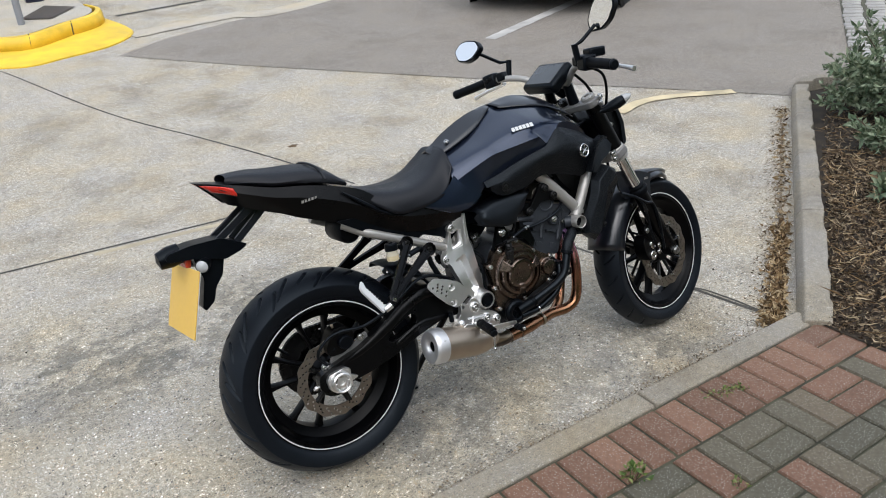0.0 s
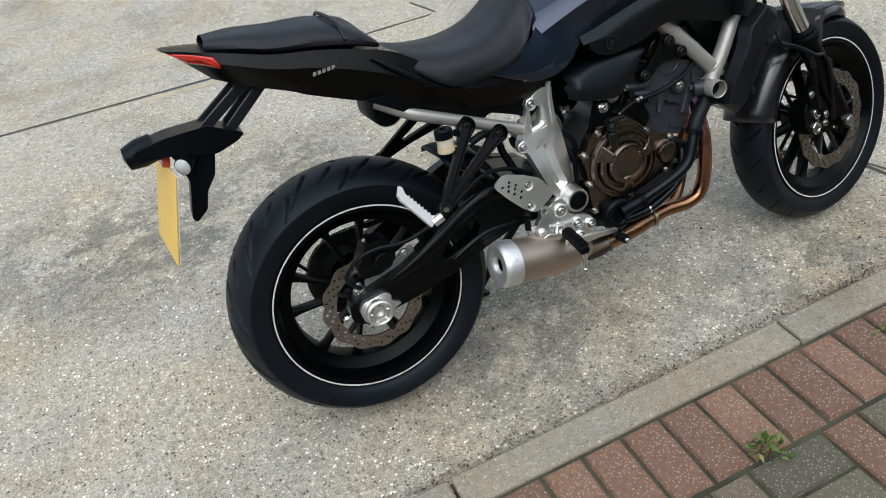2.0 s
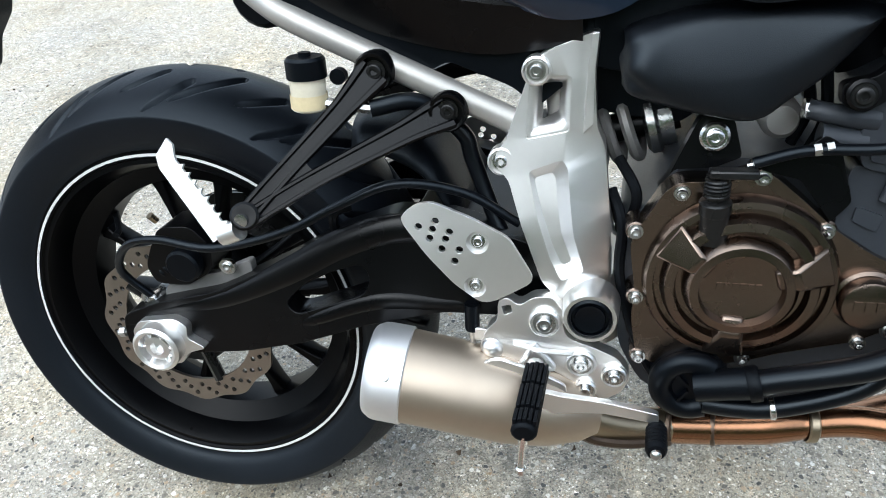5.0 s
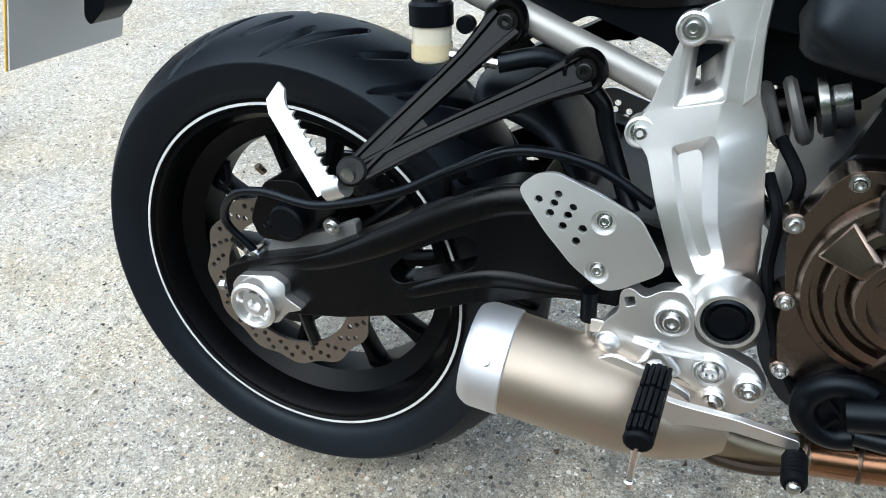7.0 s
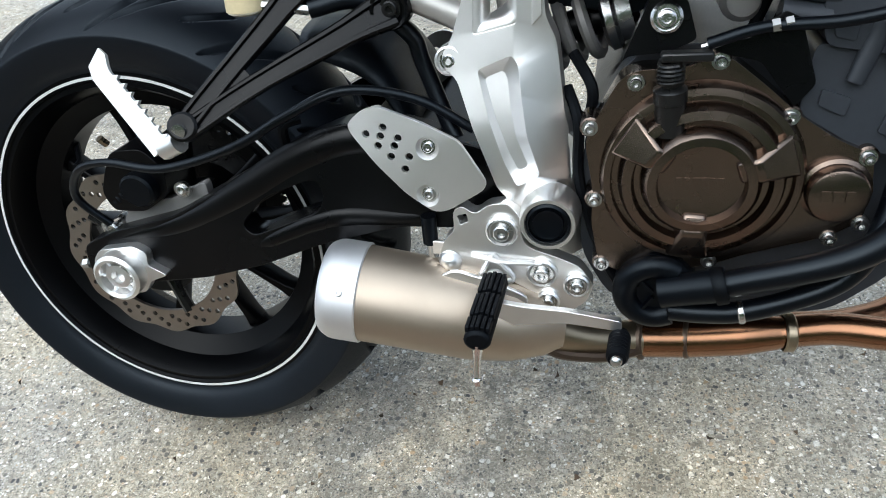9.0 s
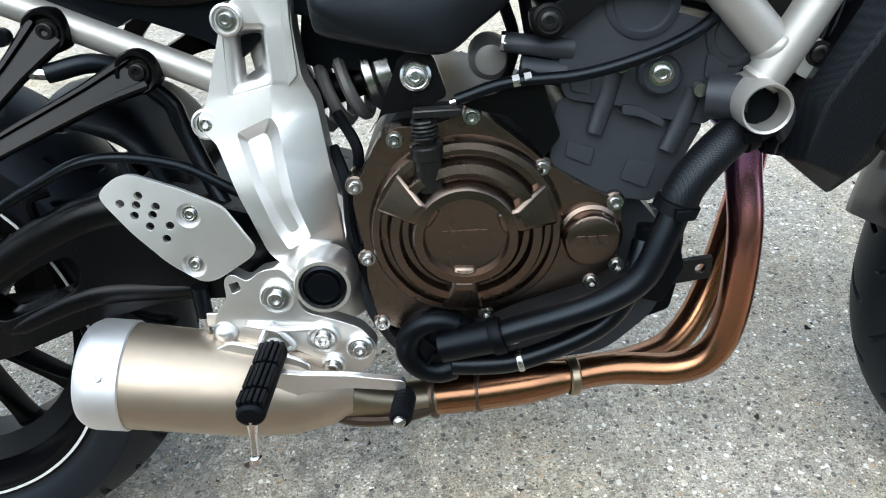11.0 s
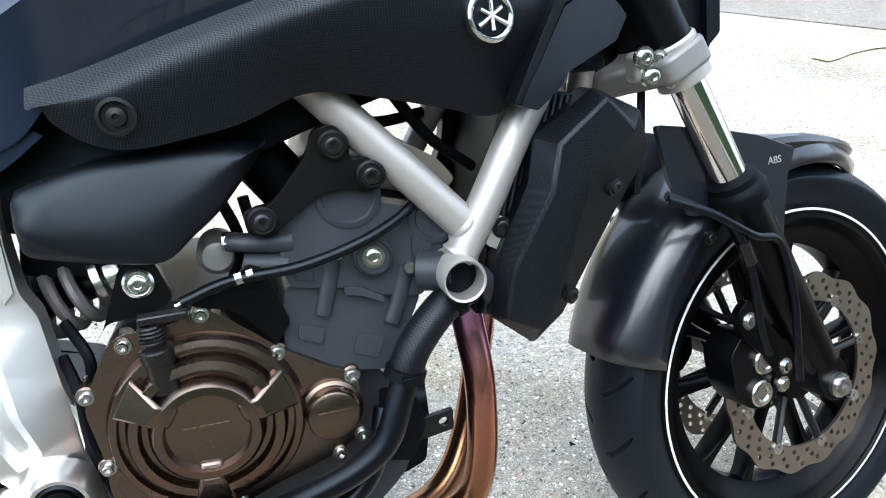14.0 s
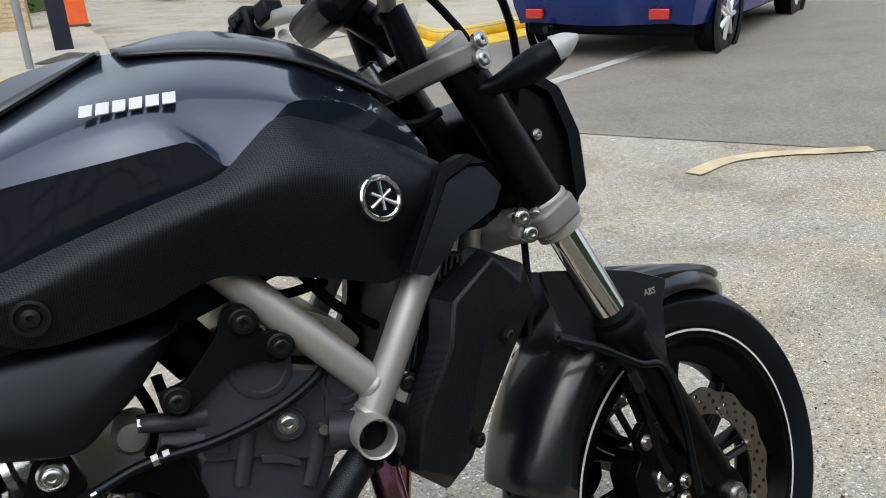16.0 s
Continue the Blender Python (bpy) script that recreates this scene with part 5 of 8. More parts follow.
part("mount_washer", lathe(BM(), [(0.0135, 0.005), (0.0135, -0.004), (0.011, -0.006), (0, -0.004)], (0.622, -0.150, 0.605), (0, 1, 0), 20, caps=False), "bolt", bike)
part("mount_bolt", bolt(BM(), (0.622, -0.154, 0.605), 0.008, (0, -1, 0), 0.006), "bolt", bike)

# water pump and hoses
pump = part("water_pump", lathe(BM(), [(0.040, 0.02), (0.040, -0.006), (0.036, -0.014), (0.024, -0.020), (0.020, -0.016), (0, -0.016)], (0.626, -0.150, 0.337), (0, 1, 0), 36, caps=False), "plastic", eng, "black water pump housing")
part("pump_volute", tube(BM(), [(0.626 + 0.030 * math.cos(a), -0.163, 0.337 + 0.030 * math.sin(a)) for a in np.linspace(0.9, 5.2, 12)], 0.0125, 12, 3), "plastic", pump)
for a in (0.4, 2.2, 4.0):
    part("fin", box(BM(), (0.004, -0.022, -0.0015), (0.026, -0.012, 0.0015), Matrix.Translation((0.626, -0.150, 0.337)) @ Matrix.Rotation(a, 4, "Y")), "plastic", pump)
part("outlet_stub", tube(BM(), [(0.63, -0.172, 0.342), (0.672, -0.176, 0.352), (0.69, -0.178, 0.357)], [0.0165, 0.0175, 0.0175], 16), "plastic", pump)
part("hose_clamp", lathe(BM(), [(0.0185, -0.006), (0.0195, -0.004), (0.0195, 0.004), (0.0185, 0.006)], (0.684, -0.178, 0.355), (0.9, 0, 0.25), 20, caps=False), "rubber", pump)
h1 = part("coolant_hose", tube(BM(), [(0.69, -0.178, 0.357), (0.745, -0.18, 0.378), (0.79, -0.182, 0.398), (0.818, -0.182, 0.420), (0.834, -0.18, 0.455), (0.845, -0.178, 0.487)], 0.0138, 16), "hose", bike, "black rubber coolant hose")
part("braided_hose", tube(BM(), [(0.842, -0.178, 0.478), (0.850, -0.178, 0.502), (0.868, -0.175, 0.525), (0.895, -0.165, 0.545), (0.925, -0.15, 0.552)], 0.0175, 16), "weave", h1)
for p, a in (((0.843, -0.178, 0.484), (0.35, 0, 1)), ((0.90, -0.163, 0.546), (1, 0.2, 0.35))):
    part("hose_clamp", lathe(BM(), [(0.018, -0.006), (0.0205, -0.005), (0.0205, 0.005), (0.018, 0.006)], p, a, 20, caps=False), "rubber", h1)
    part("clamp_ear", box(BM(), (-0.007, -0.026, -0.005), (0.007, -0.017, 0.005), Matrix.Translation(p)), "rubber", h1, bev=0.001)
part("lower_hose", tube(BM(), [(0.64, -0.168, 0.318), (0.67, -0.172, 0.318), (0.705, -0.174, 0.322), (0.75, -0.172, 0.34), (0.79, -0.168, 0.365), (0.812, -0.162, 0.40), (0.824, -0.15, 0.44)], 0.0112, 14), "hose", h1)
part("hose_band", lathe(BM(), [(0.0118, -0.003), (0.0128, -0.002), (0.0128, 0.002), (0.0118, 0.003)], (0.706, -0.174, 0.3222), (1, 0, 0.2), 16, caps=False), "bolt", h1)
part("oil_filter", tube(BM(), [(0.84, -0.06, 0.40), (0.88, -0.06, 0.395)], 0.033, 24, 1), "plastic", eng)
part("front_block", plate(BM(), rounded([(0.825, 0.445), (0.86, 0.44), (0.87, 0.40), (0.85, 0.36), (0.82, 0.37)], 0.006), -0.135, -0.09), "plastic", eng, bev=0.004)
part("front_tab", plate(BM(), rounded([(0.850, 0.396), (0.905, 0.399), (0.905, 0.373), (0.855, 0.370)], 0.003), -0.118, -0.112, [ring_pts(0.893, 0.386, 0.0055, 12)]), "darkbolt", eng, bev=0.001)

# ---- frame tubes ----
fr = part("frame", tube(BM(), [(0.790, -0.148, 0.765), (0.924, -0.160, 0.611)], 0.0172, 20, 1), "pipe", bike, "silver-painted tubular steel frame")
part("front_tube", tube(BM(), [(1.035, -0.13, 0.78), (0.988, -0.150, 0.712), (0.948, -0.160, 0.645), (0.908, -0.166, 0.585)], 0.0172, 20), "pipe", fr)
part("weld", lathe(BM(), [(0.0175, -0.004), (0.020, -0.001), (0.020, 0.002), (0.0175, 0.004)], (0.918, -0.1595, 0.618), (0.66, -0.06, -0.75), 20, caps=False), "pipe", fr)
part("weld", lathe(BM(), [(0.0175, -0.003), (0.0195, 0), (0.0175, 0.004)], (0.911, -0.1655, 0.590), (0.55, -0.06, 0.83), 20, caps=False), "pipe", fr)
part("slider_mount", lathe(BM(), [(0.0215, 0.05), (0.0215, -0.002), (0.0205, -0.0035), (0.0185, -0.002), (0.0178, 0.03)], (0.903, -0.200, 0.574), (0, 1, 0), 32, caps=False), "pipe", fr, "open silver tube end on the frame")
# black disc inside the open tube, standing in for the shade of its bore
part("slider_plug", lathe(BM(), [(0.0176, 0.0), (0.0176, 0.002), (0.008, 0.004), (0, 0.004)], (0.903, -0.178, 0.574), (0, -1, 0), 24, caps=False), "rubber", fr)
part("mount_arm", tube(BM(), [(0.872, -0.15, 0.575), (0.903, -0.165, 0.574)], 0.020, 16, 1), "engine", fr)
part("lower_lug", tube(BM(), [(0.915, -0.160, 0.572), (0.934, -0.158, 0.556), (0.946, -0.152, 0.532), (0.952, -0.148, 0.515)], [0.012, 0.013, 0.010, 0.005], 12), "engine", fr)
part("subframe_rail", tube(BM(), [(0.130, -0.070, 0.748), (0.175, -0.098, 0.722), (0.215, -0.113, 0.702), (0.306, -0.118, 0.660), (0.44, -0.115, 0.598)], 0.0135, 18), "pipe", fr)
part("far_rail", tube(BM(), [(0.10, 0.105, 0.755), (0.306, 0.118, 0.660), (0.44, 0.115, 0.598)], 0.0135, 14), "pipe", fr)
part("inner_upright", tube(BM(), [(0.455, -0.085, 0.72), (0.475, -0.09, 0.63), (0.49, -0.09, 0.50)], 0.014, 16), "pipe", fr)
part("far_front_tube", tube(BM(), [(1.035, 0.13, 0.78), (0.988, 0.150, 0.712), (0.908, 0.166, 0.585)], 0.0172, 14), "pipe", fr)
part("far_tube", tube(BM(), [(0.790, 0.148, 0.765), (0.924, 0.160, 0.611)], 0.0172, 14, 1), "pipe", fr)

def cast_arm(path, widths, normal, thick=0.006):
    """A cast arm with raised rims along both edges."""
    b_ = BM()
    P_ = catmull(path, 5)
    ws = np.interp(np.linspace(0, len(widths) - 1, len(P_)), range(len(widths)), widths)
    rows_ = []
    for i, p in enumerate(P_):
        d = (P_[min(i + 1, len(P_) - 1)] - P_[max(i - 1, 0)]).normalized()
        n_ = (normal - d * normal.dot(d)).normalized()
        v_ = n_.cross(d)
        w, t = ws[i], thick
        rows_.append([b_.verts.new(p + v_ * x + n_ * y) for x, y in ((-w, -t), (-w, t * 0.7), (-w * 0.86, t), (-w * 0.6, t), (-w * 0.48, t * 0.25), (w * 0.48, t * 0.25), (w * 0.6, t), (w * 0.86, t), (w, t * 0.7), (w, -t))])
    for p, q in zip(rows_, rows_[1:]):
        for i in range(10):
            b_.faces.new((p[i], p[(i + 1) % 10], q[(i + 1) % 10], q[i]))
    b_.faces.new(rows_[0])
    b_.faces.new(rows_[-1])
    return b_


# passenger peg bracket and peg, both sides
for s in (1, -1):
    lab = "matt black passenger peg bracket" if s > 0 else ""
    P = Vector((0.181, -0.222 * s, 0.531))
    A_, B_ = Vector((0.294, -0.134 * s, 0.657)), Vector((0.367, -0.132 * s, 0.617))
    nn = (A_ - P).cross(B_ - P).normalized()
    nn = nn if nn.y * s < 0 else -nn
    br = part("peg_bracket", cast_arm([A_, A_.lerp(P, 0.25), A_.lerp(P, 0.6), P], [0.018, 0.0115, 0.010, 0.0105], nn), "blackpaint", bike, lab, smooth=30)
    part("strut", cast_arm([B_, B_.lerp(P, 0.22) + Vector((0, 0, 0.002)), B_.lerp(P, 0.6) + Vector((0, 0, 0.002)), P + Vector((0.004, 0, -0.003))], [0.019, 0.0125, 0.0095, 0.0095], nn), "blackpaint", br, smooth=30)
    wb = BM()
    for off in (-0.003, 0.002):
        wb.faces.new([wb.verts.new(p + nn * off) for p in (P, P.lerp(A_, 0.42), P.lerp(B_, 0.36))])
    part("web", wb, "blackpaint", br, smooth=0)
    part("peg_boss", lathe(BM(), [(0.0, -0.009), (0.0135, -0.009), (0.0145, -0.006), (0.0145, 0.007), (0.012, 0.009), (0.006, 0.009), (0, 0.008)], P, nn, 20, caps=False), "blackpaint", br)
    for x, z in ((0.294, 0.657), (0.367, 0.617)):
        part("eye", lathe(BM(), [(0.0205, 0.012), (0.0205, -0.008), (0.0185, -0.011), (0.0155, -0.010), (0.0145, -0.003), (0, -0.003)], (x, -0.130 * s, z), (0, s, 0), 28, caps=False), "blackpaint", br)
        part("bolt", bolt(BM(), (x, -0.133 * s, z), 0.0075, (0, -s, 0), 0.006), "darkbolt", br)
    if s > 0:
        pg = part("passenger_peg", tube(BM(), [P + Vector((-0.008, -0.002 * s, -0.014)), P + Vector((-0.029, 0.001 * s, -0.023))], 0.011, 10, 1), "alu", bike, "folded bare aluminium passenger peg" if s > 0 else "")
        d0, d1 = Vector((0.152, -0.221 * s, 0.508)), Vector((0.096, -0.210 * s, 0.592))
        du = (d1 - d0).normalized()
        dw = Vector((0.35, -0.9 * s, 0.25))
        dw = (dw - du * dw.dot(du)).normalized()
        dv = du.cross(dw)
        LP = (d1 - d0).length
        side = []
        for k in range(8):
            side += [(LP * (0.10 + 0.1 * k), 0.0105), (LP * (0.125 + 0.1 * k), 0.0068), (LP * (0.175 + 0.1 * k), 0.0068)]
        prof_ = [(x, v * 1.15) for x, v in [(0, -0.010), (LP * 0.9, -0.0085), (LP * 1.02, -0.004), (LP * 1.10, 0.012), (LP * 1.02, 0.013), (LP * 0.93, 0.0085)] + side[::-1] + [(0, 0.010)]]
        b = BM()
        lo_ = [b.verts.new(d0 + du * x + dv * v - dw * 0.004) for x, v in prof_]
        hi_ = [b.verts.new(d0 + du * x + dv * v + dw * 0.004) for x, v in prof_]
        bmesh.ops.triangle_fill(b, edges=[b.edges.new((lo_[i], lo_[i - 1])) for i in range(len(lo_))], use_beauty=True)
        bmesh.ops.triangle_fill(b, edges=[b.edges.new((hi_[i], hi_[i - 1])) for i in range(len(hi_))], use_beauty=True)
        for i in range(len(lo_)):
            b.faces.new((lo_[i], lo_[i - 1], hi_[i - 1], hi_[i]))
        part("peg_body", b, "barepeg", pg, smooth=0)
    part("pivot_pin", lathe(BM(), [(0.007, 0), (0.007, 0.004), (0, 0.005)], P + Vector((0, -0.008 * s, 0)), (0, -s, 0), 14, caps=False), "bolt", br)
# brake fluid reservoir
res = part("reservoir", lathe(BM(), [(0.013, -0.018), (0.0165, -0.016), (0.0175, 0.016), (0.0175, 0.018)], (0.232, -0.155, 0.640), (0, 0, 1), 28), "fluid", bike, "translucent brake fluid reservoir with a black cap")
part("cap", lathe(BM(), [(0.0195, 0.0), (0.0195, 0.018), (0.017, 0.021), (0.006, 0.021), (0.006, 0.025), (0, 0.025)], (0.232, -0.155, 0.656), (0, 0, 1), 28, caps=False), "plastic", res)
part("fluid_level", lathe(BM(), [(0.0182, 0), (0.0182, 0.014)], (0.232, -0.155, 0.626), (0, 0, 1), 28, caps=False), mat("brake_fluid", (0.62, 0.52, 0.32), 0.3), res)
part("clip", lathe(BM(), [(0.008, 0.004), (0.008, -0.006), (0, -0.007)], (0.262, -0.148, 0.656), (0, 1, 0), 14, caps=False), "plastic", res)
part("outlet", tube(BM(), [(0.246, -0.155, 0.630), (0.290, -0.145, 0.622)], 0.006, 8, 1), "bolt", res)
part("hose", tube(BM(), [(0.290, -0.145, 0.622), (0.335, -0.13, 0.625), (0.375, -0.10, 0.585), (0.385, -0.095, 0.555), (0.408, -0.10, 0.50), (0.43, -0.11, 0.46)], 0.009, 12), "hose", res)

# regulator behind the coolant hoses
rg = part("regulator", plate(BM(), rounded([(0.838, 0.420), (0.884, 0.424), (0.888, 0.365), (0.880, 0.312), (0.852, 0.302), (0.822, 0.330)], 0.006), -0.075, -0.02), "rubber", bike, "black finned regulator in front of the crankcase", bev=0.004)
for k in range(2):
    part("bolt", bolt(BM(), (0.856 + 0.016 * k, -0.06, 0.304 + 0.006 * k), 0.004, (0.1, -0.3, -1), 0.004), "bolt", rg)

# shock absorber
sh = part("shock_absorber", tube(BM(), [(0.44, -0.03, 0.545), (0.60, -0.03, 0.59)], 0.016, 16, 1), "blackpaint", bike, "horizontal shock absorber with a dark coil spring")
a0, a1 = Vector((0.445, -0.03, 0.546)), Vector((0.565, -0.03, 0.580))
axs = (a1 - a0).normalized()
_, uu, ww = frame_of(axs)
part("coil_spring", tube(BM(), [a0.lerp(a1, i / 70) + (uu * math.cos(i * 0.55) + ww * math.sin(i * 0.55)) * 0.034 for i in range(71)], 0.0068, 8, 2), "castgrey", sh)
part("spring_seat", lathe(BM(), [(0.03, 0), (0.036, 0.004), (0.036, 0.012), (0.030, 0.016), (0.030, 0.03), (0, 0.03)], a1, axs, 24, caps=False), "bolt", sh)
# dark plastic between wheel and frame
# plain dark mass added round the throttle bodies to fill the bright gap
part("throttle_body", plate(BM(), rounded([(0.50, 0.60), (0.60, 0.585), (0.635, 0.62), (0.63, 0.69), (0.52, 0.70)], 0.015), -0.055, 0.055), "plastic", bike, bev=0.012)
part("rear_mudguard", skin(BM(), [[[(0.24, 0, 0.585), (0.28, 0, 0.585), (0.33, 0, 0.57), (0.375, 0, 0.50)], [(0.245, -0.06, 0.58), (0.28, -0.07, 0.578), (0.33, -0.075, 0.56), (0.375, -0.08, 0.49)], [(0.25, -0.088, 0.56), (0.285, -0.094, 0.555), (0.335, -0.10, 0.53), (0.37, -0.10, 0.47)]]], 14, 4, True), "plastic", bike, "matt black inner mudguard over the tyre", solid=0.004)
part("battery_box", plate(BM(), rounded([(0.20, 0.695), (0.40, 0.672), (0.47, 0.664), (0.52, 0.70), (0.40, 0.76), (0.24, 0.77)], 0.02), -0.09, 0.09), "plastic", bike, bev=0.01)
part("under_seat_cover", plate(BM(), rounded([(0.10, 0.765), (0.18, 0.720), (0.236, 0.692), (0.300, 0.660), (0.345, 0.652), (0.365, 0.662), (0.430, 0.636), (0.455, 0.615), (0.51, 0.66), (0.51, 0.73), (0.30, 0.76)], 0.008), -0.112, -0.094), "plastic", bike, "matt black inner cover above the rail", bev=0.004)
part("air_box", plate(BM(), rounded([(0.50, 0.74), (0.50, 0.655), (0.56, 0.648), (0.60, 0.652), (0.70, 0.665), (0.74, 0.70), (0.86, 0.74), (0.98, 0.76), (0.98, 0.82), (0.60, 0.80)], 0.02), -0.11, 0.11), "plastic", bike, bev=0.01)
part("intake_duct", tube(BM(), [(0.735, -0.04, 0.70), (0.765, -0.04, 0.655)], 0.03, 18, 1), "rubber", bike)
for pts in ([(0.70, -0.11, 0.66), (0.71, -0.10, 0.62), (0.70, -0.09, 0.58)], [(0.72, -0.10, 0.66), (0.725, -0.10, 0.61), (0.715, -0.09, 0.57)], [(0.77, -0.12, 0.75), (0.84, -0.12, 0.72), (0.90, -0.10, 0.72)], [(0.86, -0.12, 0.755), (0.90, -0.12, 0.70), (0.95, -0.10, 0.66)], [(0.54, -0.09, 0.56), (0.56, -0.11, 0.53), (0.555, -0.10, 0.49)], [(0.535, -0.10, 0.53), (0.548, -0.12, 0.50), (0.55, -0.12, 0.44), (0.575, -0.135, 0.36), (0.60, -0.14, 0.315)]):
    part("wire_loom", tube(BM(), pts, 0.0055, 8), "rubber", bike)
# side stand
st = part("side_stand", tube(BM(), [(0.52, 0.12, 0.30), (0.43, 0.17, 0.16), (0.36, 0.212, 0.042)], 0.011, 12), "blackpaint", bike, "black side stand under the far side")
part("stand_foot", box(BM(), (0.335, 0.185, 0.036), (0.385, 0.245, 0.044)), "blackpaint", st, bev=0.002)

# ---- tank, covers, seat and tail ----
C0 = [(0.500, 0, 0.888), (0.577, 0, 0.938), (0.67, 0, 0.974), (0.77, 0, 0.990), (0.90, 0, 0.978), (1.00, 0, 0.945)]
C1 = [(0.505, -0.055, 0.868), (0.593, -0.062, 0.904), (0.64, -0.066, 0.926), (0.69, -0.070, 0.944), (0.765, -0.074, 0.962), (0.845, -0.074, 0.966), (0.923, -0.07, 0.950), (1.00, -0.06, 0.912)]
C2 = [(0.498, -0.115, 0.835), (0.60, -0.155, 0.880), (0.70, -0.168, 0.906), (0.774, -0.168, 0.917), (0.868, -0.156, 0.918), (0.93, -0.135, 0.908), (1.01, -0.105, 0.880)]
C3 = [(0.490, -0.140, 0.795), (0.604, -0.192, 0.852), (0.643, -0.196, 0.860), (0.725, -0.198, 0.869), (0.775, -0.195, 0.875), (0.794, -0.193, 0.876), (0.806, -0.191, 0.862), (0.818, -0.190, 0.850), (0.832, -0.187, 0.860), (0.850, -0.183, 0.876), (0.870, -0.178, 0.894), (0.888, -0.172, 0.904), (0.920, -0.164, 0.901), (0.95, -0.155, 0.892), (0.995, -0.138, 0.866), (1.03, -0.118, 0.842)]
C4 = [(0.465, -0.138, 0.715), (0.55, -0.165, 0.735), (0.60, -0.178, 0.775), (0.684, -0.180, 0.805), (0.79, -0.182, 0.832), (0.82, -0.182, 0.838), (0.85, -0.176, 0.858), (0.89, -0.166, 0.876), (0.97, -0.140, 0.850), (1.03, -0.112, 0.815)]
tank = part("fuel_tank", skin(BM(), [[C0, C1, C2, C3], [C3, C4]], 72, 6, True), "gloss", bike, "glossy deep blue fuel tank with a knife-edge crease", 24)
for s in (1, -1):
    part("tank_tail", skin(BM(), [[[(0.335, -0.135 * s, 0.766), (0.40, -0.140 * s, 0.766), (0.46, -0.142 * s, 0.785), (0.495, -0.142 * s, 0.82)], [(0.36, -0.140 * s, 0.755), (0.42, -0.145 * s, 0.735), (0.48, -0.150 * s, 0.74), (0.52, -0.156 * s, 0.78)], [(0.44, -0.140 * s, 0.715), (0.48, -0.146 * s, 0.705), (0.53, -0.155 * s, 0.712), (0.575, -0.165 * s, 0.74)]]], 12, 4), "gloss", tank)
# black spine and cap cover
S0 = [(0.75, 0, 0.992), (0.83, 0, 1.004), (0.90, 0, 0.994), (0.96, 0, 0.974), (1.02, 0, 0.938)]
S1 = [(0.755, -0.035, 0.986), (0.83, -0.05, 0.985), (0.90, -0.055, 0.976), (0.96, -0.058, 0.952), (1.02, -0.058, 0.914)]
S2 = [(0.760, -0.052, 0.977), (0.83, -0.076, 0.970), (0.90, -0.082, 0.957), (0.96, -0.080, 0.935), (1.03, -0.075, 0.895)]
part("cap_cover", skin(BM(), [[S0, S1, S2]], 20, 4, True), "fender", tank, "glossy black filler surround", solid=0.003)
Q0 = [(0.488, 0, 0.89), (0.56, 0, 0.934), (0.65, 0, 0.972), (0.74, 0, 0.991)]
Q1 = [(0.492, -0.06, 0.872), (0.57, -0.068, 0.901), (0.65, -0.066, 0.937), (0.735, -0.03, 0.985)]
part("spine_pad", skin(BM(), [[Q0, Q1]], 16, 4, True), "fender", tank, "satin black tank spine", solid=0.005)
part("spine_bolt", bolt(BM(), (0.545, -0.045, 0.912), 0.006, (-0.3, -0.4, 0.85), 0.006), "bolt", tank)
part("tank_bolt", bolt(BM(), (0.952, -0.098, 0.913), 0.006, (0.2, -0.5, 0.85), 0.006), "bolt", tank)
# white lettering as plain bars that lie on the tank's shoulder
for i in range(6):
    b = BM()
    x0 = 0.711 + i * 0.0137
    quad = []
    for x, v in ((x0, 0.0), (x0 + 0.0108, 0.0), (x0 + 0.0133, 1.0), (x0 + 0.0025, 1.0)):
        z0 = 0.908 + (x - 0.70) * 0.05
        quad.append(b.verts.new((x, -0.1735 + 0.011 * v - 0.0065, z0 + 0.0105 * v)))
    b.faces.new(quad)
    part("letter_bar", b, "white", tank, "white slanted bar", 0, solid=0.0012)

U = [(0.575, -0.188, 0.780), (0.619, -0.192, 0.790), (0.684, -0.196, 0.809), (0.789, -0.196, 0.838), (0.812, -0.194, 0.848), (0.840, -0.188, 0.872), (0.865, -0.182, 0.890), (0.888, -0.176, 0.888), (0.98, -0.150, 0.855), (1.035, -0.130, 0.826)]
U2 = [(x, y - 0.012, z - 0.016) for x, y, z in U[:5]] + [(0.845, -0.203, 0.850), (0.868, -0.200, 0.862), (0.89, -0.198, 0.862), (0.975, -0.182, 0.838), (1.035, -0.160, 0.815)]
MID = [(0.585, -0.203, 0.765), (0.64, -0.209, 0.765), (0.72, -0.210, 0.782), (0.80, -0.209, 0.808), (0.87, -0.208, 0.822), (0.94, -0.204, 0.803), (1.00, -0.190, 0.80), (1.045, -0.165, 0.80)]
LOW = [(0.590, -0.198, 0.752), (0.612, -0.198, 0.733), (0.645, -0.198, 0.724), (0.70, -0.197, 0.730), (0.736, -0.194, 0.737), (0.79, -0.190, 0.755), (0.845, -0.184, 0.745), (0.903, -0.180, 0.729), (0.952, -0.174, 0.717), (1.00, -0.165, 0.748), (1.045, -0.150, 0.790)]
LOW2 = [(x, y + 0.055, z + 0.004) for x, y, z in LOW]
UIN = [(x, y + 0.02, z - 0.004) for x, y, z in U]
sc = part("side_cover", skin(BM(), [[UIN, U], [U, U2, MID, LOW], [LOW, LOW2]], 44, 5, True), "weave", bike, "matt black tank side cover with a woven texture", 28)
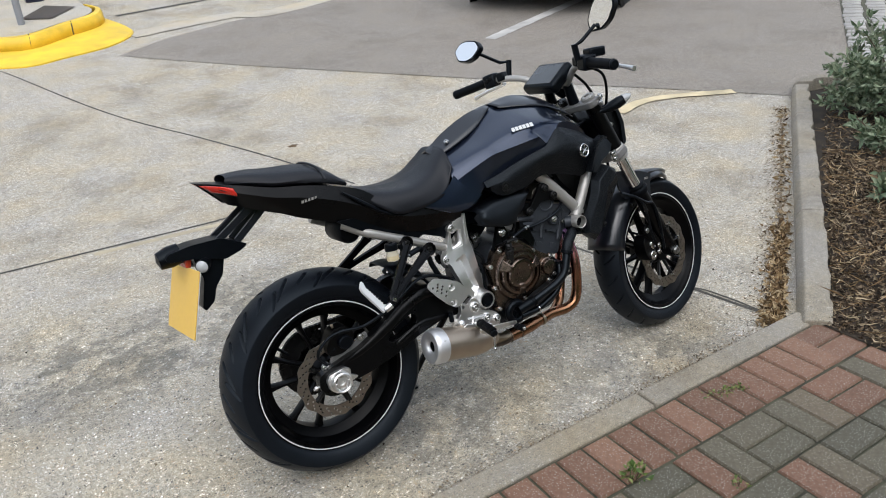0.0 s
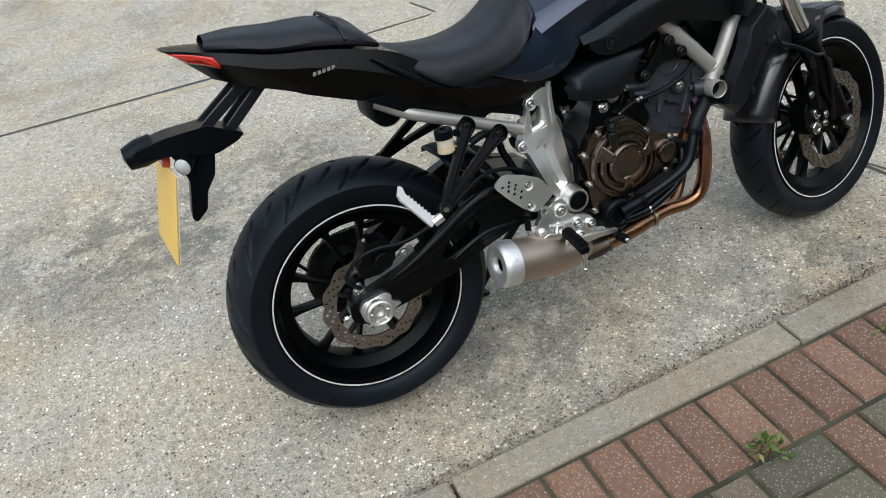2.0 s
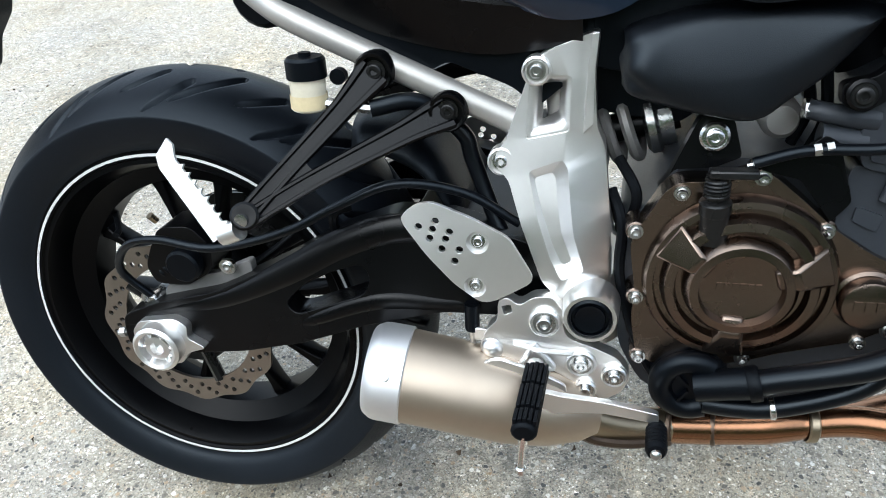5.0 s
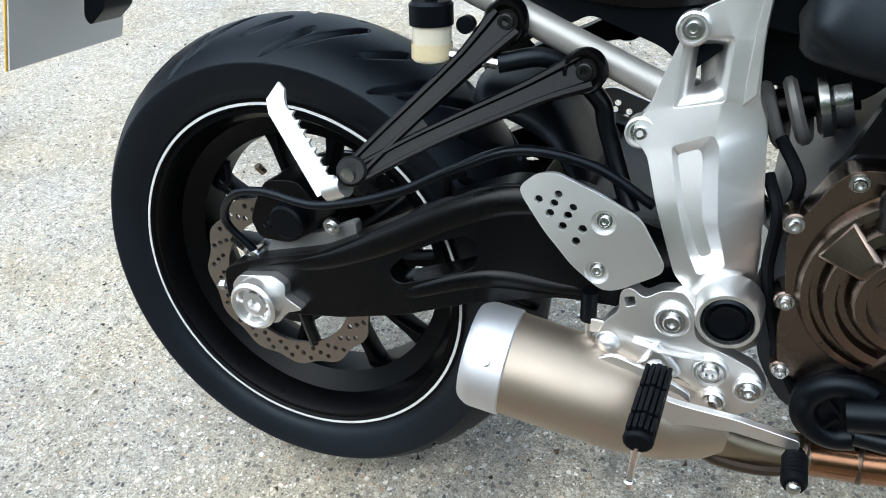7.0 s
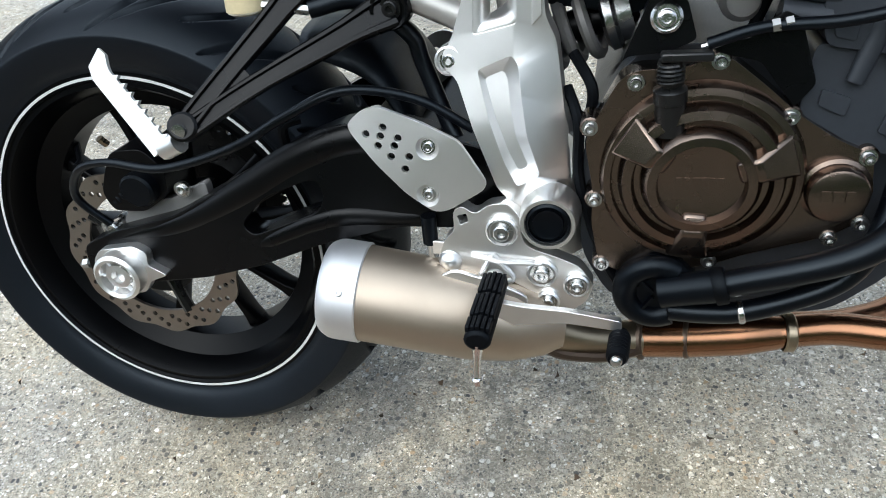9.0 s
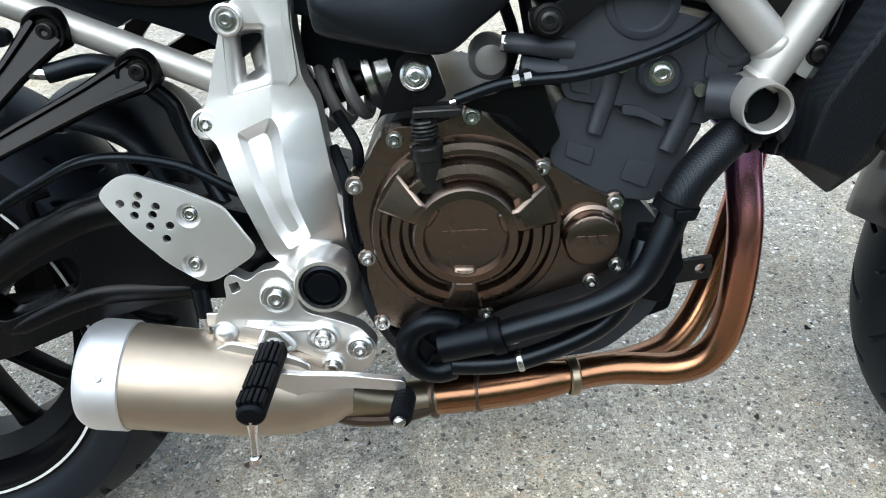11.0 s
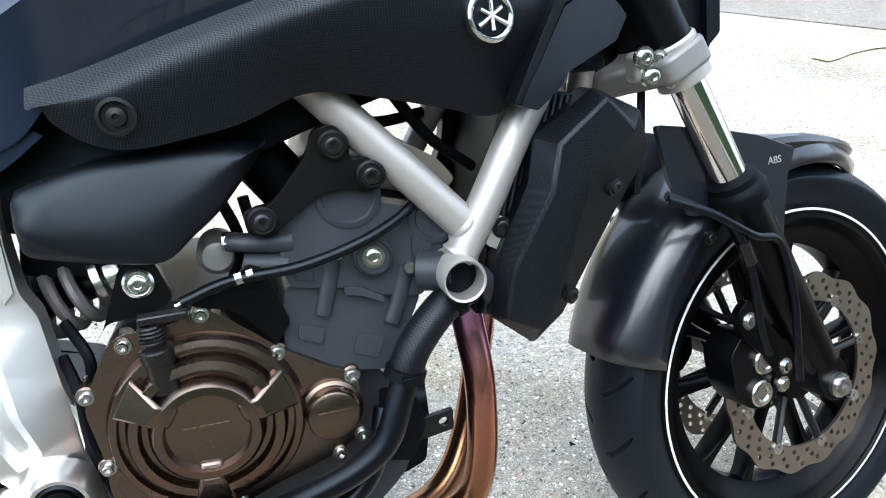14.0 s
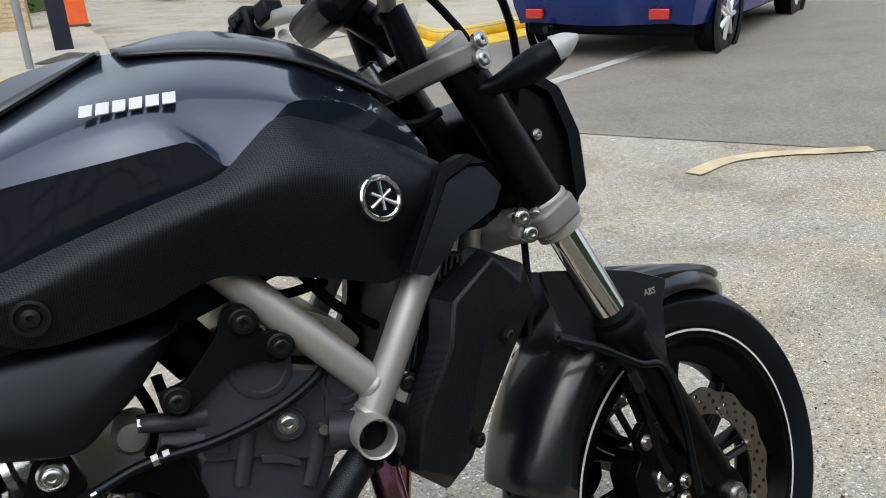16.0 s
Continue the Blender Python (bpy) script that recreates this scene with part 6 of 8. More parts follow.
for s in (1, -1):
    part("air_scoop", plate(BM(), rounded([(0.960, 0.726), (0.977, 0.720), (1.001, 0.738), (1.008, 0.750), (1.060, 0.773), (1.073, 0.794), (1.059, 0.817), (1.040, 0.818), (1.011, 0.806)], 0.003), -0.212 * s, -0.165 * s, (), lambda x, z: s * ((x - 0.98) * 0.20 + 0.35 * max(0.0, z - 0.786 - (x - 1.03) * 0.25))), "satinplastic", sc, "faceted black air scoop" if s > 0 else "", bev=0.004, seg=2)
    part("scoop_lip", plate(BM(), rounded([(0.955, 0.729), (0.962, 0.727), (1.010, 0.810), (1.040, 0.822), (1.060, 0.820), (1.040, 0.832), (1.006, 0.822)], 0.003), -0.2085 * s, -0.180 * s, (), lambda x, z: s * (x - 0.98) * 0.18), "weave", sc, bev=0.003)
part("knee_bolt", lathe(BM(), [(0.0155, 0.004), (0.0155, -0.0015), (0.0125, -0.002), (0.0115, 0.002), (0.0085, 0.002), (0.0075, -0.002), (0.003, -0.003), (0.0022, 0.0), (0, 0.0)], (0.640, -0.2095, 0.752), (0.1, 1, 0.05), 28, caps=False), "darkbolt", sc)
EC = Vector((0.938, -0.2075, 0.803))
ea = Vector((0.22, -0.96, 0.12)).normalized()
em = part("emblem", lathe(BM(), [(0.0225, -0.004), (0.0225, 0.0018), (0.021, 0.003), (0.0195, 0.003), (0.0185, 0.0018), (0.0175, 0.0012)], EC, ea, 40, caps=False), "chrome", sc, "round chromed tank emblem")
part("emblem_face", lathe(BM(), [(0.018, 0.0008), (0, 0.0012)], EC, ea, 32, caps=False), "plastic", em)
_, eu, ew = frame_of(ea)
eu = (Vector((0, 0, 1)) - ea * ea.z).normalized()
ew = ea.cross(eu)
for k in range(3):
    a = radians(90 + 120 * k)
    d = eu * math.sin(a) + ew * math.cos(a)
    part("emblem_bar", tube(BM(), [EC + ea * 0.002 - d * 0.012, EC + ea * 0.0022, EC + ea * 0.002 + d * 0.016], [0.0022, 0.0018, 0.0028], 8, 2), "chrome", em)
ATOP = [(0.538, 0.692), (0.546, 0.699), (0.568, 0.706), (0.608, 0.715), (0.67, 0.719), (0.724, 0.7205), (0.748, 0.716)]
ALOW = [(0.537, 0.650), (0.545, 0.646), (0.57, 0.639), (0.614, 0.630), (0.650, 0.627), (0.676, 0.645), (0.703, 0.666), (0.737, 0.701), (0.749, 0.714)]


def airbox_row(row, y, dz=0.0, tuck=0.035):
    """A guide curve of the airbox cover; its ends turn in towards the frame."""
    return [(x, y + tuck * max(0.0, 1 - (x - 0.535) / 0.012) ** 2 + 0.022 * max(0.0, (x - 0.71) / 0.039) ** 2, z + dz) for x, z in row]


AMID = [(0.534, 0.672), (0.546, 0.670), (0.575, 0.668), (0.614, 0.668), (0.655, 0.672), (0.695, 0.690), (0.730, 0.708), (0.7485, 0.715)]
for s in (1, -1):
    rows = [airbox_row(ATOP, -0.105, -0.004), airbox_row(ATOP, -0.166), airbox_row(ATOP, -0.184, -0.007), airbox_row(AMID, -0.191), airbox_row(ALOW, -0.184, 0.006), airbox_row(ALOW, -0.176, -0.001), airbox_row(ALOW, -0.105)]
    rows = [[(x, y * s, z) for x, y, z in r] for r in rows]
    part("airbox_cover", skin(BM(), [[rows[0], rows[1]], rows[1:6], [rows[5], rows[6]]], 40, 5), "satinplastic", bike, "matt black airbox side cover" if s > 0 else "", 40)

# seats and tail
T0 = [(-0.245, 0, 0.950), (-0.15, 0, 0.930), (0.0, 0, 0.900), (0.13, 0, 0.865), (0.20, 0, 0.838), (0.30, 0, 0.80), (0.45, 0, 0.78)]
T1 = [(-0.242, -0.030, 0.948), (-0.15, -0.082, 0.925), (0.0, -0.103, 0.893), (0.13, -0.112, 0.858), (0.20, -0.118, 0.834), (0.28, -0.122, 0.785), (0.38, -0.130, 0.765), (0.46, -0.138, 0.775)]
T2 = [(-0.225, -0.034, 0.936), (-0.15, -0.088, 0.905), (0.0, -0.112, 0.862), (0.13, -0.124, 0.815), (0.20, -0.130, 0.785), (0.30, -0.135, 0.74), (0.40, -0.140, 0.722), (0.50, -0.145, 0.71)]
T3 = [(-0.165, -0.030, 0.872), (-0.13, -0.060, 0.860), (-0.047, -0.080, 0.831), (0.0, -0.088, 0.805), (0.08, -0.098, 0.770), (0.18, -0.106, 0.735), (0.28, -0.112, 0.694), (0.40, -0.120, 0.67), (0.50, -0.125, 0.68)]
T4 = [(x, 0, z + 0.004) for x, y, z in T3]
tail = part("tail_cowl", skin(BM(), [[T0, T1], [T1, T2], [T2, T3], [T3, T4]], 36, 4, True), "blackpaint", bike, "pointed black tail cowl", 26)
part("tail_crease", tube(BM(), [(0.13, -0.126, 0.842), (0.18, -0.132, 0.806), (0.25, -0.136, 0.762), (0.30, -0.138, 0.742)], [0.002, 0.006, 0.006, 0.002], 8), "plastic", tail)
for i in range(5):
    part("mark_bar", text_bars(BM(), 0.010 + 0.010 * i, 0.018 + 0.010 * i, 0.842, 0.849, -0.1165, 1, 0.2, 0.001), "pipe", tail, "", 0)
for s in (1, -1):
    b = skin(BM(), [[[(-0.228, -0.036 * s, 0.939), (-0.19, -0.062 * s, 0.930), (-0.155, -0.087 * s, 0.918)], [(-0.212, -0.044 * s, 0.927), (-0.178, -0.070 * s, 0.918), (-0.150, -0.089 * s, 0.905)], [(-0.202, -0.043 * s, 0.916), (-0.172, -0.066 * s, 0.907), (-0.147, -0.085 * s, 0.897)]]], 8, 3)
    part("tail_light", b, "red", tail, "red tail light lens", solid=0.006)
P0 = [(-0.158, 0, 0.952), (-0.074, 0, 0.956), (0.02, 0, 0.945), (0.08, 0, 0.930), (0.125, 0, 0.912), (0.160, 0, 0.875)]
P1 = [(-0.160, -0.05, 0.946), (-0.074, -0.075, 0.945), (0.02, -0.088, 0.930), (0.08, -0.092, 0.915), (0.12, -0.094, 0.898), (0.158, -0.09, 0.868)]
P2 = [(-0.165, -0.055, 0.932), (-0.074, -0.098, 0.922), (0.02, -0.112, 0.902), (0.08, -0.116, 0.887), (0.12, -0.116, 0.876), (0.162, -0.10, 0.858)]
P3 = [(-0.155, -0.05, 0.924), (-0.074, -0.085, 0.912), (0.02, -0.10, 0.893), (0.08, -0.105, 0.878), (0.12, -0.105, 0.866), (0.160, -0.09, 0.852)]
ps = part("passenger_seat", skin(BM(), [[P0, P1, P2, P3]], 26, 5, True), "vinyl", bike, "black vinyl passenger seat pad", 40)
b = BM()
for s in (1, -1):
    tube(b, [(0.082, 0, 0.934), (0.084, -0.05 * s, 0.930), (0.090, -0.094 * s, 0.915), (0.092, -0.118 * s, 0.888)], 0.004, 8)
part("seat_strap", b, "vinyl", ps, "black grab strap")
R0 = [(0.168, 0, 0.846), (0.25, 0, 0.830), (0.35, 0, 0.824), (0.43, 0, 0.843), (0.488, 0, 0.880), (0.512, 0, 0.903)]
R1 = [(0.168, -0.075, 0.843), (0.25, -0.10, 0.822), (0.35, -0.105, 0.815), (0.43, -0.095, 0.833), (0.484, -0.075, 0.872), (0.512, -0.06, 0.898)]
R2 = [(0.166, -0.095, 0.838), (0.25, -0.130, 0.800), (0.33, -0.138, 0.790), (0.42, -0.130, 0.802), (0.478, -0.108, 0.845), (0.510, -0.09, 0.882)]
R3 = [(0.168, -0.10, 0.834), (0.25, -0.140, 0.770), (0.30, -0.146, 0.748), (0.40, -0.146, 0.755), (0.460, -0.140, 0.778), (0.500, -0.132, 0.845)]
part("rider_seat", skin(BM(), [[R0, R1, R2, R3]], 26, 5, True), "vinyl", bike, "black textured vinyl rider seat", 40, solid=0.004)

# number plate holder
hp = part("plate_holder", plate(BM(), rounded([(-0.372, 0.786), (-0.362, 0.796), (-0.30, 0.803), (-0.215, 0.800), (-0.145, 0.768), (-0.165, 0.756), (-0.215, 0.742), (-0.30, 0.765), (-0.365, 0.772)], 0.008), -0.042, 0.042), "plastic", bike, "black tail tidy holding the number plate", bev=0.010, seg=3)
for s in (1, -1):
    for a, c in (((-0.228, 0.79), (-0.105, 0.858)), ((-0.172, 0.778), (-0.075, 0.848))):
        part("strut", box(BM(), (0, -0.003, -0.010), (math.hypot(c[0] - a[0], c[1] - a[1]), 0.003, 0.010), Matrix.Translation((a[0], -0.030 * s, a[1])) @ Matrix.Rotation(-math.atan2(c[1] - a[1], c[0] - a[0]), 4, "Y")), "fender", hp, bev=0.002)
part("hanger", plate(BM(), rounded([(-0.30, 0.765), (-0.215, 0.75), (-0.232, 0.70), (-0.258, 0.67), (-0.270, 0.635), (-0.298, 0.615), (-0.306, 0.625), (-0.285, 0.70)], 0.006), -0.026, 0.026), "plastic", hp, bev=0.005)
part("plate_lamp", lathe(BM(), [(0.028, 0.0), (0.030, 0.03), (0.024, 0.060), (0.0, 0.066)], (-0.325, 0, 0.785), (-1, 0, -0.12), 20), "plastic", hp)
m = Matrix.Translation((-0.345, 0, 0.658)) @ Matrix.Rotation(radians(6), 4, "Z") @ Matrix.Rotation(radians(18), 4, "Y")
np_ = part("number_plate", box(BM(), (-0.003, -0.114, -0.089), (0.0, 0.114, 0.089), m), "plate_yellow", hp, "yellow rear number plate", bev=0.001)
part("plate_back", box(BM(), (0.0006, -0.112, -0.087), (0.0030, 0.112, 0.087), m), "white", np_)
part("reflector", box(BM(), (-0.012, -0.03, 0.088), (0.004, 0.03, 0.118), m), "amber", hp, "red reflector", bev=0.003)
for s in (1, -1):
    ind = part("rear_indicator", lathe(BM(), [(0.006, -0.02), (0.010, 0.0), (0.0165, 0.022), (0.0195, 0.044), (0.0185, 0.047)], (-0.262, -0.022 * s, 0.748), (-0.55, -0.8 * s, -0.10), 20), "plastic", hp, "black indicator with a clear lens" if s > 0 else "")
    part("lens", lathe(BM(), [(0.0175, 0.0), (0.0165, 0.005), (0.010, 0.010), (0.0, 0.012)], Vector((-0.262, -0.022 * s, 0.748)) + Vector((-0.55, -0.8 * s, -0.10)).normalized() * 0.044, (-0.55, -0.8 * s, -0.10), 20), "clear", ind)
part("exhaust_can", lathe(BM(), [(0.03, -0.06), (0.036, -0.05), (0.036, 0.05), (0.03, 0.06)], (0.155, 0.0, 0.722), (0, 1, 0), 20), "rubber", tail)

# ---- front end, turned slightly to the left ----
def leg(z, y):
    return Vector((1.378 - (z - 0.312) * 0.495, y, z))


LD = (leg(1, 0) - leg(0, 0)).normalized()
for y, lab in ((-0.105, "right fork leg"), (0.105, "")):
    fk = part("fork_leg", steer(tube(BM(), [leg(0.335, y), leg(0.582, y)], 0.0275, 24, 1)), "blackpaint", bike, "black telescopic fork leg with a bright stanchion" if lab else "")
    part("stanchion", steer(tube(BM(), [leg(0.578, y), leg(0.735, y)], 0.0205, 24, 1)), "chrome", fk)
    part("upper_tube", steer(tube(BM(), [leg(0.752, y), leg(0.925, y)], [0.0262, 0.0275], 24, 1)), "blackpaint", fk)
    part("seal_ring", steer(lathe(BM(), [(0.026, -0.012), (0.034, -0.010), (0.036, 0.004), (0.033, 0.012), (0.030, 0.014), (0.030, 0.022), (0.023, 0.026), (0.021, 0.028)], leg(0.575, y), LD, 28, caps=False)), "rubber", fk)
    part("clamp", steer(lathe(BM(), [(0.0265, -0.026), (0.0305, -0.024), (0.0305, 0.022), (0.0275, 0.025)], leg(0.735, y), LD, 28, caps=False)), "pipe", fk, "silver lower clamp")
    for dz in (-0.012, 0.013):
        b = bolt(BM(), leg(0.735 + dz, y) + Vector((-0.027, -0.014 if y < 0 else 0.014, -0.008)), 0.006, (-0.7, -0.7 if y < 0 else 0.7, -0.2), 0.006)
        part("bolt", steer(b), "bolt", fk)
    b = plate(BM(), rounded([(1.345, 0.345), (1.375, 0.352), (1.398, 0.325), (1.402, 0.295), (1.385, 0.280), (1.362, 0.288), (1.348, 0.315)], 0.008), y - 0.021, y + 0.021)
    part("axle_lug", steer(b), "blackpaint", fk, bev=0.005)
    part("axle_nut", steer(lathe(BM(), [(0.0165, 0), (0.0165, 0.006), (0.011, 0.007), (0.011, 0.013), (0.006, 0.013), (0.005, 0.006), (0, 0.006)], (1.380, y * 1.2, 0.304), (0, 1 if y > 0 else -1, 0), 12, caps=False)), "bolt", fk)
    s = 1 if y > 0 else -1
    b = plate(BM(), rounded([(1.238, 0.405), (1.262, 0.432), (1.30, 0.42), (1.318, 0.385), (1.318, 0.345), (1.295, 0.322), (1.262, 0.330), (1.243, 0.362)], 0.010), s * 0.055, s * 0.104)
    cl = part("front_caliper", steer(lowered(b)), "blackpaint", fk, "black four-piston front brake caliper", bev=0.005)
    for x, z in ((1.288, 0.388), (1.281, 0.347)):
        part("piston_cap", steer(lowered(lathe(BM(), [(0.0175, 0), (0.0175, 0.006), (0.0155, 0.008), (0.010, 0.0085), (0.008, 0.0065), (0.0, 0.0065)], (x, s * 0.103, z), (0, s, 0), 24, caps=False))), "bolt", cl)
    b = plate(BM(), rounded([(1.245, 0.46), (1.262, 0.475), (1.285, 0.45), (1.325, 0.40), (1.33, 0.36), (1.315, 0.35), (1.28, 0.40), (1.25, 0.43)], 0.006), s * 0.100, s * 0.112)
    part("caliper_bracket", steer(lowered(b)), "blackpaint", cl, bev=0.003)
    for x, z in ((1.262, 0.448), (1.318, 0.375), (1.313, 0.352)):
        part("bolt", steer(lowered(bolt(BM(), (x, s * 0.111, z), 0.0075, (0, s, 0), 0.006, False))), "bolt", cl)
for pts in ([(1.135, -0.115, 0.592), (1.165, -0.125, 0.575), (1.21, -0.135, 0.545), (1.235, -0.135, 0.485), (1.252, -0.128, 0.41), (1.268, -0.125, 0.375)], [(1.135, -0.118, 0.588), (1.18, -0.135, 0.565), (1.235, -0.14, 0.53), (1.275, -0.138, 0.515), (1.295, -0.138, 0.45), (1.303, -0.135, 0.38), (1.313, -0.128, 0.33)]):
    part("brake_hose", steer(tube(BM(), pts, 0.0052, 10)), "hose", bike, "thin black front brake hose")
part("hose_fitting", steer(tube(BM(), [(1.222, -0.136, 0.525), (1.232, -0.136, 0.498)], 0.008, 10, 1)), "darkbolt", bike)

# front mudguard: an arched shell over the tyre
def fender_row(a, r, half, drop):
    c, s_ = math.cos(a), math.sin(a)
    row = []
    for u in np.linspace(-1, 1, 13):
        rr = r - drop * abs(u) ** 3.2
        row.append((FC[0] + rr * c, half * math.sin(u * 1.35) / math.sin(1.35), FC[2] + rr * s_))
    return row


rows = []
for t in np.linspace(0, 1, 26):
    a = radians(163 - 106 * t)
    wide = 0.078 - 0.006 * abs(t - 0.4)
    if t > 0.72:
        wide *= 1 - 0.75 * ((t - 0.72) / 0.28) ** 1.6
    rows.append(fender_row(a, 0.316 + 0.010 * math.sin(t * math.pi), wide, 0.035 + 0.03 * max(0, 1 - t * 1.4)))
b = BM()
vs = [[b.verts.new(p) for p in r] for r in rows]
for p, q in zip(vs, vs[1:]):
    for i in range(12):
        b.faces.new((p[i], p[i + 1], q[i + 1], q[i]))
fen = part("front_mudguard", steer(b), "fender", bike, "glossy black front mudguard", 40, solid=0.004)
for s in (1, -1):
    b = plate(BM(), rounded([(1.148, 0.668), (1.235, 0.652), (1.300, 0.636), (1.36, 0.612), (1.345, 0.58), (1.335, 0.50), (1.322, 0.43), (1.308, 0.43), (1.30, 0.52), (1.25, 0.55), (1.19, 0.555), (1.162, 0.60)], 0.008), -0.090 * s, -0.082 * s)
    part("mudguard_stay", steer(b), "fender", fen, bev=0.002)
    part("bolt", steer(bolt(BM(), (1.335, -0.092 * s, 0.465), 0.006, (0, -s, 0), 0.005)), "bolt", fen)
    part("bolt", steer(bolt(BM(), (1.215, -0.092 * s, 0.525), 0.006, (0, -s, 0), 0.005)), "darkbolt", fen)
b = tube(BM(), [(1.30, -0.058, 0.617), (1.39, -0.060, 0.615), (1.50, -0.036, 0.596), (1.560, 0.0, 0.574), (1.50, 0.036, 0.596), (1.39, 0.060, 0.615), (1.30, 0.058, 0.617)], [0.012, 0.011, 0.007, 0.005, 0.007, 0.011, 0.012], 8)
part("mudguard_beak", steer(b), "fender", fen)
cu = bpy.data.curves.new("abs_text", "FONT")
cu.body, cu.size, cu.extrude = "ABS", 0.013, 0.0004
tmp = new("abs_text", cu)
abs_me = bpy.data.meshes.new_from_object(tmp.evaluated_get(bpy.context.evaluated_depsgraph_get()))
bpy.data.objects.remove(tmp)
b = BM()
b.from_mesh(abs_me)
bmesh.ops.transform(b, matrix=Matrix.Translation((1.312, -0.0915, 0.598)) @ Matrix.Rotation(radians(90), 4, "X"), verts=b.verts)
part("abs_lettering", steer(b), "pipe", fen, "", 0)

# radiator and shrouds
rad = part("radiator", box(BM(), (-0.018, -0.145, -0.115), (0.018, 0.145, 0.115), Matrix.Translation((1.005, 0, 0.615)) @ Matrix.Rotation(radians(12), 4, "Y")), "plastic", bike, "black radiator with fine fins", bev=0.003)
for k in range(11):
    x = -0.046 + k * 0.0062
    part("cooling_fin", box(BM(), (x, -0.153, -0.112), (x + 0.0024, -0.140, 0.112), Matrix.Translation((1.005, 0, 0.615)) @ Matrix.Rotation(radians(14), 4, "Y")), "engine", rad)
part("core_tank", box(BM(), (-0.05, -0.141, -0.115), (0.03, -0.10, 0.115), Matrix.Translation((1.005, 0, 0.615)) @ Matrix.Rotation(radians(14), 4, "Y")), "rubber", rad)
SHR_FACE = [(1.053, 0.723), (1.082, 0.690), (1.063, 0.671), (1.037, 0.652), (1.034, 0.630), (0.996, 0.524), (0.984, 0.503), (0.946, 0.522), (0.956, 0.572), (0.999, 0.641), (1.007, 0.684)]
SHR = [(1.048, 0.731), (1.098, 0.704), (1.111, 0.664), (1.100, 0.642), (1.076, 0.602), (1.016, 0.506), (0.982, 0.480), (0.936, 0.520), (0.946, 0.578), (0.984, 0.648), (0.990, 0.690)]
for s in (1, -1):
    b = BM()
    back = [b.verts.new((x, -0.140 * s, z)) for x, z in SHR]
    rim = [b.verts.new((x, -0.168 * s, z)) for x, z in SHR]
    face = [b.verts.new((x, (-0.192 + 0.05 * max(0, 0.56 - z)) * s, z)) for x, z in SHR_FACE]
    for p, q in ((back, rim), (rim, face)):
        for i in range(len(p)):
            b.faces.new((p[i], p[(i + 1) % len(p)], q[(i + 1) % len(p)], q[i]))
    b.faces.new(face)
    sd = part("radiator_shroud", b, "weave", rad, "faceted black radiator shroud" if s > 0 else "", smooth=20, bev=0.003)
    for x, z in ((1.068, 0.632), (1.020, 0.530)):
        part("bolt", bolt(BM(), (x, -0.182 * s, z), 0.006, (0.4, -s, 0), 0.004), "darkbolt", sd)
part("radiator_bracket", plate(BM(), rounded([(0.950, 0.625), (0.975, 0.605), (0.990, 0.582), (0.965, 0.578), (0.940, 0.592)], 0.004), -0.158, -0.150), "alu", rad, bev=0.002)
bolts(rad, [(0.958, -0.158, 0.607)], 0.0075, "darkbolt")
bolts(rad, [(0.980, -0.158, 0.592)], 0.007, "bolt")
part("filler_neck", tube(BM(), [(1.085, -0.05, 0.70), (1.088, -0.06, 0.745)], 0.014, 14, 1), "alu", rad)
part("filler_cap", lathe(BM(), [(0.02, 0), (0.024, 0.003), (0.024, 0.010), (0.018, 0.014), (0, 0.015)], (1.088, -0.06, 0.742), (0, -0.1, 1), 14, caps=False), "plastic", rad)

# clamps, headlight, instruments, bars
def clamp_plate(z, th, name, lab):
    b_ = BM()
    c = leg(z, 0)
    pts = [(-0.060, -0.03), (-0.050, -0.06), (-0.035, -0.135), (0.02, -0.140), (0.032, -0.105), (0.005, -0.06), (0.0, 0.0), (0.005, 0.06), (0.032, 0.105), (0.02, 0.140), (-0.035, 0.135), (-0.050, 0.06), (-0.060, 0.03)]
    u = LD.cross(Vector((0, 1, 0))).normalized()
    if u.x < 0:
        u = -u
    if name == "top_clamp":
        u = Vector((0.965, 0, 0.26))
    vs_ = [[b_.verts.new(c + u * px + Vector((0, py, 0)) + LD * (d * th)) for px, py in rounded(pts, 0.012)] for d in (-0.5, 0.5)]
    b_.faces.new(vs_[0])
    b_.faces.new(vs_[1])
    n_ = len(vs_[0])
    for i in range(n_):
        b_.faces.new((vs_[0][i], vs_[0][(i + 1) % n_], vs_[1][(i + 1) % n_], vs_[1][i]))
    return part(name, steer(b_), "castgrey", bike, lab, bev=0.005, seg=3)


ear = part("clamp_ear", box(BM(), (1.102, -0.153, 0.727), (1.124, -0.128, 0.758)), "pipe", bike, "silver pinch clamp of the lower yoke", bev=0.006)
bolts(ear, [(1.110, -0.156, 0.753), (1.118, -0.156, 0.733)], 0.0075, "bolt")
tc = clamp_plate(0.930, 0.026, "top_clamp", "silver cast top yoke")
clamp_plate(0.738, 0.030, "lower_clamp", "silver cast lower yoke")
for y in (-0.105, 0.105):
    part("fork_cap", steer(lathe(BM(), [(0.024, -0.01), (0.024, 0.016), (0.019, 0.020), (0.010, 0.020), (0.009, 0.014), (0, 0.014)], leg(0.938, y), LD, 24, caps=False)), "pipe", tc)
bolts(tc, [STEER_M @ (leg(0.93, -0.142) + Vector((0.01, 0, 0.014))), STEER_M @ (leg(0.93, -0.142) + Vector((0.006, 0, -0.006)))], 0.0075, "bolt", (0.3, -1, 0.1), 0.006)
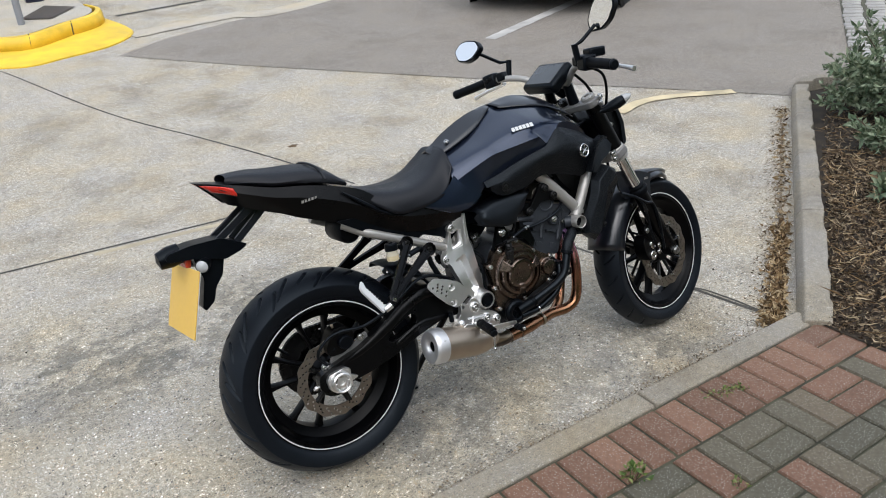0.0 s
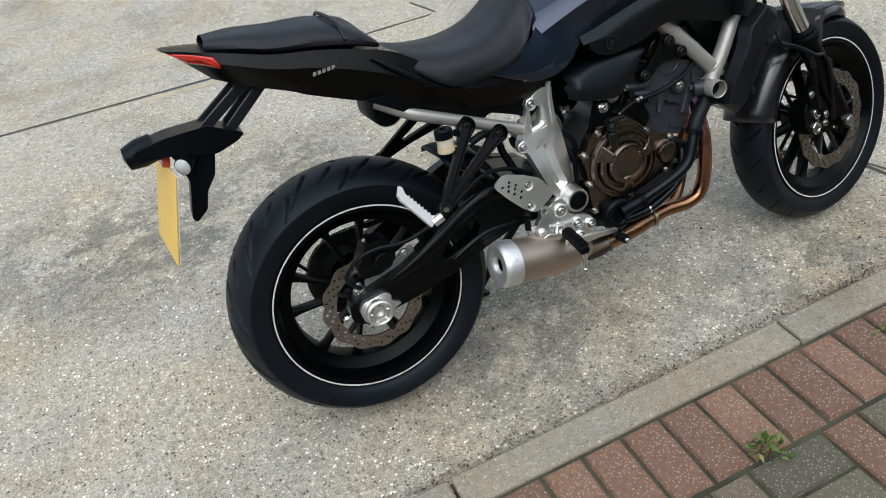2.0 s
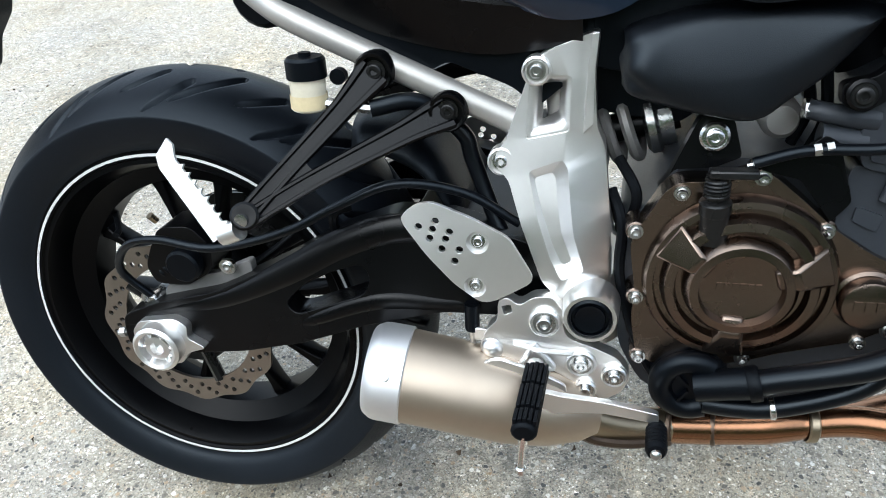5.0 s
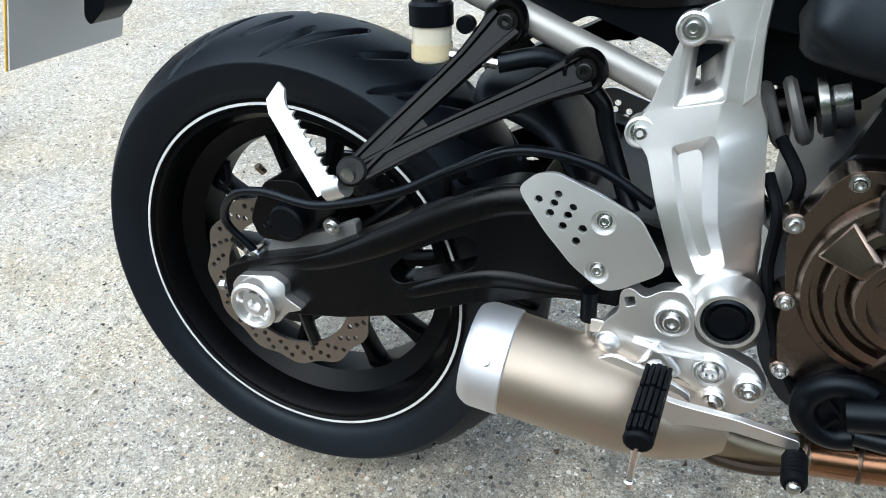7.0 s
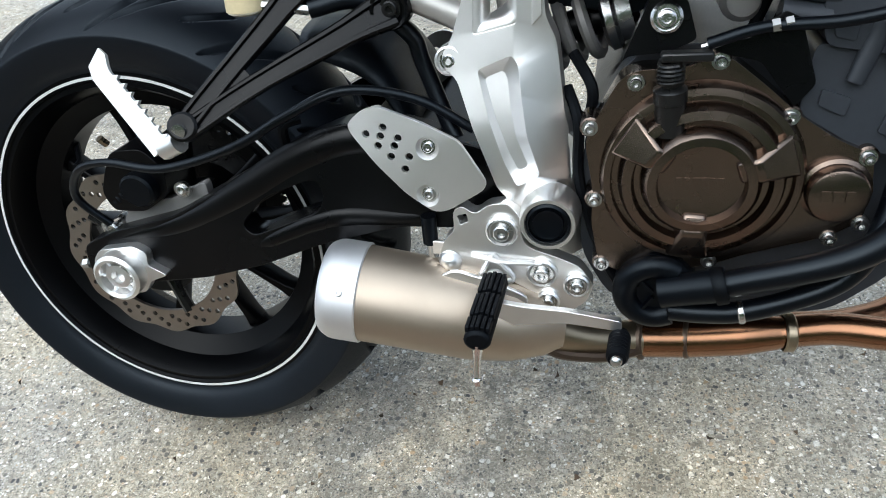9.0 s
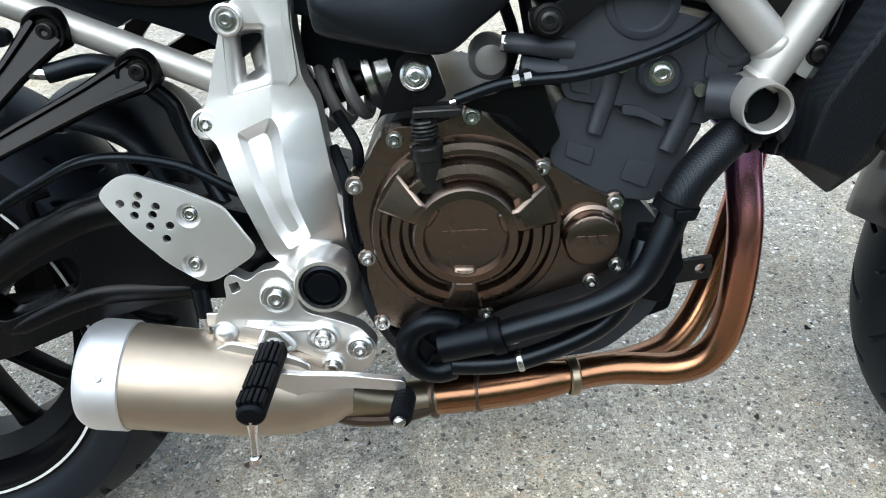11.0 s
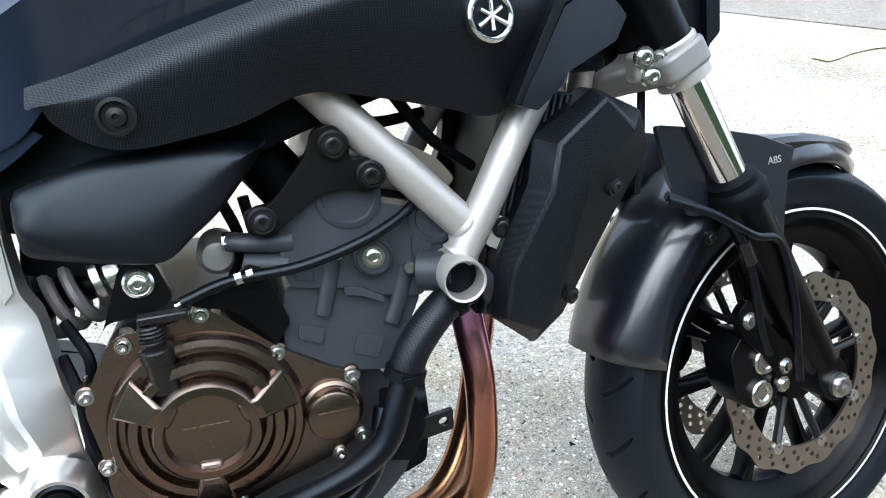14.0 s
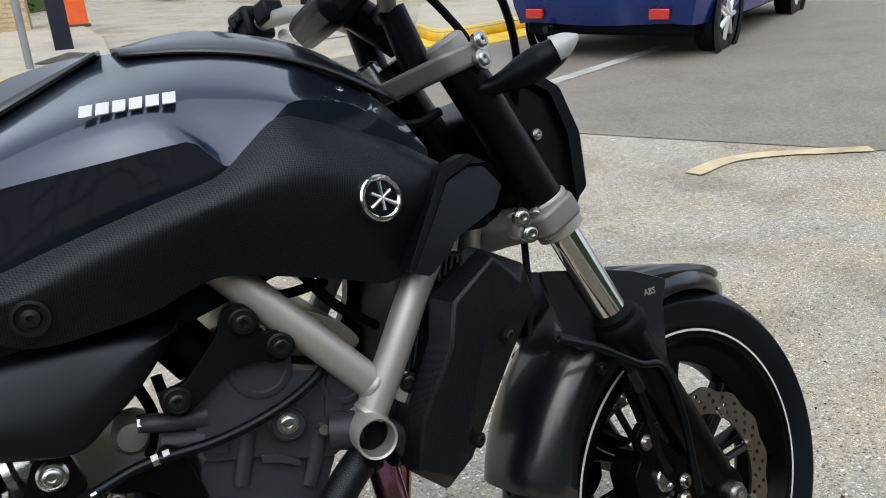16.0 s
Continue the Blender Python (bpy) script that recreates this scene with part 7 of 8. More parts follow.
part("steering_stem", steer(tube(BM(), [HEAD - STEM * 0.03, HEAD + STEM * 0.22], 0.026, 20, 1)), "blackpaint", bike)
part("stem_nut", steer(lathe(BM(), [(0.02, 0), (0.02, 0.012), (0.012, 0.014), (0, 0.010)], HEAD + STEM * 0.20, STEM, 20, caps=False)), "bolt", tc)
part("ignition", steer(lathe(BM(), [(0.02, -0.03), (0.02, 0.012), (0.015, 0.016), (0, 0.016)], leg(0.94, -0.0) + Vector((-0.055, 0, 0.0)), LD, 20, caps=False)), "bolt", tc)
for y in (-0.05, 0.05):
    part("bar_riser", tube(BM(), [STEER_M @ (leg(0.935, y) + Vector((-0.02, 0, 0))), (1.052 - y * 0.1, y, 1.002)], [0.020, 0.017], 16, 1), "plastic", tc)
bar = part("handlebar", tube(BM(), [(0.965, -0.372, 1.062), (0.99, -0.24, 1.072), (1.02, -0.14, 1.055), (1.05, -0.06, 1.006), (1.052, 0.0, 1.0), (1.045, 0.06, 1.004), (1.0, 0.14, 1.042), (0.945, 0.25, 1.046), (0.885, 0.375, 1.018)], 0.0112, 14), "pipe", bike, "grey tubular handlebar with black grips")
for a, c in (((0.962, -0.385, 1.061), (0.985, -0.262, 1.072)), ((0.881, 0.388, 1.016), (0.940, 0.262, 1.044))):
    part("grip", tube(BM(), [a, Vector(a).lerp(Vector(c), 0.06), Vector(a).lerp(Vector(c), 0.9), c], [0.0175, 0.0165, 0.0165, 0.0195], 18, 3), "rubber", bar)
    d = (Vector(c) - Vector(a)).normalized()
    part("bar_end", lathe(BM(), [(0.0, -0.012), (0.013, -0.012), (0.0165, -0.008), (0.0165, 0.002)], a, d, 18, caps=False), "plastic", bar)
    m = Matrix.Translation(Vector(c) + d * 0.022) @ d.to_track_quat("X", "Z").to_matrix().to_4x4()
    part("switch_gear", box(BM(), (-0.024, -0.024, -0.024), (0.024, 0.024, 0.024), m), "plastic", bar, bev=0.007)
    for k in range(3):
        part("switch", box(BM(), (-0.016 + 0.012 * k, -0.030, -0.006 + 0.004 * k), (-0.007 + 0.012 * k, -0.023, 0.006 + 0.004 * k), m), "red" if (k == 1 and a[1] < 0) else "blackpaint", bar, bev=0.0015)
    part("mirror_mount", box(BM(), (0.03, -0.016, -0.014), (0.062, 0.018, 0.016), m), "plastic", bar, bev=0.005)
part("brake_reservoir", box(BM(), (-0.03, -0.022, 0.0), (0.03, 0.022, 0.030), Matrix.Translation((1.03, -0.235, 1.085)) @ Matrix.Rotation(radians(-8), 4, "Z")), "plastic", bar, bev=0.006)
part("brake_lever", tube(BM(), [(1.035, -0.215, 1.065), (1.05, -0.26, 1.058), (1.045, -0.34, 1.045), (1.042, -0.39, 1.035)], [0.009, 0.0075, 0.006, 0.0085], 12), "alu", bar, "bare aluminium brake lever")
part("clutch_lever", tube(BM(), [(0.99, 0.225, 1.03), (1.005, 0.28, 1.02), (0.985, 0.36, 1.0), (0.975, 0.41, 0.985)], [0.009, 0.0075, 0.006, 0.0085], 12), "alu", bar, "bare aluminium clutch lever")


TILT_R = 55


def mirror(c, normal, flip, stalk, tilt=0.0):
    mr = part("mirror", tube(BM(), stalk, 0.0062, 10, 1), "plastic", bike, "black rear-view mirror on a bent stalk")
    part("stalk_joint", tube(BM(), [Vector(stalk[0]) - Vector((0, 0, 0.004)), Vector(stalk[1]) + Vector((0, 0, 0.006))], 0.0105, 10, 1), "plastic", mr)
    m_ = Matrix.Translation(c) @ Vector(normal).to_track_quat("Y", "Z").to_matrix().to_4x4() @ Matrix.Rotation(radians(tilt), 4, "Y")
    out = [(-0.078, 0.006), (-0.052, 0.034), (0.0, 0.042), (0.045, 0.036), (0.072, 0.004), (0.040, -0.036), (-0.010, -0.042), (-0.048, -0.030)]
    out = [(x * flip, z) for x, z in out]
    if flip < 0:
        out = out[::-1]
    b_ = plate(BM(), rounded(out, 0.012), -0.022, -0.002)
    bmesh.ops.transform(b_, matrix=m_, verts=b_.verts)
    part("housing", b_, "plastic", mr, bev=0.008, seg=3)
    b_ = plate(BM(), rounded([(x * 0.90, z * 0.87) for x, z in out], 0.011), -0.003, 0.0008)
    bmesh.ops.transform(b_, matrix=m_, verts=b_.verts)
    part("glass", b_, "mirror", mr, "mirror glass reflecting the pale sky", 0)
    return mr


mirror((0.918, 0.335, 1.168), (-0.90, -0.12, 0.38), 1, [(1.035, 0.25, 1.055), (1.045, 0.25, 1.103), (1.012, 0.262, 1.106), (0.945, 0.288, 1.150)])
mirror((1.035, -0.282, 1.222), (-0.97, -0.20, 0.03), -1, [(0.955, -0.240, 1.09), (0.948, -0.240, 1.130), (0.972, -0.250, 1.142), (1.022, -0.262, 1.182)], TILT_R)

met = part("instrument", box(BM(), (-0.060, -0.085, -0.026), (0.060, 0.085, 0.016), Matrix.Translation((1.015, 0.0, 1.035)) @ Matrix.Rotation(radians(-36), 4, "Y")), "plastic", bike, "black instrument pod with a grey display", bev=0.014, seg=3)
part("display", box(BM(), (-0.046, -0.068, 0.0155), (0.044, 0.068, 0.0175), Matrix.Translation((1.015, 0.0, 1.035)) @ Matrix.Rotation(radians(-36), 4, "Y")), "screen", met, "grey instrument display", bev=0.001)
part("meter_stay", tube(BM(), [(1.03, 0, 1.01), (1.08, 0, 0.97)], 0.022, 12, 1), "plastic", met)

HL = [(1.115, 0.870), (1.155, 0.905), (1.210, 0.908), (1.243, 0.880), (1.258, 0.830), (1.255, 0.755), (1.235, 0.730), (1.200, 0.735), (1.155, 0.76), (1.125, 0.80)]
hl = part("headlight", steer(plate(BM(), rounded([(x - 0.012, z) for x, z in HL], 0.014), -0.085, 0.085)), "blackpaint", bike, "angular black headlight unit", bev=0.022, seg=4)
part("bezel", steer(plate(BM(), rounded([(1.170, 0.905), (1.187, 0.915), (1.227, 0.890), (1.247, 0.83), (1.243, 0.76), (1.223, 0.745), (1.227, 0.83), (1.210, 0.885)], 0.005), -0.095, -0.082)), "plastic", hl, bev=0.004)
part("lens", steer(skin(BM(), [[[(1.227, -0.07, 0.885), (1.233, 0, 0.892), (1.227, 0.07, 0.885)], [(1.257, -0.072, 0.83), (1.267, 0, 0.83), (1.257, 0.072, 0.83)], [(1.253, -0.06, 0.765), (1.261, 0, 0.762), (1.253, 0.06, 0.765)]]], 10, 5)), "clear", hl, solid=0.003)
part("bolt", steer(bolt(BM(), (1.180, -0.092, 0.835), 0.005, (0, -1, 0), 0.005)), "bolt", hl)
for s in (1, -1):
    fi = part("front_indicator", steer(tube(BM(), [(1.075, -0.112 * s, 0.892), (1.096, -0.131 * s, 0.893), (1.108, -0.142 * s, 0.896), (1.122, -0.154 * s, 0.901), (1.140, -0.169 * s, 0.909), (1.156, -0.182 * s, 0.916), (1.170, -0.194 * s, 0.922)], [0.011, 0.010, 0.013, 0.018, 0.0195, 0.016, 0.005], 14)), "plastic", bike, "black indicator with a clear tip" if s > 0 else "")
    part("lens", steer(tube(BM(), [(1.152, -0.183 * s, 0.9175), (1.165, -0.193 * s, 0.923), (1.174, -0.200 * s, 0.927)], [0.0165, 0.0115, 0.003], 14)), "clear", fi)
for pts in ([(1.03, -0.12, 1.04), (1.09, -0.11, 0.99), (1.15, -0.07, 0.93), (1.16, -0.04, 0.86)], [(1.03, 0.12, 1.03), (1.10, 0.10, 1.0), (1.16, 0.06, 0.93), (1.16, 0.03, 0.86)], [(1.04, -0.16, 1.06), (1.13, -0.15, 1.02), (1.19, -0.09, 0.93), (1.17, -0.05, 0.80), (1.135, -0.11, 0.60)], [(0.99, -0.06, 0.89), (1.03, -0.09, 0.87), (1.07, -0.09, 0.88)]):
    part("control_cable", tube(BM(), pts, 0.005, 8), "rubber", bike)


# ---- islands, posts and street furniture ----
def post(name, x, y, r, height, material, label, category, square=False, lean=(0, 0)):
    e = thing(name, label, category, pose(x, y, lift(x, y) + 0.10))
    if square:
        part("shaft", box(BM(), (-r, -r, 0), (r, r, height)), material, e, bev=0.01)
    else:
        part("shaft", tube(BM(), [(0, 0, -0.05), (lean[0], lean[1], height)], r, 20, 1), material, e)
        part("collar", lathe(BM(), [(r + 0.002, 0), (r + 0.008, 0.004), (r + 0.008, 0.05), (r + 0.002, 0.054)], (lean[0] * 0.35, lean[1] * 0.35, height * 0.35), (0, 0, 1), 20, caps=False), material, e)
    return e


M["galv"] = mat("grey_painted_post", (0.26, 0.27, 0.29), 0.5, 0.2, 0, 0.15, 20, 0.1, 300)
M["navy"] = mat("navy_paint", (0.006, 0.008, 0.022), 0.4, 0, 0, 0.15)
M["orange"] = mat("orange_barrier_plastic", (0.75, 0.11, 0.02), 0.5, 0, 0, 0.1)
M["iron"] = mat("rusty_iron_cover", (0.09, 0.075, 0.06), 0.7, 0.4, 0, 0.4, 60, 0.4, 200)
M["buff"] = mat("buff_brick", (0.50, 0.38, 0.22), 0.85, 0, 0, 0.2, 40, 0.4, 200)
M["mortar"] = mat("pale_mortar", (0.55, 0.50, 0.42), 0.9, 0, 0, 0.15, 60, 0.4, 200)


def kerb_ring(name, pts, material, parent, h0, h1, inset=0.02, z_in=None, label=""):
    """A solid kerbed shape standing on the ground: its rim follows the outline."""
    b = BM()
    low = [b.verts.new((x, y, lift(x, y) - 0.05)) for x, y in pts]
    mid = [b.verts.new((x, y, lift(x, y) + h0)) for x, y in pts]
    cx, cy = sum(p[0] for p in pts) / len(pts), sum(p[1] for p in pts) / len(pts)
    top = []
    for x, y in pts:
        d = Vector((cx - x, cy - y, 0)).normalized() * inset
        top.append(b.verts.new((x + d.x, y + d.y, lift(x, y) + h1)))
    n = len(pts)
    for a, c in ((low, mid), (mid, top)):
        for i in range(n):
            b.faces.new((a[i], a[(i + 1) % n], c[(i + 1) % n], c[i]))
    b.faces.new(top)
    return part(name, b, material, parent, label)


def smooth_outline(pts, k=5):
    P = catmull([(x, y, 0) for x, y in pts], k)
    return [(p.x, p.y) for p in P]


isl = thing("traffic_island", "kerbed concrete island with a yellow-painted front kerb and apron", "traffic island")
front = smooth_outline([(-0.532, 8.405), (-0.008, 8.213), (0.494, 8.593), (0.855, 8.866), (0.999, 9.258), (0.919, 9.636)])
kerb_ring("island_top", [(-0.651, 15.143), (-0.653, 10.062), (-0.501, 8.542)] + [(x - 0.10, y + 0.16) for x, y in front[3:-2]] + [(0.838, 11.519), (0.468, 15.188)], "path", isl, 0.155, 0.16)
apron = smooth_outline([(-0.868, 7.976), (-0.418, 7.655), (-0.099, 7.503), (0.260, 7.609), (0.780, 7.804), (1.128, 8.230), (1.147, 8.687), (1.006, 9.440)])
kerb_ring("yellow_apron", apron + [(0.740, 9.204), (0.019, 8.565), (-0.856, 8.589)], "yellow", isl, 0.015, 0.03, 0.02, None, "yellow-painted channel stones")
b = BM()
rows = []
for x, y in front:
    d = Vector((-0.31 - x, 13.43 - y, 0)).normalized()
    rows.append([b.verts.new((x + d.x * s, y + d.y * s, lift(x, y) + z)) for s, z in ((0.0, 0.02), (0.015, 0.13), (0.05, 0.165), (0.17, 0.172), (0.19, 0.10))])
for p, q in zip(rows, rows[1:]):
    for i in range(4):
        b.faces.new((p[i], p[i + 1], q[i + 1], q[i]))
part("yellow_kerb", b, "yellow", isl, "thickly painted yellow kerb with dark cracks", solid=0.01)
for x, y in ((-0.008, 8.223), (0.512, 8.609), (-0.454, 8.404)):
    part("kerb_crack", tube(BM(), [(x, y - 0.005, lift(x, y) + 0.03), (x + 0.01, y + 0.02, lift(x, y) + 0.14), (x + 0.02, y + 0.12, lift(x, y) + 0.176)], 0.008, 6), "joint", isl)
part("kerb_chip", lathe(BM(), [(0, 0.03), (0.05, 0.025), (0.075, 0.0), (0.05, -0.02), (0, -0.02)], (-0.437, 8.439, lift(-0.437, 8.439) + 0.11), (0.1, -1, 0.2), 9, caps=False), "joint", isl)
part("drain_cover", sheet(BM(), [(0.034, 9.261), (0.353, 9.029), (0.733, 9.619), (0.408, 9.990)], 0.172, 0.6), "iron", isl, "dark iron access cover")
post("grey_post", 0.012, 8.985, 0.042, 2.6, "galv", "grey tubular signpost standing on the island", "post", lean=(0.03, 0.02))
post("navy_bollard", 0.348, 10.534, 0.11, 2.4, "navy", "tall navy square post on the island", "post", True)
bar_ = thing("barrier_box", "orange plastic barrier casing beside the island path", "barrier", pose(0.443, 14.082, lift(0.443, 14.082) + 0.15, 0, 0, 8))
part("casing", box(BM(), (-0.22, -0.2, 0), (0.22, 0.2, 1.1)), "orange", bar_, bev=0.02)
part("foot", box(BM(), (-0.25, -0.23, -0.02), (0.25, 0.23, 0.03)), "iron", bar_, bev=0.01)
pil = thing("brick_pillar", "square pillar of buff bricks with pale mortar", "pillar", pose(-0.522, 14.319, lift(-0.522, 14.319) + 0.12))
part("core", box(BM(), (-0.30, -0.30, 0), (0.30, 0.30, 2.3)), "mortar", pil)
for row in range(22):
    for k in range(3):
        off = 0.11 if row % 2 else 0.0
        x0, x1 = -0.315 + k * 0.225 - off, -0.315 + k * 0.225 + 0.213 - off
        x0, x1 = max(x0, -0.315), min(x1, 0.315)
        if x1 - x0 > 0.03:
            part("brick", box(BM(), (x0, -0.312, 0.01 + row * 0.075), (x1, -0.28, 0.073 + row * 0.075)), "buff", pil, smooth=0)
            part("brick", box(BM(), (0.28, x0, 0.01 + row * 0.075), (0.312, x1, 0.073 + row * 0.075)), "buff", pil, smooth=0)

isl2 = thing("far_island", "second kerbed traffic island with a yellow-painted end", "traffic island")
f2 = smooth_outline([(4.670, 9.047), (4.682, 8.148), (5.753, 8.434), (6.222, 8.662), (6.443, 9.173)])
kerb_ring("island_top", f2 + [(7.819, 11.959), (6.260, 12.619)], "path", isl2, 0.15, 0.16)
kerb_ring("yellow_apron", smooth_outline([(4.019, 8.549), (4.572, 7.902), (5.174, 7.647), (6.424, 8.333), (6.733, 9.076)]) + [(6.299, 9.175), (4.953, 9.186)], "yellow", isl2, 0.015, 0.03, 0.02)
b = BM()
rows = []
for x, y in f2:
    d = Vector((6.37 - x, 11.54 - y, 0)).normalized()
    rows.append([b.verts.new((x + d.x * s, y + d.y * s, lift(x, y) + z)) for s, z in ((-0.01, 0.02), (0.0, 0.13), (0.04, 0.17), (0.18, 0.176), (0.2, 0.1))])
for p, q in zip(rows, rows[1:]):
    for i in range(4):
        b.faces.new((p[i], p[i + 1], q[i + 1], q[i]))
part("yellow_kerb", b, "yellow", isl2, "thickly painted yellow kerb", solid=0.01)
post("yellow_post", 6.399, 9.034, 0.055, 1.2, "yellow", "yellow-painted steel post on the far island", "post")


# ---- parked blue car ----
def car(m, paint, label):
    e = thing("car", label, "car", m)
    Lb, W = 4.05, 0.86
    body = [[(-1.98, 0.62, 0.32), (-1.9, 0.78, 0.30), (-1.2, 0.84, 0.28), (0, 0.86, 0.27), (1.2, 0.84, 0.28), (1.85, 0.74, 0.30), (2.03, 0.5, 0.34)],
            [(-2.05, 0.66, 0.52), (-1.95, 0.82, 0.52), (-1.2, 0.86, 0.52), (0, 0.87, 0.52), (1.2, 0.86, 0.52), (1.9, 0.76, 0.52), (2.08, 0.5, 0.52)],
            [(-2.03, 0.66, 0.74), (-1.92, 0.80, 0.78), (-1.2, 0.855, 0.80), (0, 0.86, 0.80), (1.0, 0.84, 0.80), (1.7, 0.74, 0.74), (2.0, 0.5, 0.66)],
            [(-1.96, 0.64, 0.98), (-1.86, 0.77, 1.0), (-1.2, 0.815, 1.0), (0, 0.82, 0.98), (0.7, 0.80, 0.96), (1.4, 0.68, 0.90), (1.85, 0.45, 0.80)]]
    def sheet_of(curves, mirror=True, sm=True):
        return skin(BM(), [[[Vector(p) for p in c] for c in curves]], 26, 5, mirror, sm)
    part("body", sheet_of(body), paint, e)
    part("rear_panel", skin(BM(), [[[(-1.98, 0.62, 0.32), (-2.02, 0, 0.30), (-1.98, -0.62, 0.32)], [(-2.05, 0.66, 0.52), (-2.12, 0, 0.52), (-2.05, -0.66, 0.52)], [(-2.03, 0.66, 0.74), (-2.09, 0, 0.74), (-2.03, -0.66, 0.74)], [(-1.96, 0.64, 0.98), (-2.01, 0, 0.98), (-1.96, -0.64, 0.98)]]], 12, 4), paint, e)
    part("bonnet", skin(BM(), [[[(2.03, 0.5, 0.34), (2.1, 0, 0.34), (2.03, -0.5, 0.34)], [(2.08, 0.5, 0.52), (2.15, 0, 0.52), (2.08, -0.5, 0.52)], [(2.0, 0.5, 0.66), (2.06, 0, 0.68), (2.0, -0.5, 0.66)], [(1.85, 0.45, 0.80), (1.9, 0, 0.84), (1.85, -0.45, 0.80)], [(0.9, 0.76, 0.97), (0.95, 0, 1.02), (0.9, -0.76, 0.97)]]], 12, 4), paint, e)
    part("roof", skin(BM(), [[[(-1.75, 0.62, 1.40), (-1.1, 0.66, 1.50), (-0.2, 0.66, 1.52), (0.35, 0.62, 1.46)], [(-1.78, 0, 1.44), (-1.1, 0, 1.55), (-0.2, 0, 1.57), (0.38, 0, 1.50)]]], 14, 4, True), paint, e)
    for s in (1, -1):
        part("side_window", skin(BM(), [[[(-1.84, 0.76 * s, 1.0), (0, 0.81 * s, 0.985), (0.85, 0.76 * s, 0.97)], [(-1.74, 0.64 * s, 1.40), (-0.2, 0.67 * s, 1.50), (0.33, 0.63 * s, 1.45)]]], 10, 4), "carglass", e, "dark side glass", solid=0.004)
        part("rub_strip", tube(BM(), [(-0.55, 0.868 * s, 0.62), (0.2, 0.874 * s, 0.62), (1.0, 0.858 * s, 0.62)], 0.022, 8), paint, e)
        part("tail_lamp", box(BM(), (-2.075, s * 0.55 - 0.08, 0.36), (-2.03, s * 0.55 + 0.08, 0.44)), "red", e, bev=0.008)
    part("rear_window", skin(BM(), [[[(-1.97, 0.60, 1.0), (-2.0, 0, 1.0), (-1.97, -0.60, 1.0)], [(-1.77, 0.56, 1.40), (-1.80, 0, 1.43), (-1.77, -0.56, 1.40)]]], 8, 4), "carglass", e, solid=0.004)
    part("windscreen", skin(BM(), [[[(0.92, 0.70, 0.99), (1.0, 0, 1.02), (0.92, -0.70, 0.99)], [(0.36, 0.6, 1.46), (0.40, 0, 1.50), (0.36, -0.6, 1.46)]]], 8, 4), "carglass", e, solid=0.004)
    part("number_plate", box(BM(), (-2.12, -0.26, 0.62), (-2.085, 0.26, 0.74)), "plate_yellow", e, "yellow rear plate with dark bars", bev=0.004)
    for k in range(6):
        part("plate_bar", box(BM(), (-2.123, -0.21 + 0.07 * k + (0.03 if k > 3 else 0), 0.645), (-2.119, -0.165 + 0.07 * k + (0.03 if k > 3 else 0), 0.715)), "rubber", e, smooth=0)
    part("floor_pan", box(BM(), (-1.85, -0.75, 0.20), (1.85, 0.75, 0.36)), "rubber", e, bev=0.03)
    part("exhaust", tube(BM(), [(-2.06, 0.45, 0.27), (-1.8, 0.45, 0.27)], 0.03, 12, 1), "darkbolt", e)
    part("handle", box(BM(), (-0.12, -0.875, 0.86), (0.05, -0.84, 0.89)), paint, e, bev=0.008)
    for x in (-1.28, 1.28):
        for s in (1, -1):
            b_ = lathe(BM(), [(0.20, 0.09), (0.29, 0.095), (0.31, 0.06), (0.31, -0.06), (0.29, -0.095), (0.20, -0.09)], (x, 0.76 * s, 0.30), (0, 1, 0), 36, caps=False)
            w = part("wheel", b_, "tyre", e, "black tyre with a silver wheel")
            part("rim", lathe(BM(), [(0.205, 0.06), (0.21, 0.085), (0.19, 0.075), (0.06, 0.06), (0.05, 0.085), (0, 0.088)], (x, 0.76 * s, 0.30), (0, s, 0), 30, caps=False), "rubber", w)
            for k in range(7):
                a = 2 * math.pi * k / 7
                part("rim_spoke", tube(BM(), [(x, (0.76 + 0.085) * s, 0.30), (x + 0.20 * math.cos(a), (0.76 + 0.08) * s, 0.30 + 0.20 * math.sin(a))], [0.035, 0.024], 8, 1), "alu", w)
            part("arch", lathe(BM(), [(0.335, -0.02), (0.36, 0.0), (0.40, 0.02), (0.31, 0.02)], (x, 0.845 * s, 0.30), (0, s, 0), 24, caps=False, a0=0.0, a1=2 * math.pi), "rubber", e)
    return e


M["carblue"] = mat("blue_car_paint", (0.0005, 0.020, 0.15), 0.28, 0.0, 0.3, 0.08, 20, 0, 900, 0.03)
M["carred"] = mat("red_car_paint", (0.25, 0.02, 0.02), 0.3, 0.2, 1.0, 0.08)
M["carglass"] = mat("dark_car_glass", (0.01, 0.012, 0.014), 0.05, 0, 1.0, 0.05)
ca = math.atan2(1.51, 2.62)
slope = math.degrees(math.atan(0.075 * (0.4 * math.cos(ca) + 0.9 * math.sin(ca))))
CX, CY = 7.16, 6.76
car(pose(CX, CY, lift(CX, CY) - 0.01, 0, 0, math.degrees(ca)) @ pose(0, 0, 0, 3.2, -slope, 0) @ Matrix.Scale(1.16, 4), "carblue", "dark blue family car on the asphalt road")
car(pose(7.450, 30.570, lift(7.450, 30.570), 0, 0, 10), "carred", "small red car far off in the street")
M["carblack"] = mat("black_car_paint", (0.006, 0.006, 0.008), 0.25, 0.2, 1.0, 0.08)
M["carsilver"] = mat("grey_car_paint", (0.10, 0.11, 0.13), 0.3, 0.5, 1.0, 0.08)
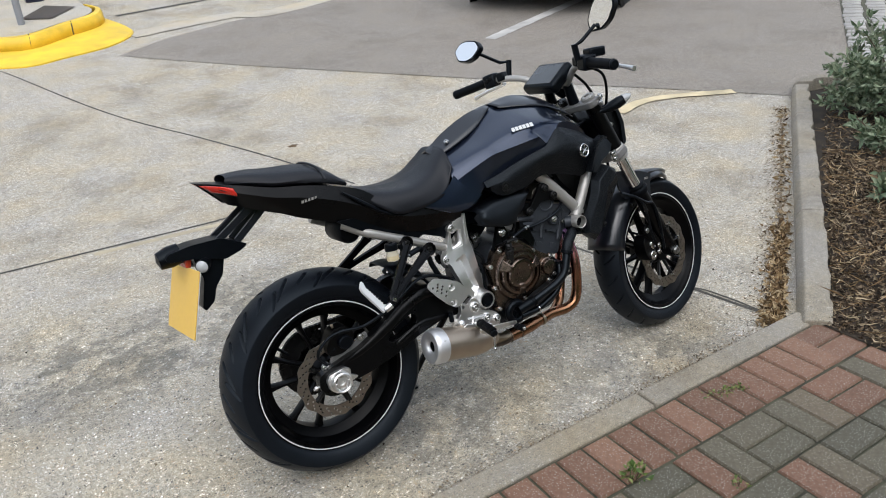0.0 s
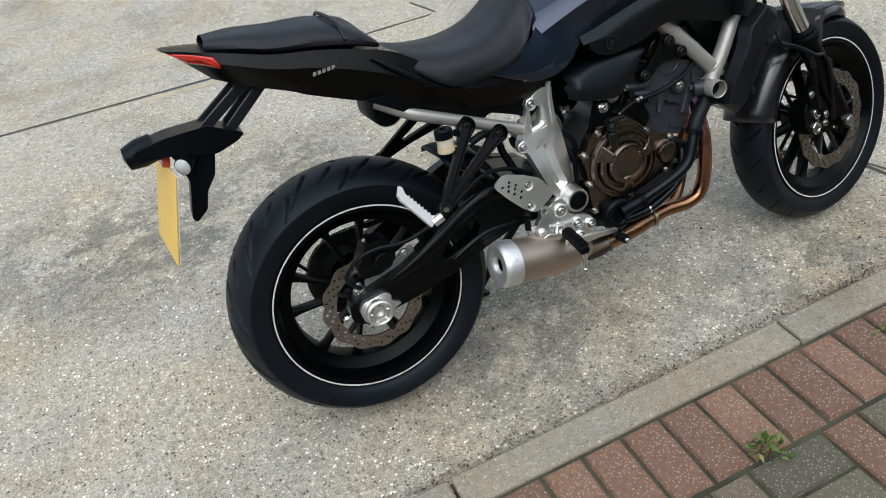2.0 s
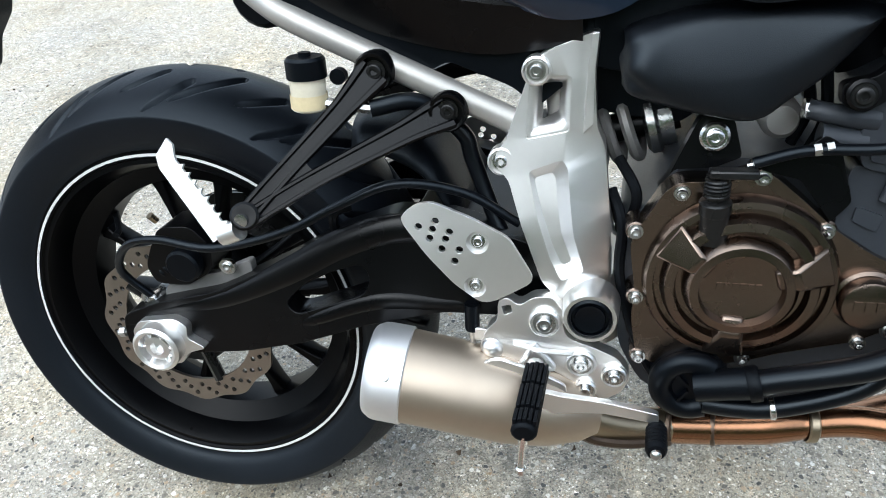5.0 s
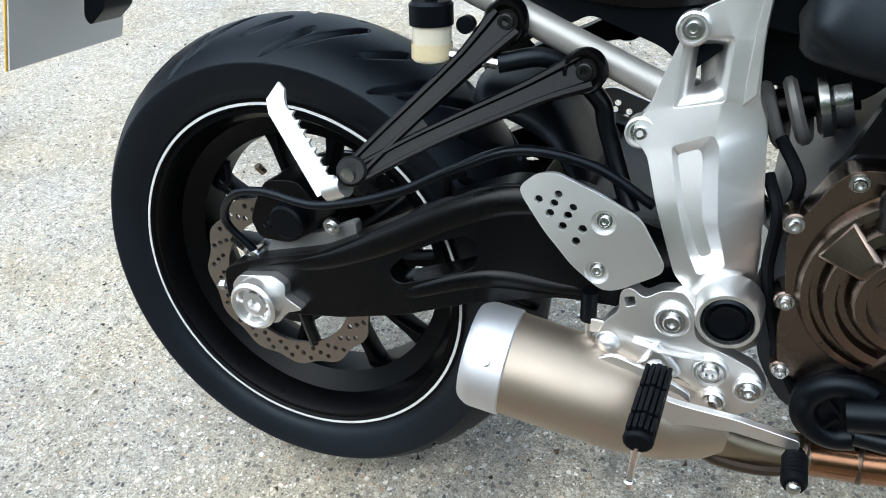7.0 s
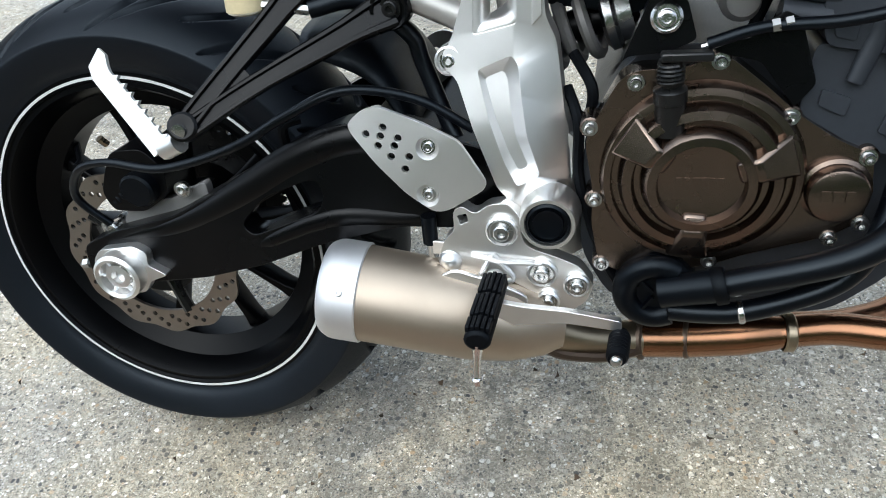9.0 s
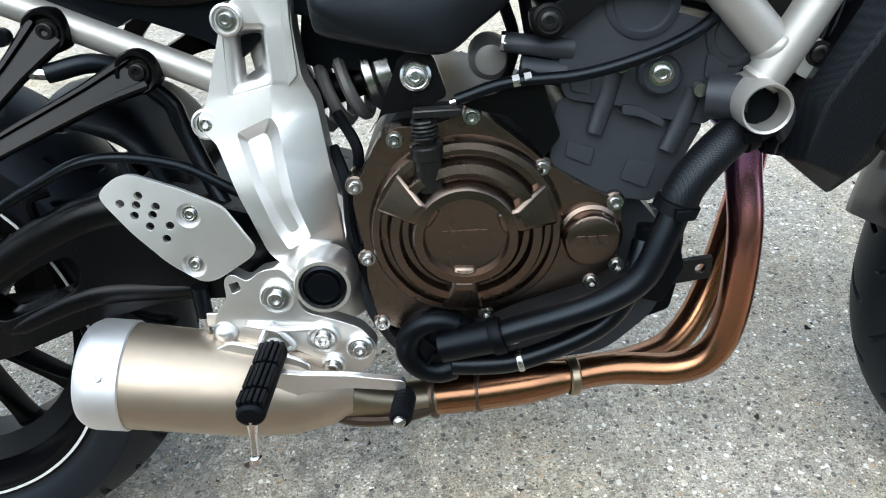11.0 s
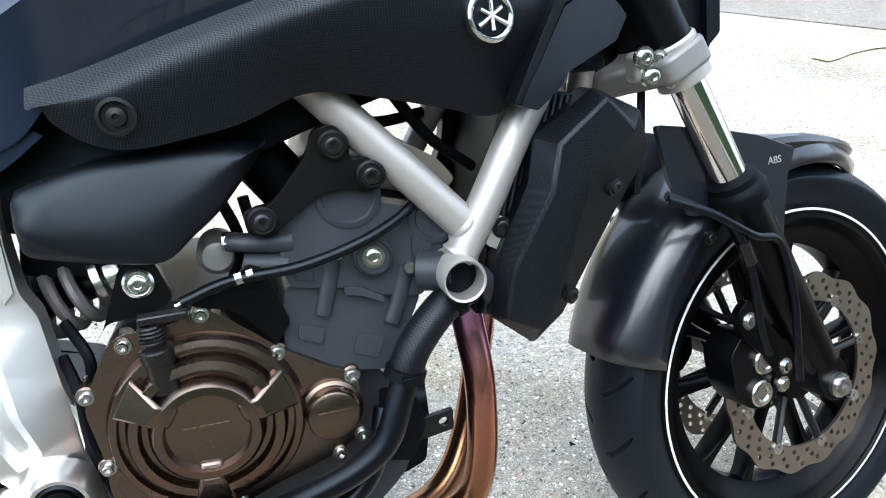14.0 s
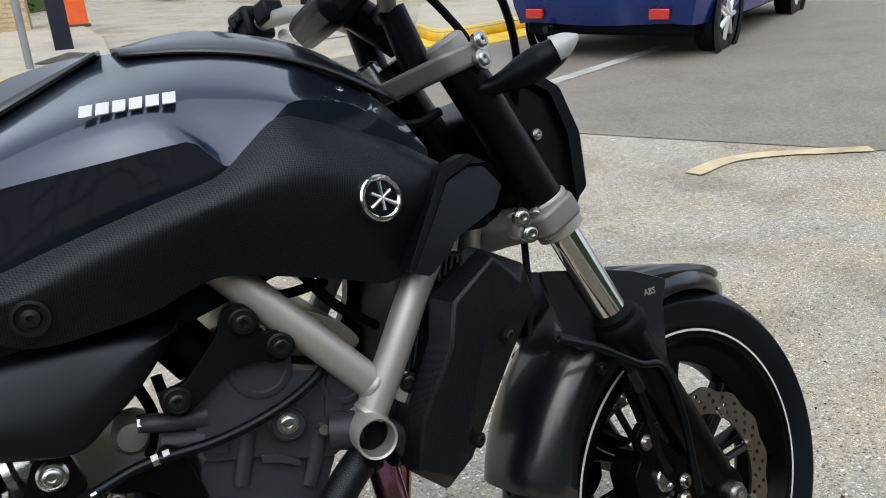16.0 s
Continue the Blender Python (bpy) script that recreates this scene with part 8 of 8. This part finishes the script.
car(pose(6.851, 19.431, lift(6.851, 19.431) + 0.13, 0, -0.730, 18.362) @ pose(0, 0, 0, 4, -3, 0), "carblack", "black car parked on the far platform")
car(pose(4.392, 22.763, lift(4.392, 22.763) + 0.13, 0, -0.730, 18.362) @ pose(0, 0, 0, 4, -3, 0), "carsilver", "dark grey car parked beside a black one")


# ---- planting, litter and hedges ----
def mat_leaf(name, cols, rough=0.55):
    m, nt, b = nodes_of(name)
    geo = nt.nodes.new("ShaderNodeNewGeometry")
    c = ramp(nt, geo.outputs["Random Per Island"], [(i / (len(cols) - 1), c) for i, c in enumerate(cols)])
    n = tex(nt, "ShaderNodeTexNoise", 90.0, coords(nt), Detail=4.0)
    c = mixc(nt, 0.6, c, ramp(nt, n.outputs[0], [(0.3, (0.6, 0.6, 0.6)), (0.7, (1.2, 1.2, 1.2))]), "MULTIPLY")
    nt.links.new(c, b.inputs["Base Color"])
    b.inputs["Roughness"].default_value = rough
    b.inputs["Specular IOR Level"].default_value = 0.35
    return m


M["leaf"] = mat_leaf("grey_green_leaf", [(0.06, 0.10, 0.05), (0.14, 0.19, 0.11), (0.24, 0.29, 0.18), (0.33, 0.36, 0.24)])
M["hedge"] = mat_leaf("dark_hedge_leaf", [(0.018, 0.04, 0.012), (0.045, 0.085, 0.022), (0.09, 0.14, 0.035), (0.15, 0.19, 0.06)])
M["weed"] = mat_leaf("fresh_weed_leaf", [(0.06, 0.11, 0.025), (0.14, 0.20, 0.05), (0.26, 0.28, 0.10)])
M["deadleaf"] = mat_leaf("dry_leaf_litter", [(0.05, 0.03, 0.016), (0.19, 0.115, 0.05), (0.38, 0.26, 0.13), (0.60, 0.48, 0.30)], 0.8)
M["bark"] = mat_leaf("bark_chip", [(0.022, 0.016, 0.011), (0.07, 0.047, 0.03), (0.17, 0.118, 0.072), (0.44, 0.35, 0.23)], 0.9)
M["crumb"] = mat_leaf("tan_grit_crumb", [(0.05, 0.036, 0.022), (0.17, 0.125, 0.075), (0.30, 0.23, 0.14), (0.42, 0.35, 0.25)], 0.9)
M["twig"] = mat("brown_twig", (0.10, 0.07, 0.045), 0.85, 0, 0, 0.3, 60, 0.3, 300)
rng = np.random.default_rng(7)


def unit(v):
    return v / np.maximum(1e-9, np.linalg.norm(v, axis=1, keepdims=True))


def leaves(name, pos, axis, length, width, material, parent=None, label="", kind="", fold=0.25, curl=0.15):
    """Many folded leaves: each has a base, a tip and two raised sides."""
    n = len(pos)
    axis = unit(axis)
    side = unit(np.cross(axis, unit(rng.normal(size=(n, 3)))))
    up = np.cross(side, axis)
    L, W = length.reshape(-1, 1), width.reshape(-1, 1)
    mid = pos + axis * L * 0.5
    V = np.stack([pos, mid + side * W * 0.5 + up * W * fold, pos + axis * L - up * L * curl, mid - side * W * 0.5 + up * W * fold, mid], 1).reshape(-1, 3)
    k = (np.arange(n) * 5).reshape(-1, 1)
    F = np.concatenate([k + [0, 1, 4], k + [1, 2, 4], k + [2, 3, 4], k + [3, 0, 4]], 0)
    me = bpy.data.meshes.new(name)
    me.from_pydata(V.tolist(), [], F.tolist())
    me.materials.append(M[material])
    me.shade_smooth()
    ob = new(name, me)
    if parent is not None:
        ob.parent = parent
    if label or kind:
        tagged(ob, label, kind=kind)
    return ob


def shrub(x, y, z, r, h, n, label, material="leaf", size=0.045, name="shrub"):
    """Upright stems, each ending in whorls of leaves, inside an uneven mound."""
    e = thing(name, label, "shrub", pose(x, y, z))
    k = max(6, n // 22)
    th, ph = rng.uniform(0, 2 * np.pi, k), np.arccos(rng.uniform(0.05, 1, k))
    rr = rng.uniform(0.45, 1.0, k) * (1 + 0.18 * np.sin(3 * th + x))
    tips = np.stack([r * rr * np.sin(ph) * np.cos(th), r * rr * np.sin(ph) * np.sin(th), h * rr * np.cos(ph) + 0.12 * h], 1)
    for t in tips[:8]:
        part("stem", tube(BM(), [(0, 0, -0.05), tuple(t * [0.35, 0.35, 0.55]), tuple(t)], [0.009, 0.006, 0.003], 6, 4), "twig", e)
    per = n // k
    base = np.repeat(tips, per, 0)
    out = unit(np.repeat(unit(tips + [0, 0, 0.25 * h]), per, 0) * 0.7 + rng.normal(size=(k * per, 3)) * 0.75)
    base = base + np.repeat(unit(tips), per, 0) * (-rng.uniform(0, 2.6, (k * per, 1)) * size)
    L = size * rng.uniform(0.6, 1.3, k * per)
    leaves("foliage", base, out, L, L * 0.36, material, e)
    return e


def hedge(pts, w, h, n, label, size=0.11):
    """A clipped hedge along a line: twiggy core and a shell of leaves."""
    e = thing("hedge", label, "hedge")
    P = np.array(pts, float)
    seg = np.linalg.norm(np.diff(P, axis=0), axis=1)
    s = rng.uniform(0, seg.sum(), n)
    acc = np.r_[0, np.cumsum(seg)]
    cx, cy = np.interp(s, acc, P[:, 0]), np.interp(s, acc, P[:, 1])
    d = np.stack([np.interp(s + 0.2, acc, P[:, 0]) - np.interp(s - 0.2, acc, P[:, 0]), np.interp(s + 0.2, acc, P[:, 1]) - np.interp(s - 0.2, acc, P[:, 1])], 1)
    d = d / np.maximum(1e-6, np.linalg.norm(d, axis=1, keepdims=True))
    a = rng.uniform(0, np.pi, n)
    wob = 1 + 0.13 * np.sin(2.1 * s) + 0.09 * np.sin(5.3 * s + 2) + rng.normal(0, 0.05, n)
    off = np.cos(a) * w * 0.5 * wob
    zz = np.clip(np.sin(a) * 1.5, 0, 1) * h * wob * rng.uniform(0.6, 1, n) ** 0.4
    X, Y = cx - d[:, 1] * off, cy + d[:, 0] * off
    Z = np.array([lift(p, q) for p, q in zip(X, Y)]) + zz
    out = np.stack([-d[:, 1] * np.cos(a), d[:, 0] * np.cos(a), np.sin(a) + 0.1], 1) + rng.normal(size=(n, 3)) * 0.6
    b = BM()
    rows = []
    for i in range(len(pts)):
        j0, j1 = max(0, i - 1), min(len(pts) - 1, i + 1)
        dd = unit(np.array([[P[j1][0] - P[j0][0], P[j1][1] - P[j0][1], 0]]))[0]
        z0 = lift(*pts[i])
        rows.append([b.verts.new((pts[i][0] - dd[1] * o * w, pts[i][1] + dd[0] * o * w, z0 + zq)) for o, zq in ((-0.36, -0.1), (-0.36, h * 0.7), (-0.2, h * 0.86), (0.2, h * 0.86), (0.36, h * 0.7), (0.36, -0.1))])
    for p, q in zip(rows, rows[1:]):
        for i in range(5):
            b.faces.new((p[i], p[i + 1], q[i + 1], q[i]))
    part("core", b, "hedge", e)
    L = size * rng.uniform(0.6, 1.4, n)
    leaves("foliage", np.stack([X, Y, Z], 1), out, L, L * 0.6, "hedge", e)
    return e


shrub(4.564, 0.813, lift(4.564, 0.813) + 0.06, 0.62, 0.62, 6500, "rounded grey-green shrub growing in the planting bed", size=0.058)
shrub(5.191, 0.370, lift(5.191, 0.370) + 0.06, 0.55, 0.60, 1600, "grey-green shrub at the back of the planting bed", size=0.075)
shrub(3.772, 0.502, 0.10, 0.20, 0.16, 700, "small grey-green shrub low in the bark mulch", size=0.055)
shrub(3.113, 0.052, 0.085, 0.17, 0.12, 300, "pale variegated ground plant in the bark mulch", "leaf", 0.06)
hedge([(-9.178, 18.401), (-4.573, 19.561), (-1.678, 20.531), (-0.686, 22.048)], 1.6, 2.6, 3600, "tall dark green hedge behind the brick pillar", 0.16)
hedge([(-6.290, 15.872), (-3.132, 16.591), (-1.412, 17.411)], 1.4, 0.9, 2400, "low sprawling green hedge beside the footpath", 0.11)
hedge([(0.479, 26.697), (1.802, 27.112), (3.159, 26.970)], 1.8, 1.0, 1800, "low silvery hedge on the far kerbed island", 0.13)
hedge([(-5.187, 34.740), (2.371, 36.891), (10.039, 37.996), (21.685, 35.234)], 2.5, 4.0, 4200, "distant dark green boundary hedge across the street", 0.32)
hedge([(11.568, 13.684), (14.331, 11.858), (18.055, 10.218), (22.190, 8.157)], 2.2, 1.6, 4200, "dark green hedge behind the far kerb", 0.16)

# kerb and verge beyond the road
vk = thing("verge_kerb", "low concrete kerb along the planted verge across the road", "kerb")
kerb_ring("kerb_band", [(10.267, 12.861), (12.952, 10.661), (16.674, 8.742), (22.178, 6.507), (22.456, 6.872), (16.858, 9.112), (13.133, 11.033), (10.445, 13.232)], "kerb", vk, 0.10, 0.11, 0.01)
kerb_ring("soil", [(10.445, 13.187), (13.133, 10.987), (16.858, 9.066), (22.456, 6.828), (25.881, 10.908), (13.717, 17.586)], "mulch", vk, 0.07, 0.08, 0.01)
fk = thing("far_platform", "raised concrete parking platform with a dark kerb edge", "platform")
kerb_ring("platform_top", [(3.960, 19.158), (4.616, 17.234), (6.095, 14.289), (8.635, 13.164), (14.665, 17.572), (11.426, 27.835), (4.010, 24.966)], "path", fk, 0.13, 0.14, 0.01)
fb = thing("far_bed", "kerbed planting island across the concrete yard", "planting bed")
kerb_ring("bed_rim", [(-0.147, 25.384), (3.206, 25.774), (3.756, 26.617), (3.105, 28.258), (0.037, 27.969)], "kerb", fb, 0.13, 0.14, 0.02)

# dry leaves caught in the kerb's corner, bark chips over the bed, weeds in the joints
def scatter(name, n, place, length, width, material, label, z=0.004, lay=0.25):
    pos = np.array([place() for _ in range(n)])
    P3 = np.array([[x, y, lift(x, y) + z + rng.uniform(0, 0.012)] for x, y in pos])
    ax = rng.normal(size=(n, 3)) * [1, 1, lay]
    leaves(name, P3, ax, rng.uniform(0.5, 1.4, n) * length, rng.uniform(0.5, 1.3, n) * width, material, None, label, "stuff", 0.5, 0.25)


def along(a, b, wide, bias=1.0):
    def f():
        t = rng.uniform(0, 1) ** bias
        o = abs(rng.normal(0, wide))
        dx, dy = b[0] - a[0], b[1] - a[1]
        q = math.hypot(dx, dy)
        return a[0] + dx * t - dy / q * o, a[1] + dy * t + dx / q * o
    return f


scatter("leaf_litter", 1500, along((1.711, -0.346), (2.556, 0.224), 0.032, 1.7), 0.032, 0.013, "deadleaf", "dry brown leaves heaped in the kerb corner", 0.004, 0.5)
scatter("leaf_crumbs", 2600, along((1.693, -0.356), (4.388, 1.531), 0.05, 1.3), 0.012, 0.006, "crumb", "tan grit and leaf crumbs along the kerb foot", 0.002, 0.3)
scatter("leaf_litter", 260, along((2.160, -0.060), (4.389, 1.513), 0.035), 0.04, 0.012, "deadleaf", "dry brown leaf scraps along the kerb foot", 0.003, 0.3)
scatter("leaf_crumbs", 2600, along((-1.2, -0.349), (1.70, -0.347), 0.028), 0.009, 0.005, "crumb", "crumbs of dead leaf along the edging", 0.003, 0.3)


def in_bed():
    while True:
        x, y = (rng.uniform(1.81, 3.6), rng.uniform(-1.2, 0.9)) if rng.uniform(0, 1) < 0.72 else (rng.uniform(3.3, 5.4), rng.uniform(-1.6, 1.6))
        if y < -0.47 + (x - 1.83) * 0.665 and x < 4.9 + 0.2 * (1.5 - y):
            return x, y


scatter("bark_mulch", 27000, in_bed, 0.030, 0.010, "bark", "brown and grey bark chips covering the planting bed", 0.058, 0.35)
scatter("bark_straw", 2600, in_bed, 0.10, 0.005, "deadleaf", "thin dry stalks strewn over the bark", 0.070, 0.22)
scatter("bark_crumbs", 900, along((1.82, -1.7), (1.82, -0.45), 0.022), 0.022, 0.008, "bark", "bark crumbs spilt over the edge of the brick paving", PAVE_Z + 0.004, 0.3)
scatter("grit_specks", 500, lambda: (rng.uniform(-2.2, 2.6), rng.uniform(-0.30, 1.6)), 0.010, 0.008, "bark", "dark specks of grit on the concrete", 0.002, 0.2)


def weed(x, y, n, r, h, label, size=0.022):
    e = thing("weed", label, "weed", pose(x, y, PAVE_Z - 0.004), "weeds in the paving joints")
    a = rng.uniform(0, 2 * np.pi, n)
    q = rng.uniform(0.1, 1, n)
    pos = np.stack([r * q * np.cos(a), r * q * np.sin(a), h * (1 - 0.6 * q) * rng.uniform(0.2, 1, n)], 1)
    for i in range(4):
        part("stem", tube(BM(), [(0, 0, -0.01), tuple(pos[i] * 0.6), tuple(pos[i])], 0.0015, 5, 2), "twig", e)
    L = size * rng.uniform(0.6, 1.3, n)
    leaves("foliage", pos, pos + rng.normal(size=(n, 3)) * 0.02, L, L * 0.45, "weed", e)


weed(0.625, -0.645, 60, 0.035, 0.05, "bright green weed sprouting from a paving joint")
weed(0.83, -0.84, 24, 0.02, 0.02, "tiny pale green weed in a paving joint", 0.014)
for i in range(5):
    weed(1.10 + 0.03 * i, -0.515 - 0.008 * i, 22, 0.024, 0.012, "creeping dark green weed in a paving joint", 0.012)
for i, (x, y) in enumerate(((1.13, -0.335), (1.22, -0.335), (1.17, -0.335))):
    e = thing("grass_tuft", "small tuft of dry grass at the edging", "grass", pose(x, y, 0.0), "grass tufts along the edging")
    n = 26
    a = rng.uniform(0, 2 * np.pi, n)
    ax = np.stack([np.cos(a), np.sin(a), rng.uniform(0.4, 1.6, n)], 1)
    leaves("blade", np.zeros((n, 3)) + rng.normal(0, 0.004, (n, 3)) * [1, 1, 0], ax, rng.uniform(0.02, 0.05, n), np.full(n, 0.003), "deadleaf", e)
for i, (x, y, L) in enumerate(((1.734, 0.788, 0.05), (1.614, 0.459, 0.045), (2.144, 0.916, 0.05), (1.149, 3.378, 0.08), (1.862, 0.242, 0.045))):
    leaf_ob = leaves("fallen_leaf", np.array([[x, y, lift(x, y) + 0.006]]), np.array([[1.0, 0.5 - 0.3 * i, 0.05]]), np.array([L]), np.array([L * 0.5]), "bark")
    tagged(leaf_ob, "single dead leaf lying on the concrete", "leaf", "fallen leaves on the concrete")

# ---- unseen tall hedge, added to close the footway's side and darken reflections ----
hedge([(-14, -7.6), (-4, -8.4), (4, -8.2), (15, -7.2)], 2.0, 4.4, 5200, "unseen tall dark hedge added beyond the brick footway", 0.34)

# ---- granite setts at the road's edge and brick pavers ----
M["sett"] = mat("granite_sett", (0.36, 0.345, 0.32), 0.8, 0, 0, 0.28, 30, 0.5, 150)
setts = thing("sett_strip", "strip of worn pale granite setts along the road edge", "setts")
base = sheet(BM(), [(5.515, 1.714), (8.402, 3.714), (9.121, 2.266), (6.504, 0.189)], 0.012, 0.5)
M["sand_joint"] = mat("mossy_joint_sand", (0.085, 0.082, 0.058), 0.95, 0, 0, 0.5, 60, 0.8, 160)
part("bedding", base, "sand_joint", setts)
u = Vector((0.822, 0.569, 0))
v_ = Vector((0.569, -0.822, 0))
rnd = random.Random(3)
sett_me = []
for k in range(4):
    b = BM()
    box(b, (-0.065, -0.100, -0.03), (0.065, 0.100, 0.014))
    for vv in b.verts:
        vv.co += Vector((rnd.uniform(-0.006, 0.006), rnd.uniform(-0.008, 0.008), rnd.uniform(-0.004, 0.002)))
        if vv.co.z > 0:
            vv.co.x *= 0.9
            vv.co.y *= 0.93
    me = bpy.data.meshes.new("sett")
    bmesh.ops.bevel(b, geom=[e for e in b.edges if e.verts[0].co.z > 0 and e.verts[1].co.z > 0], offset=0.008, segments=1, affect="EDGES")
    b.to_mesh(me)
    b.free()
    me.materials.append(M["sett"])
    sett_me.append(me)
for i in range(29):
    for j in range(7):
        p = Vector((5.515, 1.714, 0)) + u * (0.08 + 0.140 * i + 0.05 * (j % 3) + rnd.uniform(-0.015, 0.015)) + v_ * (0.105 + 0.245 * j + rnd.uniform(-0.012, 0.012))
        ob = new("sett", sett_me[rnd.randrange(4)])
        ob.parent = setts
        ob.matrix_basis = pose(p.x, p.y, lift(p.x, p.y) + 0.014, rnd.uniform(-2, 2), rnd.uniform(-2, 2), math.degrees(math.atan2(u.y, u.x)) + rnd.uniform(-3, 3))


def paver_mesh(material, seed):
    r = random.Random(seed)
    b = BM()
    rows = []
    for s, z in ((0.0, -0.04), (0.0, -0.007), (0.0045, 0.0)):
        rows.append([b.verts.new((x * (0.0970 - s) + r.uniform(-0.001, 0.001), y * (0.0470 - s) + r.uniform(-0.001, 0.001), z)) for x, y in ((-1, -1), (1, -1), (1, 1), (-1, 1))])
    for p, q in zip(rows, rows[1:]):
        for i in range(4):
            b.faces.new((p[i], p[(i + 1) % 4], q[(i + 1) % 4], q[i]))
    b.faces.new(rows[-1])
    me = bpy.data.meshes.new("brick")
    b.to_mesh(me)
    b.free()
    me.materials.append(M[material])
    return me


RED, GREY = [paver_mesh("brick", k) for k in range(4)], [paver_mesh("greybrick", k + 9) for k in range(4)]


def paver(x, y, turn, red):
    ob = new("brick", (RED if red else GREY)[rnd.randrange(4)])
    ob.parent = pavement
    ob.matrix_basis = pose(x, y, PAVE_Z - 0.002 + rnd.uniform(-0.0025, 0.0015), rnd.uniform(-0.5, 0.5), rnd.uniform(-0.5, 0.5), turn + rnd.uniform(-0.6, 0.6))


for i in range(27):                       # red header course along the edging
    paver(1.575 - 0.1035 * i, EDGE_Y0 - 0.107, 90, True)
for j in range(2):                        # turned pair where the course meets the bed
    paver(1.68, EDGE_Y0 - 0.056 - 0.101 * j, 0, True)
for r_ in range(6):                       # basket weave
    for c_ in range(13):
        x, y = 1.675 - 0.203 * c_, EDGE_Y0 - 0.313 - 0.203 * r_
        flat = (r_ + c_) % 2 == 1
        for k in (-1, 1):
            red = rnd.random() < (0.6 if c_ < 2 and r_ < 1 else 0.05)
            if flat:
                paver(x, y + k * 0.0505, 0, red)
            else:
                paver(x + k * 0.0505, y, 90, red)

# the footway's further pavers, one joined sheet
V, F = [], []
for r_ in range(24):
    for c_ in range(30):
        if r_ < 6 and c_ < 13:
            continue
        x, y = 1.675 - 0.203 * c_, EDGE_Y0 - 0.313 - 0.203 * r_
        flat = (r_ + c_) % 2 == 1
        for k in (-1, 1):
            px, py, hx, hy = (x, y + k * 0.0505, 0.097, 0.047) if flat else (x + k * 0.0505, y, 0.047, 0.097)
            n0, z = len(V), PAVE_Z - 0.002 + rnd.uniform(-0.002, 0.001)
            for e_, zz in ((0.0, z - 0.02), (0.0, z - 0.006), (0.0045, z)):
                V += [(px + sx * (hx - e_), py + sy * (hy - e_), zz) for sx, sy in ((-1, -1), (1, -1), (1, 1), (-1, 1))]
            F += [(n0 + a + i, n0 + a + (i + 1) % 4, n0 + a + 4 + (i + 1) % 4, n0 + a + 4 + i) for a in (0, 4) for i in range(4)] + [tuple(range(n0 + 8, n0 + 12))]
me = bpy.data.meshes.new("far_pavers")
me.from_pydata(V, [], F)
me.materials.append(M["greybrick"])
fp = new("far_pavers", me)
fp.parent = pavement
tagged(fp, "grey paving blocks laid in basket weave", kind="stuff")
for i in range(27, 55):
    paver(1.575 - 0.1035 * i, EDGE_Y0 - 0.107, 90, True)
